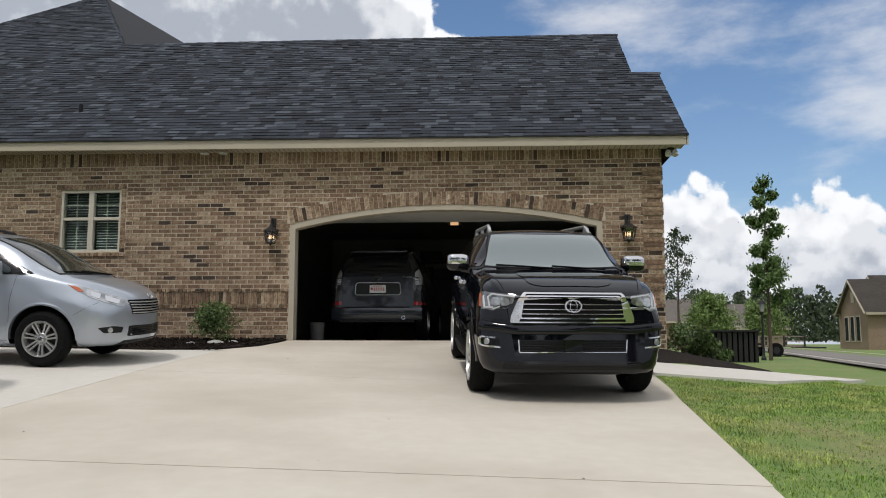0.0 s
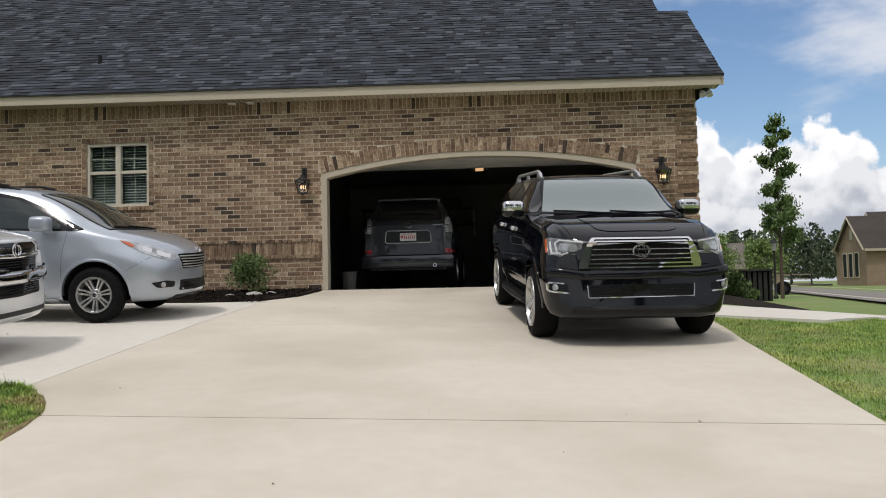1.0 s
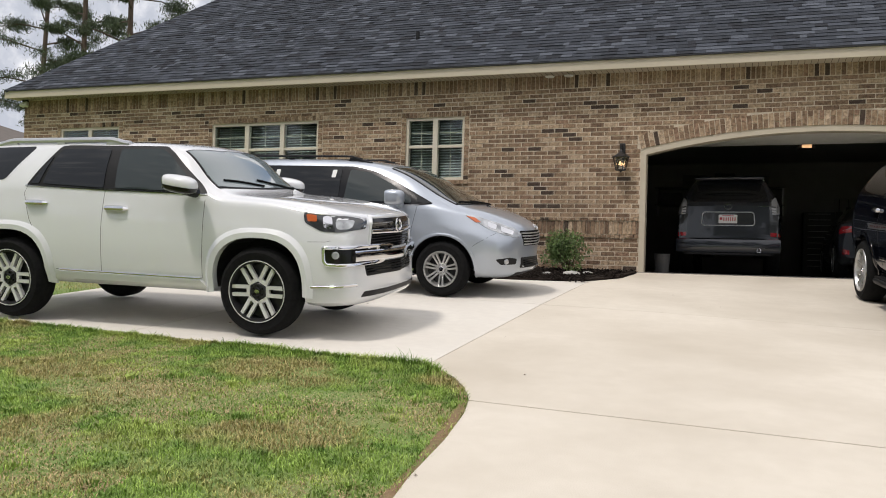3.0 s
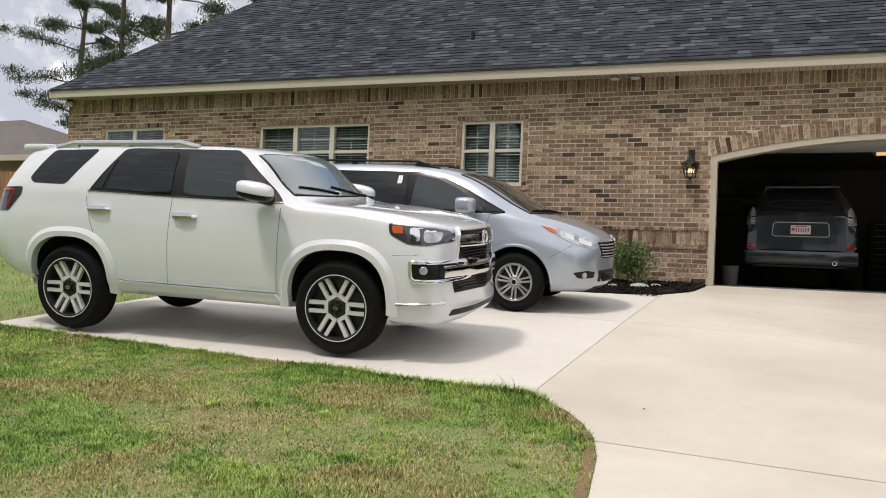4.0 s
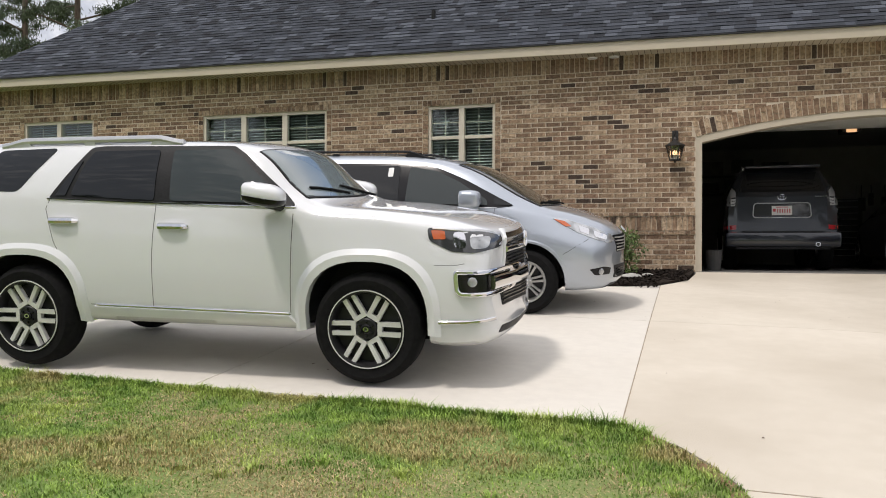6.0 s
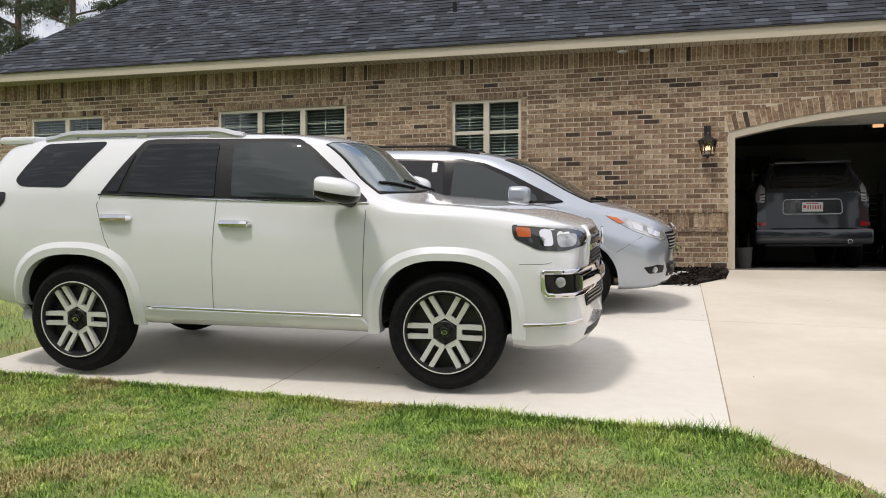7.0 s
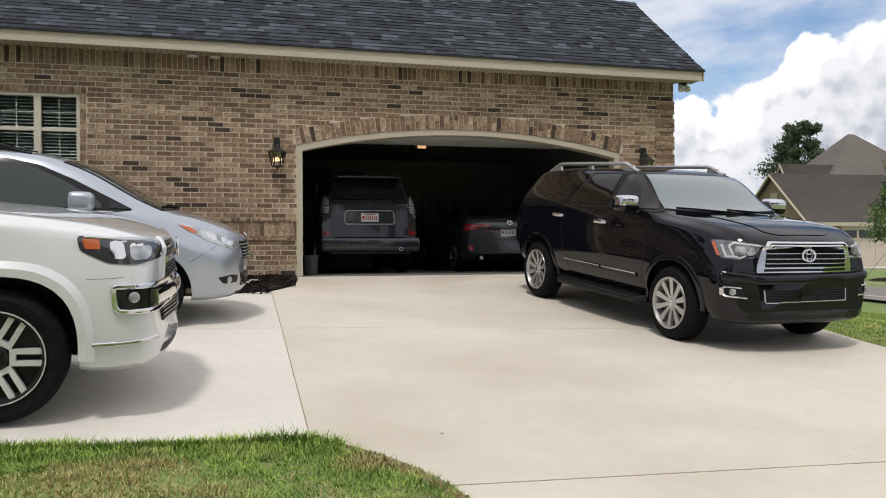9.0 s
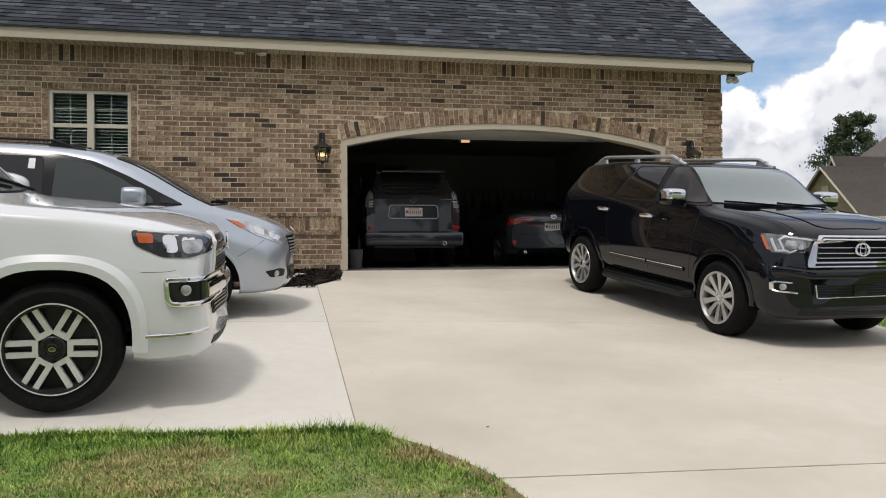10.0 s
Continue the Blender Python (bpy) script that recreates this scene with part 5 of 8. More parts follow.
        c.panel("reflector", rounded([(0.70, 0.91), (0.84, 0.85), (0.84, 0.80), (0.72, 0.845)], 0.015), "side", M["chrome"], lamp, 0.010, s=s, step=0.04)
        c.panel("headlamp", rounded([(s * 0.53, 0.77), (s * 0.56, 0.84), (s * 0.70, 0.90), (s * 0.74, 0.85), (s * 0.64, 0.77)], 0.015), "front", M["lamp_clear"], off=0.006, step=0.04)
        fog = c.panel("fog_lamp_recess", rounded([(s * 0.60, 0.43), (s * 0.58, 0.50), (s * 0.72, 0.52), (s * 0.86, 0.50), (s * 0.80, 0.43)], 0.02), "front", M["black_plastic"], off=0.004, step=0.04)
        hit, nor = c.drop("front", s * 0.75, 0.47)
        bm = bmesh.new()
        lathe(bm, [(0.036, 0.004), (0.036, 0.016), (0.026, 0.024), (0.001, 0.022)], 16, Matrix.Translation(hit) @ nor.to_track_quat("Z", "Y").to_matrix().to_4x4())
        part("fog_lamp", bm, M["lamp_clear"], fog, smooth=True)
        c.panel("tail_lamp", rounded([(-4.02, 0.95), (-3.95, 1.18), (-3.70, 1.20), (-3.78, 1.0)], 0.02), "side", M["red_lens"], s=s, off=0.006)
    g = c.panel("grille", rounded([(-0.44, 0.66), (-0.50, 0.85), (0.50, 0.85), (0.44, 0.66)], 0.03), "front", M["rubber"], off=0.006, label="dark grille with grey slats")
    for z in (0.68, 0.715, 0.75, 0.785, 0.82):
        c.strip("grille_slat", [(-0.43 - (z - 0.66) * 0.3, z), (0.0, z - 0.004), (0.43 + (z - 0.66) * 0.3, z)], "front", 0.015, M["bright_trim"], g, 0.016)
    badge(c, 0.0, 0.875, "front", 0.07, c.top, 0.72, 0.02)
    low = c.panel("lower_grille", rounded([(-0.52, 0.38), (-0.48, 0.51), (0.48, 0.51), (0.52, 0.38)], 0.03), "front", M["black_plastic"], off=0.005)
    for z in (0.42, 0.445, 0.47):
        c.strip("grille_slat", [(-0.42, z), (0.42, z)], "front", 0.008, M["gloss_black"], low, 0.012)
    c.panel("bumper_skirt", rounded([(-0.60, 0.27), (-0.55, 0.325), (0.55, 0.325), (0.60, 0.27)], 0.02), "front", M["black_plastic"], off=0.004)
    c.panel("rear_window", rounded([(-0.62, 1.25), (-0.54, 1.60), (0.54, 1.60), (0.62, 1.25)], 0.05), "rear", gls)
    c.wheels(wheel_maker(0.352, 0.225, 0.222, 7, 0.028, 0.075, M["silver_alloy"], M["silver_alloy"], 0.028, 0.021, 1.15, 5, 0.034), 0.86)
    c.place(-1.85, -4.01, 3.0)
    return c


# ---- black full-size wagon ----
def black_suv():
    spec = dict(wb=3.1, arch=0.475, hub=0.405, square=2.2, rake=0.13,
                low=[(-4.16, 0.58), (-3.9, 0.46), (-3.5, 0.42), (-2.4, 0.40), (-0.5, 0.39), (0.4, 0.35), (0.75, 0.285), (0.9, 0.32), (0.97, 0.41)],
                top=[(-4.16, 1.0), (-4.13, 1.15), (-3.98, 1.46), (-3.82, 1.72), (-3.62, 1.825), (-2.4, 1.885), (-1.5, 1.875), (-1.15, 1.845), (-0.95, 1.78), (-0.28, 1.375), (-0.12, 1.355), (0.3, 1.325), (0.6, 1.28), (0.8, 1.225), (0.92, 1.165), (0.97, 1.10)],
                sh=[(-4.16, 0.95), (-4.05, 1.25), (-3.9, 1.40), (-2.4, 1.385), (-1.3, 1.38), (-0.45, 1.36), (-0.2, 1.29), (0.3, 1.23), (0.7, 1.16), (0.97, 1.04)],
                wm=[(-4.16, 0.90), (-4.05, 0.96), (-3.7, 1.0), (-2, 1.0), (0, 1.0), (0.5, 0.995), (0.75, 0.98), (0.9, 0.94), (0.97, 0.88)],
                ws=[(-4.16, 0.84), (-4.05, 0.90), (-3.7, 0.935), (-2, 0.945), (-0.5, 0.945), (0, 0.935), (0.5, 0.915), (0.8, 0.88), (0.97, 0.80)],
                wt=[(-4.16, 0.76), (-3.9, 0.70), (-3.4, 0.72), (-1.2, 0.725), (-0.95, 0.74), (-0.28, 0.83), (0.2, 0.84), (0.6, 0.81), (0.85, 0.77), (0.97, 0.70)],
                wl=[(-4.16, 0.80), (-3.8, 0.92), (-2.4, 0.95), (0.3, 0.95), (0.7, 0.93), (0.97, 0.82)],
                bow=[(-4.16, -0.22), (-3.5, -0.07), (-2.8, 0.0), (-1.2, 0.05), (-0.9, 0.09), (-0.28, 0.14), (0.2, 0.05), (0.5, 0.06), (0.97, 0.16)])
    c = Car("sport_utility_vehicle", "glossy black full size wagon with chrome grille on the driveway", spec, M["black_paint"])
    blk, gls, chr_ = M["gloss_black"], M["privacy_glass"], M["chrome"]
    both(c, "pillar_trim", rounded([(-2.37, 1.375), (-2.08, 1.80), (-1.05, 1.81), (-0.90, 1.73), (-0.42, 1.37)], 0.03), M["black_plastic"], 0.007, 0.014, step=0.03)
    both(c, "window", rounded([(-3.72, 1.43), (-3.55, 1.73), (-2.16, 1.80), (-2.46, 1.40)], 0.05), gls, 0.004)
    both(c, "window", rounded([(-2.31, 1.40), (-2.03, 1.775), (-1.42, 1.785), (-1.40, 1.40)], 0.03), gls, 0.014, 0.016, step=0.03)
    both(c, "window", rounded([(-1.30, 1.40), (-1.28, 1.785), (-1.08, 1.78), (-0.95, 1.71), (-0.53, 1.42), (-0.50, 1.39)], 0.03), gls, 0.014, 0.016, step=0.03)
    both_strips(c, "belt_trim", [(-3.75, 1.40), (-2.4, 1.375), (-0.45, 1.365)], 0.012, blk, 0.008)
    for pts in ([(-0.45, 1.36), (-0.52, 0.9), (-0.60, 0.45)], [(-1.36, 1.37), (-1.42, 0.9), (-1.43, 0.44)], [(-2.40, 1.37), (-2.46, 1.1), (-2.40, 0.85), (-2.28, 0.6), (-2.2, 0.46)]):
        both_strips(c, "panel_seam", pts, 0.008, M["black_plastic"], 0.0008)
    both_strips(c, "door_moulding", [(-2.33, 0.635), (-1.45, 0.635)], 0.05, M["black_paint"], 0.016)
    both_strips(c, "door_moulding", [(-1.41, 0.632), (-0.66, 0.63)], 0.05, M["black_paint"], 0.016)
    both_strips(c, "door_moulding_trim", [(-2.32, 0.650), (-1.45, 0.650)], 0.014, chr_, 0.019)
    both_strips(c, "door_moulding_trim", [(-1.41, 0.647), (-0.67, 0.645)], 0.014, chr_, 0.019)
    c.flares(M["black_paint"], 0.06, 0.012)
    c.liners()
    for s in (-1, 1):
        bm = bmesh.new()
        tube(bm, [(-2.52, s * 0.88, 0.36), (-2.45, s * 0.97, 0.345), (-1.5, s * 0.985, 0.34), (-0.65, s * 0.97, 0.345), (-0.56, s * 0.88, 0.36)], 0.045, 10)
        part("running_board", bm, M["black_plastic"], c.top, smooth=True)
        bm = boxed(-2.46, -0.64, min(s * 0.80, s * 1.0), max(s * 0.80, s * 1.0), 0.345, 0.405, 0.012)
        part("running_board_tread", bm, M["rubber"], c.top)
    # matt tray added to block bright concrete reflected under the body
    part("underbody", boxed(-2.55, -0.55, -0.90, 0.90, 0.31, 0.43, 0.01), M["rubber"], c.top)
    door_handle(c, -2.56, 1.215, 0.22, chr_, 1.35)
    door_handle(c, -1.48, 1.19, 0.22, chr_, 1.35)
    mirror_pod(c, -0.80, 1.455, 0.90, (0.24, 0.27, 0.185), chr_, M["black_paint"], 0.05, 0.5)
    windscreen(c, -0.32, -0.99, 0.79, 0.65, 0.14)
    wiper(c, -0.28, 0.62, -0.36, 0.0)
    wiper(c, -0.27, 0.0, -0.44, -0.65)
    roof_rail(c, -3.45, -1.2, 0.64, M["satin_rail"], M["satin_rail"], 0.065, 0.024)
    for s in (-1, 1):
        lamp = c.panel("headlamp", rounded([(s * 0.62, 1.03), (s * 0.595, 1.115), (s * 0.72, 1.13), (s * 0.86, 1.14), (s * 0.90, 1.10), (s * 0.88, 0.965), (s * 0.82, 0.955), (s * 0.74, 1.0)], 0.02), "front", M["lamp_grey"], off=0.006, step=0.05, label="headlamp with chrome reflectors and light bar")
        c.panel("headlamp_side", rounded([(0.52, 1.14), (0.64, 1.145), (0.88, 1.11), (0.86, 0.975), (0.70, 0.965)], 0.02), "side", M["lamp_grey"], lamp, off=0.006, s=s, step=0.05)
        c.panel("indicator", rounded([(0.535, 1.125), (0.575, 1.125), (0.68, 0.99), (0.65, 0.99)], 0.008), "side", M["amber"], lamp, 0.012, s=s, step=0.04)
        c.strip("light_guide", [(0.86, 0.99), (0.73, 0.985), (0.65, 1.10)], "side", 0.026, M["lamp_bright"], lamp, 0.014, s=s)
        for y in (0.70, 0.785):
            c.panel("reflector", rounded([(s * (y - 0.042), 1.01), (s * (y - 0.042), 1.085), (s * (y + 0.042), 1.09), (s * (y + 0.042), 1.005)], 0.03), "front", M["lamp_clear"], lamp, 0.010, step=0.05)
        c.strip("light_guide", [(s * 0.60, 1.10), (s * 0.82, 1.12), (s * 0.86, 1.09), (s * 0.85, 0.99), (s * 0.81, 0.975), (s * 0.75, 1.0)], "front", 0.018, M["lamp_bright"], lamp, 0.013)
        fog = c.panel("fog_lamp_recess", rounded([(s * 0.755, 0.595), (s * 0.755, 0.672), (s * 0.935, 0.682), (s * 0.935, 0.61)], 0.02), "front", M["gloss_black"], off=0.006, step=0.05)
        c.strip("fog_lamp_surround", [(s * 0.80, 0.682), (s * 0.925, 0.690), (s * 0.945, 0.672), (s * 0.94, 0.612), (s * 0.92, 0.598), (s * 0.75, 0.583)], "front", 0.022, chr_, fog, 0.020, label="thin chrome fog lamp surround")
        hit, nor = c.drop("front", s * 0.875, 0.642)
        bm = bmesh.new()
        lathe(bm, [(0.034, 0.008), (0.034, 0.022), (0.026, 0.03), (0.001, 0.028)], 16, Matrix.Translation(hit) @ nor.to_track_quat("Z", "Y").to_matrix().to_4x4())
        part("fog_lamp", bm, M["lamp_clear"], fog, smooth=True)
        c.panel("tail_lamp", rounded([(-4.10, 1.0), (-4.04, 1.30), (-3.90, 1.32), (-3.90, 1.05)], 0.03), "side", M["red_lens"], s=s, off=0.006)
        c.strip("panel_seam", [(0.45, 0.86), (0.70, 0.865), (0.88, 0.86)], "side", 0.010, M["rubber"], off=0.001, s=s)
        c.strip("panel_seam", [(-0.10, s * 0.80), (0.4, s * 0.79), (0.80, s * 0.70)], "top", 0.008, M["rubber"], off=0.001)
    # raised middle of the bonnet
    c.panel("bonnet_bulge", rounded([(-0.20, -0.36), (-0.10, -0.46), (0.30, -0.50), (0.72, -0.44), (0.79, -0.30), (0.79, 0.30), (0.72, 0.44), (0.30, 0.50), (-0.10, 0.46), (-0.20, 0.36)], 0.08), "top", M["black_paint"], off=0.007, thick=0.03, step=0.05)
    for s in (-1, 1):
        # dark lower sill between the wheels, added to cover the concrete's reflection
        c.panel("sill", rounded([(-2.44, 0.405), (-2.40, 0.475), (-0.66, 0.465), (-0.60, 0.40)], 0.02), "side", M["black_plastic"], off=0.006, s=s)
    g = c.panel("grille", rounded([(-0.65, 0.835), (-0.645, 0.90), (-0.575, 1.06), (-0.51, 1.145), (0.51, 1.145), (0.575, 1.06), (0.645, 0.90), (0.65, 0.835)], 0.02), "front", chr_, off=0.010, label="broad chrome bar grille")
    c.panel("grille_mesh", rounded([(-0.535, 0.89), (-0.49, 1.122), (0.49, 1.122), (0.535, 0.89)], 0.02), "front", M["rubber"], g, 0.022, 0.012)
    for z in (0.925, 0.972, 1.025, 1.075):
        w_ = 0.535 - (z - 0.89) * 0.19
        c.strip("chrome_bar", [(-w_, z), (0.0, z), (w_, z)], "front", 0.013, chr_, g, 0.034, 0.006)
    badge(c, 0.0, 1.005, "front", 0.095, g, 0.74, 0.034)
    c.panel("grille_base", rounded([(-0.56, 0.848), (-0.55, 0.874), (0.55, 0.874), (0.56, 0.848)], 0.008), "front", M["gloss_black"], g, 0.014)
    low = c.panel("lower_grille", rounded([(-0.56, 0.535), (-0.57, 0.665), (0.57, 0.665), (0.56, 0.535)], 0.02), "front", M["black_plastic"], off=0.006)
    for z in (0.56, 0.585, 0.61, 0.635, 0.655):
        c.strip("grille_slat", [(-0.55, z), (0.55, z)], "front", 0.009, M["gloss_black"], low, 0.014)
    c.panel("radar_cover", rounded([(-0.09, 0.545), (-0.09, 0.66), (0.09, 0.66), (0.09, 0.545)], 0.01), "front", M["gloss_black"], low, 0.018)
    for pts in ([(-0.567, 0.665), (-0.56, 0.545)], [(0.567, 0.665), (0.56, 0.545)], [(-0.56, 0.537), (0.56, 0.537)]):
        c.strip("lower_grille_trim", pts, "front", 0.016, chr_, low, 0.018, step=0.03)
    c.strip("bumper_lip", [(-0.94, 0.80), (-0.62, 0.765), (0.62, 0.765), (0.94, 0.80)], "front", 0.085, M["black_paint"], off=0.034, thick=0.03)
    c.strip("panel_seam", [(-0.93, 0.855), (-0.66, 0.82), (0.66, 0.82), (0.93, 0.855)], "front", 0.010, M["rubber"], off=0.001)
    c.panel("bumper_skirt", rounded([(-0.74, 0.37), (-0.70, 0.45), (0.70, 0.45), (0.74, 0.37)], 0.03), "front", M["black_plastic"], off=0.004)
    c.wheels(wheel_maker(0.405, 0.26, 0.276, 10, 0, 0.075, M["silver_alloy"], M["silver_alloy"], 0.024, 0.040, 1.65, 5, 0.036), 0.875)
    c.place(4.61, -5.40, -82.6, lift=-0.01)
    return c


# ---- grey wagon inside the garage ----
def grey_suv():
    spec = dict(wb=2.79, arch=0.46, hub=0.39,
                low=[(-3.86, 0.42), (-3.6, 0.40), (-3.3, 0.40), (-2.2, 0.38), (-0.5, 0.38), (0.7, 0.38), (0.95, 0.5)],
                top=[(-3.86, 1.28), (-3.83, 1.33), (-3.78, 1.42), (-3.66, 1.68), (-3.56, 1.79), (-3.3, 1.83), (-2.2, 1.85), (-1.3, 1.83), (-1.0, 1.76), (-0.35, 1.32), (0.2, 1.26), (0.75, 1.15), (0.95, 1.0)],
                sh=[(-3.86, 1.24), (-3.7, 1.32), (-2.5, 1.32), (-0.5, 1.28), (0.2, 1.18), (0.95, 0.92)],
                wm=[(-3.86, 0.88), (-3.7, 0.92), (-3.2, 0.94), (0.4, 0.94), (0.8, 0.88), (0.95, 0.78)],
                ws=[(-3.86, 0.84), (-3.6, 0.87), (-0.5, 0.89), (0.5, 0.85), (0.95, 0.7)],
                wt=[(-3.86, 0.76), (-3.6, 0.66), (-3, 0.69), (-1, 0.69), (-0.3, 0.78), (0.5, 0.75), (0.95, 0.6)],
                wl=[(-3.86, 0.84), (-3.2, 0.90), (0.3, 0.90), (0.95, 0.7)],
                bow=[(-3.86, -0.06), (-3.5, -0.03), (-1.2, 0.04), (-0.3, 0.10), (0.3, 0.04), (0.95, 0.15)])
    c = Car("sport_utility_vehicle", "slate grey wagon parked nose in inside the garage", spec, M["grey_paint"])
    blk, gls, chr_ = M["gloss_black"], M["glass"], M["chrome"]
    c.panel("rear_window", rounded([(-0.70, 1.36), (-0.60, 1.70), (0.60, 1.70), (0.70, 1.36)], 0.05), "rear", gls, off=0.004)
    bm = boxed(-3.86, -3.45, -0.60, 0.60, 1.775, 1.82, 0.016)
    sp = part("roof_spoiler", bm, M["grey_paint"], c.top, smooth=True)
    part("stop_lamp", boxed(-3.865, -3.858, -0.18, 0.18, 1.785, 1.81), M["lamp_dark"], sp)
    # flat panel, not sunk; the recess's darker inside is put into its colour
    c.panel("plate_recess", rounded([(-0.455, 0.938), (-0.44, 1.150), (0.44, 1.150), (0.455, 0.938)], 0.045), "rear", M["lamp_dark"], None, 0.004)
    edge = rounded([(-0.47, 0.915), (-0.45, 1.165), (0.45, 1.165), (0.47, 0.915)], 0.06)
    c.strip("plate_frame", edge + [edge[0]], "rear", 0.018, M["bright_trim"], off=0.014, label="chrome frame round the plate recess", step=0.04)
    number_plate(c, 0.0, 1.035, "rear", 0.33, 0.16, lift=0.03)
    badge(c, 0.0, 1.265, "rear", 0.075)
    bm = bmesh.new()
    for i in range(5):
        box(bm, -3.896, -3.888, -0.70 + i * 0.04, -0.675 + i * 0.04, 1.262, 1.28)
    part("model_script", bm, chr_, c.top, "small chrome script bars")
    for s in (-1, 1):
        lamp = c.panel("tail_lamp", rounded([(s * 0.73, 0.70), (s * 0.71, 1.40), (s * 0.80, 1.47), (s * 0.90, 1.30), (s * 0.925, 0.70)], 0.03), "rear", M["lamp_dark"], off=0.010, step=0.06, label="tall tail lamp with clear and red lenses")
        c.panel("clear_section", rounded([(s * 0.74, 1.36), (s * 0.80, 1.45), (s * 0.875, 1.28), (s * 0.88, 1.12), (s * 0.76, 1.12)], 0.02), "rear", M["clear_lens"], lamp, 0.016, step=0.06)
        for z in (1.16, 1.21, 1.26):
            c.strip("lens_rib", [(s * 0.75, z), (s * 0.89, z - 0.02)], "rear", 0.02, M["lamp_dark"], lamp, 0.019)
        c.panel("red_section", rounded([(s * 0.74, 0.71), (s * 0.74, 0.79), (s * 0.925, 0.77), (s * 0.925, 0.71)], 0.01), "rear", M["red_lens"], lamp, 0.016, step=0.06)
        both_strips(c, "panel_seam", [(-3.2, 1.2), (-3.2, 0.9)], 0.008, M["black_plastic"], 0.001) if s == 1 else None
    bump = part("rear_bumper", boxed(-3.98, -3.72, -0.93, 0.93, 0.40, 0.665, 0.05), M["grey_paint"], c.top, smooth=True)
    part("bumper_step", boxed(-3.985, -3.80, -0.66, 0.66, 0.665, 0.675, 0.003), M["black_plastic"], bump)
    part("bumper_skirt", boxed(-3.95, -3.75, -0.75, 0.75, 0.36, 0.405, 0.01), M["black_plastic"], bump)
    bm = bmesh.new()
    lathe(bm, [(0.038, 0.0), (0.038, 0.16), (0.030, 0.16), (0.030, 0.02), (0.001, 0.02)], 18, Matrix.Translation((-3.88, -0.55, 0.45)) @ Matrix.Rotation(-math.pi / 2, 4, "Y"))
    part("exhaust_pipe", bm, chr_, c.top, smooth=True)
    both(c, "window", rounded([(-3.45, 1.38), (-3.35, 1.70), (-2.3, 1.76), (-2.3, 1.37)], 0.04), gls)
    both(c, "window", rounded([(-2.2, 1.37), (-2.2, 1.76), (-1.2, 1.75), (-0.6, 1.33)], 0.04), gls)
    windscreen(c, -0.38, -1.0, 0.72, 0.62)
    roof_rail(c, -3.3, -1.2, 0.60, chr_, chr_, 0.05, 0.016)
    c.liners()
    c.wheels(wheel_maker(0.39, 0.25, 0.23, 6, 0, 0.08, M["silver_alloy"], M["silver_alloy"], 0.02, 0.07, 1.2, 6, 0.034), 0.80)
    c.place(1.43, 5.30, 90, flat=True)
    return c


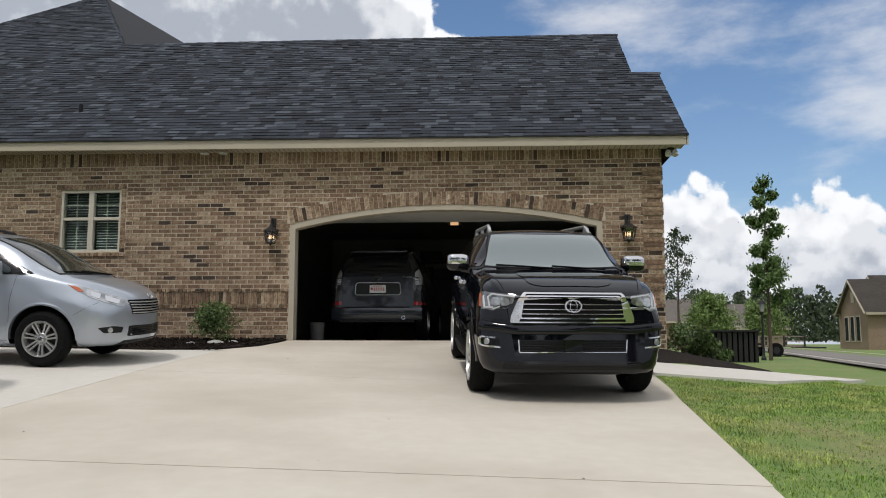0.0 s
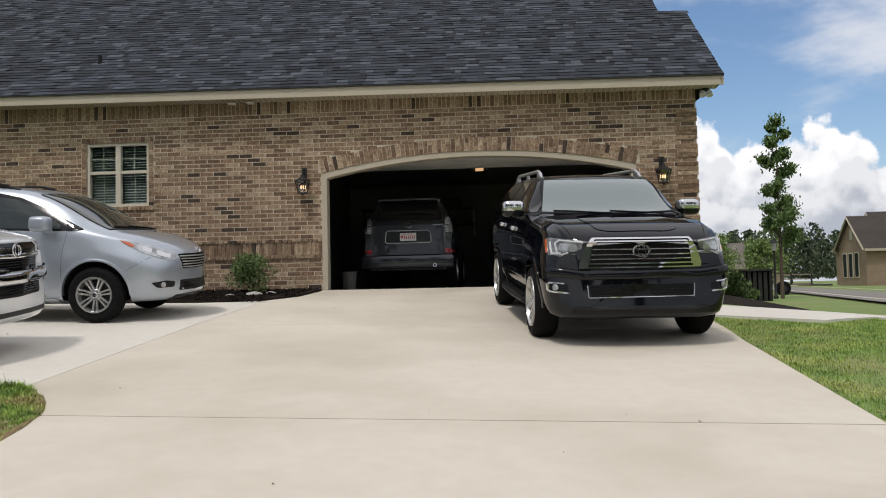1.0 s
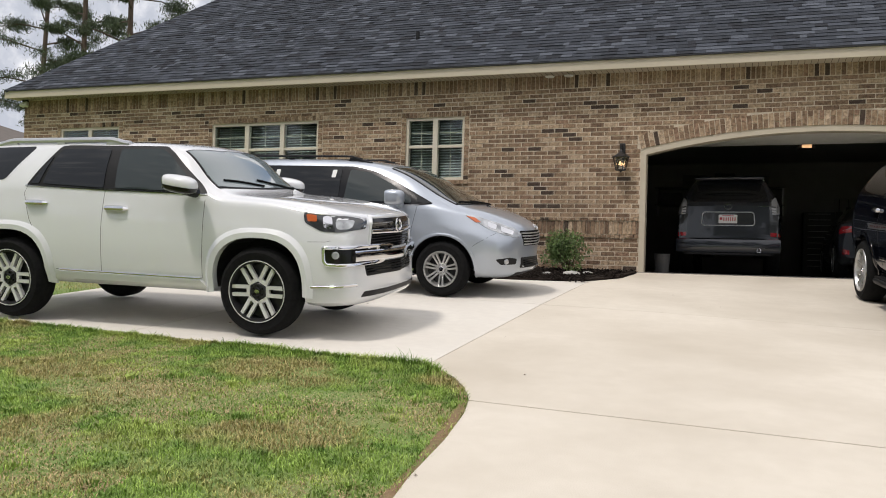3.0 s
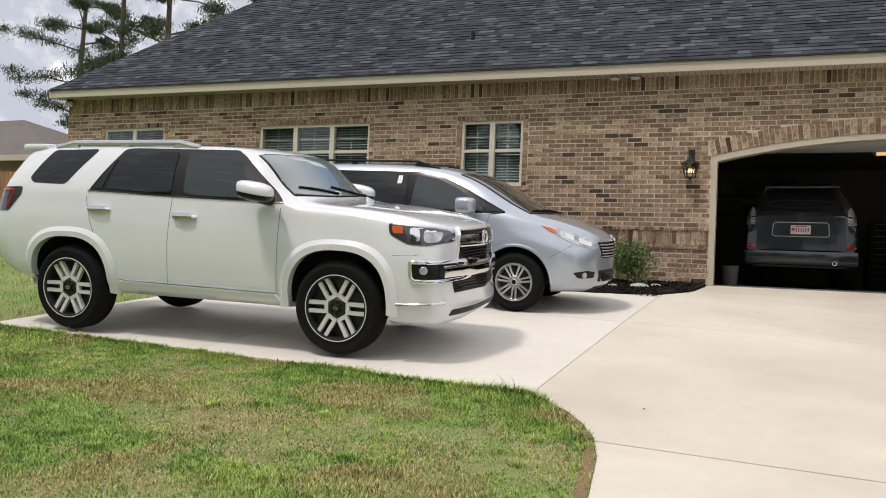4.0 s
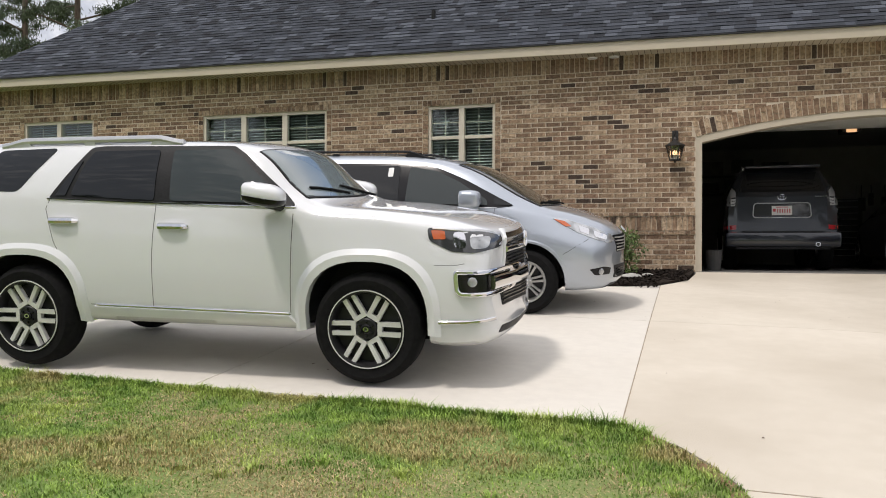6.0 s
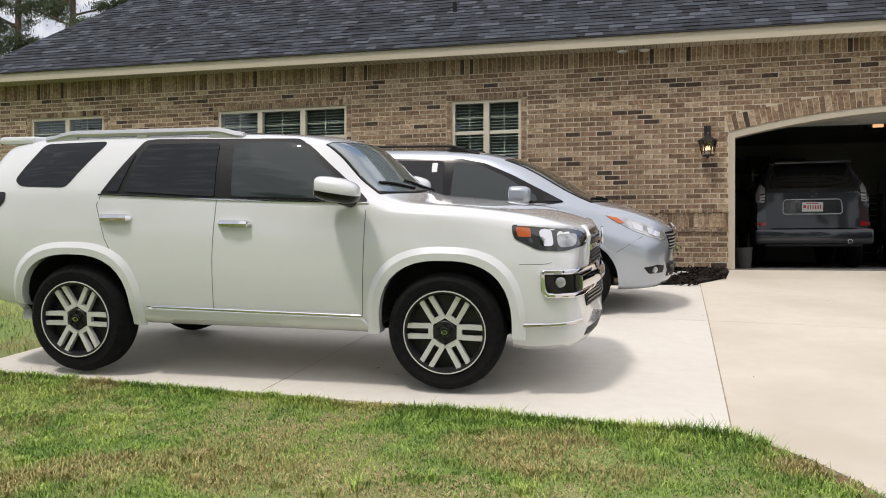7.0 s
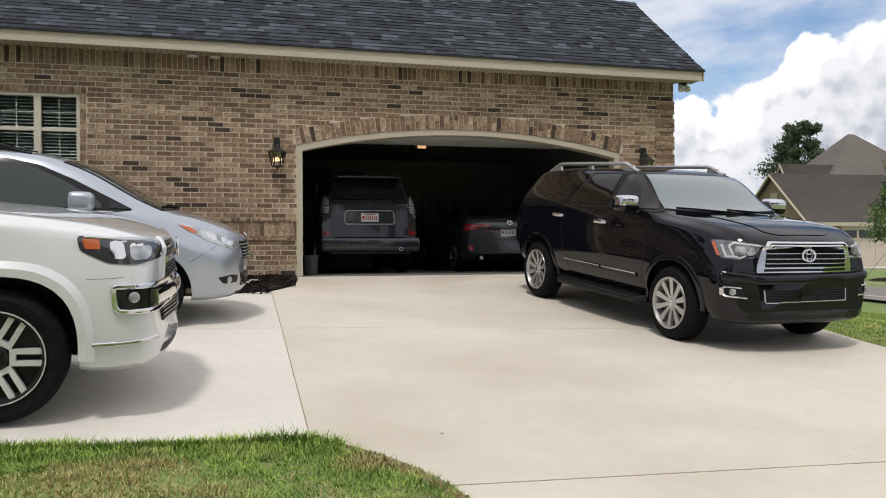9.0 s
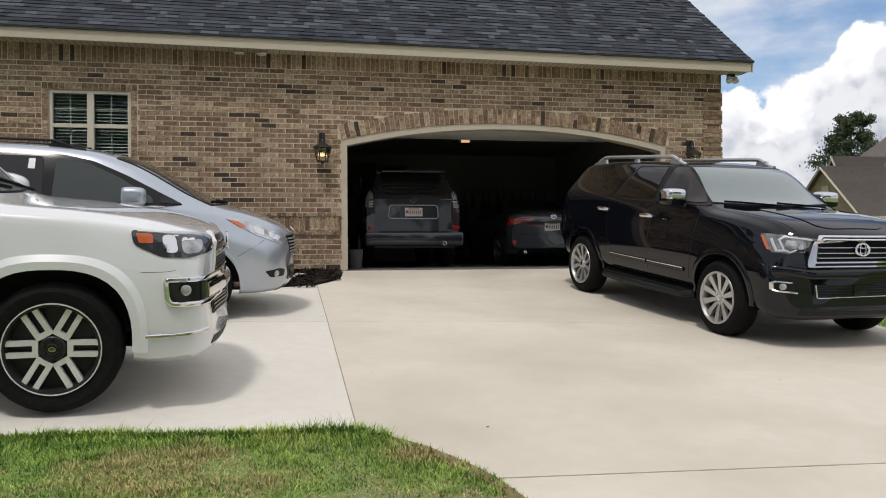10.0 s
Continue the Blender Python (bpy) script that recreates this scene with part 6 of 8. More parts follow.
# ---- dark saloon inside the garage ----
def dark_saloon():
    spec = dict(wb=2.8, arch=0.385, hub=0.335,
                low=[(-3.72, 0.34), (-3.4, 0.24), (-3.2, 0.20), (-2.3, 0.17), (-0.5, 0.17), (0.6, 0.18), (0.85, 0.3)],
                top=[(-3.72, 0.86), (-3.70, 0.98), (-3.62, 1.04), (-3.2, 1.08), (-2.95, 1.10), (-2.25, 1.36), (-1.5, 1.43), (-0.95, 1.38), (0.0, 1.0), (0.6, 0.88), (0.85, 0.70)],
                sh=[(-3.72, 0.83), (-3.55, 0.97), (-2.9, 1.0), (-1.5, 0.95), (-0.2, 0.92), (0.6, 0.80), (0.85, 0.62)],
                wm=[(-3.72, 0.80), (-3.5, 0.88), (-3.0, 0.905), (0.3, 0.90), (0.7, 0.8), (0.85, 0.62)],
                ws=[(-3.72, 0.76), (-3.5, 0.84), (-2.5, 0.86), (0.2, 0.84), (0.85, 0.55)],
                wt=[(-3.72, 0.70), (-3.4, 0.74), (-2.9, 0.72), (-2.2, 0.58), (-1, 0.58), (-0.1, 0.74), (0.6, 0.66), (0.85, 0.45)],
                wl=[(-3.72, 0.78), (-3.2, 0.84), (0.3, 0.84), (0.85, 0.5)],
                bow=[(-3.72, -0.14), (-3.4, -0.06), (-2.2, 0.0), (-0.9, 0.05), (0.0, 0.10), (0.85, 0.25)])
    c = Car("saloon_car", "dark grey saloon parked nose in inside the garage", spec, M["dark_paint"])
    gls, chr_ = M["glass"], M["chrome"]
    for s in (-1, 1):
        lamp = c.panel("tail_lamp", rounded([(s * 0.36, 0.90), (s * 0.42, 0.935), (s * 0.82, 0.93), (s * 0.86, 0.80), (s * 0.64, 0.83)], 0.015), "rear", M["red_lens"], off=0.010, step=0.05, label="sharp edged red tail lamp")
        c.strip("light_guide", [(s * 0.42, 0.905), (s * 0.66, 0.905), (s * 0.80, 0.86)], "rear", 0.014, M["clear_lens"], lamp, 0.014)
        c.panel("side_lamp", rounded([(-3.62, 0.80), (-3.60, 0.90), (-3.42, 0.88), (-3.48, 0.82)], 0.012), "side", M["red_lens"], lamp, 0.008, s=s)
        c.panel("reflector", rounded([(s * 0.70, 0.42), (s * 0.70, 0.50), (s * 0.80, 0.52), (s * 0.80, 0.43)], 0.01), "rear", M["red_lens"], off=0.008, step=0.05)
        bm = bmesh.new()
        lathe(bm, [(0.05, 0.0), (0.05, 0.12), (0.042, 0.12), (0.042, 0.02), (0.001, 0.02)], 18, Matrix.Translation((-3.60, s * 0.58, 0.27)) @ Matrix.Rotation(-math.pi / 2, 4, "Y"))
        part("exhaust_pipe", bm, chr_, c.top, smooth=True)
    c.panel("boot_seam", rounded([(-0.66, 0.62), (-0.66, 0.63), (0.66, 0.63), (0.66, 0.62)], 0.002), "rear", M["black_plastic"], off=0.002)
    number_plate(c, 0.0, 0.765, "rear", colour="plate_dark")
    badge(c, 0.0, 0.955, "rear", 0.06)
    c.panel("rear_window", rounded([(-2.92, -0.55), (-2.32, -0.48), (-2.32, 0.48), (-2.92, 0.55)], 0.05), "top", gls)
    both(c, "window", rounded([(-2.7, 1.06), (-2.2, 1.28), (-1.4, 1.36), (-0.95, 1.30), (-0.35, 0.99)], 0.03), gls)
    c.panel("diffuser", rounded([(-0.66, 0.22), (-0.60, 0.36), (0.60, 0.36), (0.66, 0.22)], 0.02), "rear", M["black_plastic"], off=0.006)
    c.liners()
    c.wheels(wheel_maker(0.335, 0.235, 0.225, 5, 0.02, 0.07, M["silver_alloy"], M["dark_alloy"], 0.03, 0.02, 1.3, 5, 0.03), 0.78)
    windscreen(c, -0.05, -0.92, 0.70, 0.55)
    c.place(4.20, 5.30, 90, flat=True)
    return c


white_suv()
silver_van()
black_suv()
grey_suv()
dark_saloon()

# ---- house details ----
COURSE, LENGTH, JOINT = 0.081, 0.254, 0.0145


class Pile:
    """Collects box-shaped pieces for one joined mesh."""

    def __init__(self):
        self.v, self.f = [], []

    def box(self, x0, x1, y0, y1, z0, z1):
        n = len(self.v)
        self.v += [(x0, y0, z0), (x1, y0, z0), (x1, y1, z0), (x0, y1, z0), (x0, y0, z1), (x1, y0, z1), (x1, y1, z1), (x0, y1, z1)]
        self.f += [(n, n + 1, n + 5, n + 4), (n + 1, n + 2, n + 6, n + 5), (n + 3, n, n + 4, n + 7), (n + 4, n + 5, n + 6, n + 7), (n + 1, n, n + 3, n + 2)]

    def quad_box(self, pts, y0, y1):
        n = len(self.v)
        self.v += [(x, y0, z) for x, z in pts] + [(x, y1, z) for x, z in pts]
        self.f += [(n, n + 1, n + 2, n + 3)] + [(n + (i + 1) % 4, n + i, n + 4 + i, n + 4 + (i + 1) % 4) for i in range(4)]


rng = random.Random(7)
pile = Pile()
single = []
ARCH_T = 0.25
half_open, rise = (OPEN_R - OPEN_L) / 2, CROWN - SPRING
ARCH_R = (half_open ** 2 + rise ** 2) / (2 * rise)
ARCH_C = ((OPEN_L + OPEN_R) / 2, CROWN - ARCH_R)
HEAD, SILL = 0.11, 0.08


def gaps_at(z):
    """Stretches of x at height z that hold no running brick."""
    out = []
    if z < SPRING + 0.0:
        out.append((OPEN_L, OPEN_R))
    if SPRING - 0.02 <= z < ARCH_C[1] + ARCH_R + ARCH_T:
        d = math.sqrt(max(0.0, (ARCH_R + ARCH_T) ** 2 - (z - ARCH_C[1]) ** 2))
        lim = half_open + ARCH_T * half_open / ARCH_R
        d = min(d, lim)
        out.append((ARCH_C[0] - d, ARCH_C[0] + d))
    for a, b, z0, z1, _ in WINDOWS:
        if z0 - SILL < z < z1 + HEAD:
            grow = 0.10
            out.append((a - grow, b + grow))
    return out


def lay(z0, z1, length, proud, shift=0.0, runs=None):
    """One course of bricks between z0 and z1."""
    zm = (z0 + z1) / 2
    free = [(WALL_L, WALL_R)] if runs is None else runs
    for a, b in gaps_at(zm):
        free = [p for s, e in free for p in ((s, min(e, a)), (max(s, b), e)) if p[1] - p[0] > 0.03]
    for s, e in free:
        x = WALL_L + shift + length * math.floor((s - WALL_L - shift) / length)
        while x < e:
            x0, x1 = max(x, s), min(x + length, e)
            if x1 - x0 > 0.03:
                y = -proud + rng.uniform(-0.0025, 0.0025)
                xa, xb, za, zb = x0 + JOINT / 2 + rng.uniform(-0.003, 0.003), x1 - JOINT / 2 + rng.uniform(-0.003, 0.003), z0 + JOINT / 2 + rng.uniform(-0.0025, 0.0025), z1 - JOINT / 2 + rng.uniform(-0.0025, 0.0025)
                if length == LENGTH and x1 - x0 > length - 1e-6 and -3.1 < x0 and x1 < 0 and 0.9 < zm < 2.6 and len(single) < 295:
                    single.append(((xa + xb) / 2, y, zm))
                else:
                    pile.box(xa, xb, y, 0.05, za, zb)
            x += length


z, row = -0.294, 0
while z < 0.59:
    lay(z, z + COURSE, LENGTH, 0.0, (row % 2) * LENGTH / 2 + rng.uniform(-0.012, 0.012))
    z, row = z + COURSE, row + 1
BAND0 = z
lay(BAND0, BAND0 + 0.062, 0.081, 0.030)
lay(BAND0 + 0.062, BAND0 + 0.302, 0.081, 0.012, 0.04)
lay(BAND0 + 0.302, BAND0 + 0.364, 0.081, 0.030)
z = BAND0 + 0.364
while z < 3.305:
    lay(z, z + COURSE, LENGTH, 0.0, (row % 2) * LENGTH / 2 + rng.uniform(-0.012, 0.012))
    z, row = z + COURSE, row + 1
lay(z, 3.64, 0.081, 0.006)
for a, b, z0, z1, _ in WINDOWS:
    n = int((b - a + 0.2) / 0.081)
    for i in range(n):
        xa, xb = a - 0.1 + (b - a + 0.2) * i / n, a - 0.1 + (b - a + 0.2) * (i + 1) / n
        pile.box(xa + 0.005, xb - 0.005, -0.004 + rng.uniform(-0.002, 0.002), 0.05, z1 + 0.006, z1 + HEAD - 0.005)
        pile.box(xa + 0.005, xb - 0.005, -0.030 + rng.uniform(-0.002, 0.002), 0.05, z0 - SILL + 0.004, z0 - 0.006)
    zz = z0
    while zz < z1 - 0.01:
        zt = min(zz + 0.081, z1)
        for xa, xb in ((a - 0.1, a), (b, b + 0.1)):
            pile.box(xa + 0.006, xb - 0.005, -0.006 + rng.uniform(-0.002, 0.002), 0.05, zz + 0.005, zt - 0.005)
        zz += 0.081
# arch stones: whole soldiers alternate with split ones
a_max = math.asin(half_open / ARCH_R)
n_v = int(2 * a_max * (ARCH_R + ARCH_T / 2) / 0.084)
for i in range(n_v):
    a0, a1 = -a_max + 2 * a_max * i / n_v, -a_max + 2 * a_max * (i + 1) / n_v
    g = JOINT / 2 / ARCH_R
    splits = [(0.004, ARCH_T - 0.004)] if i % 2 else [(0.004, 0.095), (0.105, ARCH_T - 0.004)] if i % 4 else [(0.004, 0.145), (0.155, ARCH_T - 0.004)]
    for r0, r1 in splits:
        pts = [(ARCH_C[0] + (ARCH_R + r) * math.sin(a), ARCH_C[1] + (ARCH_R + r) * math.cos(a)) for r, a in ((r0, a0 + g), (r0, a1 - g), (r1, a1 - g), (r1, a0 + g))]
        pile.quad_box(pts, -0.010 + rng.uniform(-0.003, 0.003), 0.05)
# proud quoins on the corner
for k in range(8):
    z0 = BAND0 + 0.364 + COURSE * (4 * k)
    if z0 + 3 * COURSE < 3.3 and k % 1 == 0:
        for j in range(3):
            pile.box(WALL_R - 0.36, WALL_R + 0.012, -0.014, 0.02, z0 + j * COURSE + 0.005, z0 + (j + 1) * COURSE - 0.005)
# end wall of the house
z, row = -0.294, 0
while z < 3.4:
    y = 0.02 - (row % 2) * LENGTH / 2
    while y < 6.0:
        pile.box(WALL_R - 0.05, WALL_R + rng.uniform(-0.002, 0.002), max(y, 0.012) + 0.005, y + LENGTH - 0.005, z + 0.005, z + COURSE - 0.005)
        y += LENGTH
    z, row = z + COURSE, row + 1
tagged(raw("brickwork", pile.v, pile.f, M["brick_island"], wall_front), "mixed tan and brown bricks", kind="stuff")
unit = Pile()
unit.box(-LENGTH / 2 + JOINT / 2, LENGTH / 2 - JOINT / 2, 0.0, 0.05, -COURSE / 2 + JOINT / 2, COURSE / 2 - JOINT / 2)
brick_mesh = bpy.data.meshes.new("brick")
brick_mesh.from_pydata(unit.v, [], unit.f)
brick_mesh.materials.append(M["brick_object"])
for x, y, z in single:
    ob = new("brick", brick_mesh)
    ob.parent, ob.location = wall_front, (x, y, z)

# ---- shingles ----
EXPO = 0.145
slope = math.atan(PITCH)
rp = Pile()
shingle_spots = []


def roof_span(y):
    left = LX + (PEAK[0] - LX) * (y - EAVE_Y) / (PEAK[1] - EAVE_Y)
    if y < LOW_RIDGE_Y:
        right = RX
    elif y < RIDGE_Y:
        right = RX2
    else:
        right = -5.9 + (PEAK[0] + 5.9) * (y - RIDGE_Y) / (PEAK[1] - RIDGE_Y)
    return left, right


def shingle_box(p, x0, x1, s0, s1, thick):
    """A tab between slope lengths s0 and s1, thick at its lower edge."""
    n = len(p.v)
    c, s = math.cos(slope), math.sin(slope)
    for x in (x0, x1):
        for d, h in ((s0, -0.004), (s0, thick), (s1, 0.003), (s1, -0.012)):
            p.v.append((x, EAVE_Y - 0.02 + d * c - h * s, EAVE_Z - 0.012 + d * s + h * c))
    p.f += [(n, n + 1, n + 5, n + 4), (n + 1, n + 2, n + 6, n + 5), (n + 3, n + 2, n + 1, n), (n + 4, n + 5, n + 6, n + 7)]


d, row = 0.0, 0
while EAVE_Y + d * math.cos(slope) < PEAK[1] - 0.3:
    ym = EAVE_Y + (d + EXPO / 2) * math.cos(slope)
    left, right = roof_span(ym)
    x = left + rng.uniform(-0.2, 0.0)
    while x < right:
        w = rng.choice((0.11, 0.14, 0.17, 0.20, 0.24, 0.28, 0.33, 0.33))
        x0, x1 = max(x, left), min(x + w, right)
        if x1 - x0 > 0.02:
            shared = w == 0.33 and x1 - x0 > 0.329 and row < 14 and len(shingle_spots) < 290
            if shared:
                shingle_spots.append((x0, d))
            else:
                shingle_box(rp, x0 + 0.001, x1 - 0.001, d, d + EXPO + 0.03, rng.choice((0.011, 0.015, 0.021)))
        x += w
    d, row = d + EXPO, row + 1
tagged(raw("shingles", rp.v, rp.f, M["shingle_island"], roof), "charcoal laminated shingles", kind="stuff")
unit = Pile()
shingle_box(unit, 0.001, 0.329, 0.0, EXPO + 0.03, 0.016)
sh_mesh = bpy.data.meshes.new("shingle")
sh_mesh.from_pydata(unit.v, [], unit.f)
sh_mesh.materials.append(M["shingle_object"])
for x, d in shingle_spots:
    ob = new("shingle", sh_mesh)
    ob.parent, ob.location = roof, (x, d * math.cos(slope), d * math.sin(slope))
for (xa, ya), (xb, yb) in (((-5.9, RIDGE_Y), (RX2, RIDGE_Y)), ((RX2, LOW_RIDGE_Y), (RX, LOW_RIDGE_Y)), ((LX, EAVE_Y), PEAK), ((-5.9, RIDGE_Y), PEAK)):
    n = max(1, int(math.hypot(xb - xa, yb - ya) / 0.28))
    bm = bmesh.new()
    for i in range(n):
        t0, t1 = i / n, (i + 1.15) / n
        p = [Vector((xa + (xb - xa) * t, ya + (yb - ya) * t, rz(ya + (yb - ya) * t))) for t in (t0, t1)]
        side = (p[1] - p[0]).cross(Vector((0, 0, 1))).normalized() * 0.13
        vs = [bm.verts.new(p[0] + side + Vector((0, 0, -0.07))), bm.verts.new(p[0] + Vector((0, 0, 0.022))), bm.verts.new(p[0] - side + Vector((0, 0, -0.07))),
              bm.verts.new(p[1] + side + Vector((0, 0, -0.085))), bm.verts.new(p[1] + Vector((0, 0, 0.010))), bm.verts.new(p[1] - side + Vector((0, 0, -0.085)))]
        bm.faces.new((vs[0], vs[1], vs[4], vs[3]))
        bm.faces.new((vs[1], vs[2], vs[5], vs[4]))
    cap = part("ridge_cap", bm, M["shingle_island"], roof)
    tagged(cap, kind="stuff")
rake = bmesh.new()
for xa, y0, y1 in ((RX - 0.03, EAVE_Y, LOW_RIDGE_Y), (RX2 - 0.03, LOW_RIDGE_Y, RIDGE_Y)):
    vs = [rake.verts.new((x, y, rz(y) + h)) for x in (xa, xa + 0.03) for y, h in ((y0, -0.20), (y0, -0.035), (y1, -0.035), (y1, -0.20))]
    for f in ((0, 1, 2, 3), (7, 6, 5, 4), (0, 3, 7, 4), (1, 5, 6, 2), (0, 4, 5, 1), (3, 2, 6, 7)):
        rake.faces.new([vs[k] for k in f])
tagged(link("trim_rake", rake, M["trim"], matrix=TILT), "tan rake board along the gable", "trim", kind="structure")
gable_bm = bmesh.new()
prism(gable_bm, [(0.3, 3.45), (0.3, rz(0.3) - 0.2), (LOW_RIDGE_Y, rz(LOW_RIDGE_Y) - 0.2), (4.5, rz(0.3) - 0.2), (4.5, 3.45)], 0.18, "x", WALL_R - 0.2)
tagged(link("wall_gable", gable_bm, M["mortar"]), "tan brick gable end above the garage", "wall", kind="structure")
drip = link("trim_drip_edge", boxed(LX, RX, EAVE_Y - 0.035, EAVE_Y - 0.002, 3.652, 3.672), M["roof_felt"])
drip.matrix_basis = TILT
tagged(drip, "dark metal drip edge under the shingles", "trim", kind="structure")

# ---- garage opening: trim and raised door ----
tr = bmesh.new()
T = 0.095
n = 40
inner, outer = [], []
for i in range(n + 1):
    a = -a_max + 2 * a_max * i / n
    outer.append((ARCH_C[0] + (ARCH_R - 0.002) * math.sin(a), ARCH_C[1] + (ARCH_R - 0.002) * math.cos(a)))
    k = (half_open - T) / half_open
    inner.append((ARCH_C[0] + (ARCH_R - T) * math.sin(a) * k * ARCH_R / (ARCH_R - T), ARCH_C[1] + (ARCH_R - T) * math.cos(a)))
path_o = [(OPEN_L + 0.002, 0.0)] + outer + [(OPEN_R - 0.002, 0.0)]
path_i = [(OPEN_L + T, 0.0)] + inner + [(OPEN_R - T, 0.0)]
rows = []
for (xo, zo), (xi, zi) in zip(path_o, path_i):
    rows.append([tr.verts.new(p) for p in ((xo, 0.006, zo), (xi, 0.006, zi), (xi, 0.24, zi), (xo, 0.24, zo))])
for a, b in zip(rows, rows[1:]):
    for k in range(4):
        tr.faces.new((a[k], a[(k + 1) % 4], b[(k + 1) % 4], b[k]))
bmesh.ops.recalc_face_normals(tr, faces=tr.faces)
tagged(link("trim_garage_door", tr, M["trim"]), "tan painted arched door casing", "trim", kind="structure")

gdoor = empty("garage_door", "pale sectional garage door raised overhead on tracks", "garage door", Matrix.Translation((0, 0, 0)))
for i in range(4):
    m = Matrix.Translation((0, 0.34 + i * 0.60, 2.60))
    bm = boxed(0.05, OPEN_R - 0.05, 0.0, 0.59, 0.0, 0.045, 0.004)
    bmesh.ops.transform(bm, matrix=m, verts=bm.verts)
    p = part("door_panel", bm, M["door_white"], gdoor)
    for j in range(6):
        bm = boxed(0.06, OPEN_R - 0.06, 0.02 + j * 0.1, 0.075 + j * 0.1, -0.022, -0.0005, 0.006)
        bmesh.ops.transform(bm, matrix=m, verts=bm.verts)
        part("rib", bm, M["door_white"], p)
part("bottom_seal", boxed(0.05, OPEN_R - 0.05, 0.30, 0.335, 2.57, 2.64), M["rubber"], gdoor)
for x in (0.02, OPEN_R - 0.05):
    part("track", boxed(x - 0.03, x + 0.03, 0.4, 3.4, 2.66, 2.70), M["steel"], gdoor)
    part("track", boxed(x - 0.03, x + 0.03, 0.30, 0.36, 0.1, 2.16), M["steel"], gdoor)
opener = empty("garage_opener", "garage door opener with warm lit lens", "opener")
part("housing", boxed(2.68, 3.02, 3.42, 3.85, 2.62, 2.78, 0.02), M["clutter"], opener)
part("lens", boxed(2.76, 2.94, 3.37, 3.418, 2.61, 2.69, 0.01), M["opener_light"], opener)
part("rail", boxed(2.83, 2.87, 0.6, 3.42, 2.70, 2.74), M["steel"], opener)

# ---- windows ----
def glass_material(title, tint):
    m = bpy.data.materials.new(title)
    m.use_nodes = True
    b = m.node_tree.nodes["Principled BSDF"]
    b.inputs["Base Color"].default_value = (*tint, 1)
    b.inputs["Transmission Weight"].default_value, b.inputs["Roughness"].default_value, b.inputs["IOR"].default_value = 1.0, 0.01, 1.5
    return m


M["clear_glass"] = glass_material("clear window glass", (0.75, 0.88, 0.86))
M["lantern_glass"] = glass_material("lantern glass", (0.97, 0.96, 0.94))
slat_mesh = None
for k, (a, b, z0, z1, units) in enumerate(WINDOWS):
    win = empty("window_%d" % (k + 1), "cream framed sash window with white blinds behind", "window", kind="structure")
    bm = bmesh.new()
    for x0, x1, za, zb in ((a + 0.002, a + 0.05, z0 + 0.002, z1 - 0.002), (b - 0.05, b - 0.002, z0 + 0.002, z1 - 0.002), (a + 0.05, b - 0.05, z1 - 0.052, z1 - 0.002), (a + 0.05, b - 0.05, z0 + 0.002, z0 + 0.052)):
        box(bm, x0, x1, 0.025, 0.12, za, zb, 0.003)
    part("window_frame", bm, M["window_frame"], win)
    uw = (b - a - 0.1 - 0.10 * (units - 1)) / units
    for u in range(units):
        xa = a + 0.05 + u * (uw + 0.10)
        xb = xa + uw
        if u:
            part("mullion", boxed(xa - 0.10, xa, 0.02, 0.12, z0 + 0.053, z1 - 0.053, 0.003), M["window_frame"], win)
        zm = z0 + (z1 - z0) * 0.54
        part("meeting_rail", boxed(xa, xb, 0.035, 0.10, zm - 0.028, zm + 0.028, 0.003), M["window_frame"], win)
        for za, zb, y in ((z0 + 0.053, zm - 0.028, 0.085), (zm + 0.028, z1 - 0.053, 0.060)):
            pane = part("pane", boxed(xa, xb, y, y + 0.004, za, zb), M["clear_glass"], win)
            pane.visible_shadow = False
            bm = bmesh.new()
            box(bm, (xa + xb) / 2 - 0.008, (xa + xb) / 2 + 0.008, y + 0.005, y + 0.012, za, zb)
            part("muntin", bm, M["window_frame"], win)
            if zb > zm + 0.05:
                part("muntin", boxed(xa, xb, y + 0.0055, y + 0.0125, (za + zb) / 2 - 0.008, (za + zb) / 2 + 0.008), M["window_frame"], win)
        blind = empty("window_blind", "white slatted blind behind the glass, half open", "blind", group="window blinds")
        if slat_mesh is None:
            bm = bmesh.new()
            box(bm, -0.5, 0.5, -0.024, 0.024, -0.0012, 0.0012, 0.0)
            bmesh.ops.rotate(bm, verts=bm.verts, matrix=Matrix.Rotation(radians(28), 3, "X"))
            slat_mesh = bpy.data.meshes.new("slat")
            bm.to_mesh(slat_mesh)
            bm.free()
            slat_mesh.materials.append(M["blind"])
        zz = z1 - 0.09
        while zz > z0 + 0.06:
            s = new("slat", slat_mesh)
            s.parent, s.location, s.scale = blind, ((xa + xb) / 2, 0.165, zz), (uw - 0.02, 1, 1)
            zz -= 0.052
# backing surfaces added to keep the rooms behind the blinds dark
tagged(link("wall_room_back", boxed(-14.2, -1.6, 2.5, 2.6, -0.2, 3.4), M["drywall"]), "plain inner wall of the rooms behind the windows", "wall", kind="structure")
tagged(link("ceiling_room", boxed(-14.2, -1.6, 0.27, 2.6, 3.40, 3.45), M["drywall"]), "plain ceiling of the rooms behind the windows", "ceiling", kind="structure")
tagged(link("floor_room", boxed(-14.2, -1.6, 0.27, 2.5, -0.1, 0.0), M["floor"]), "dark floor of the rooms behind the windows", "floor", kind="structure")

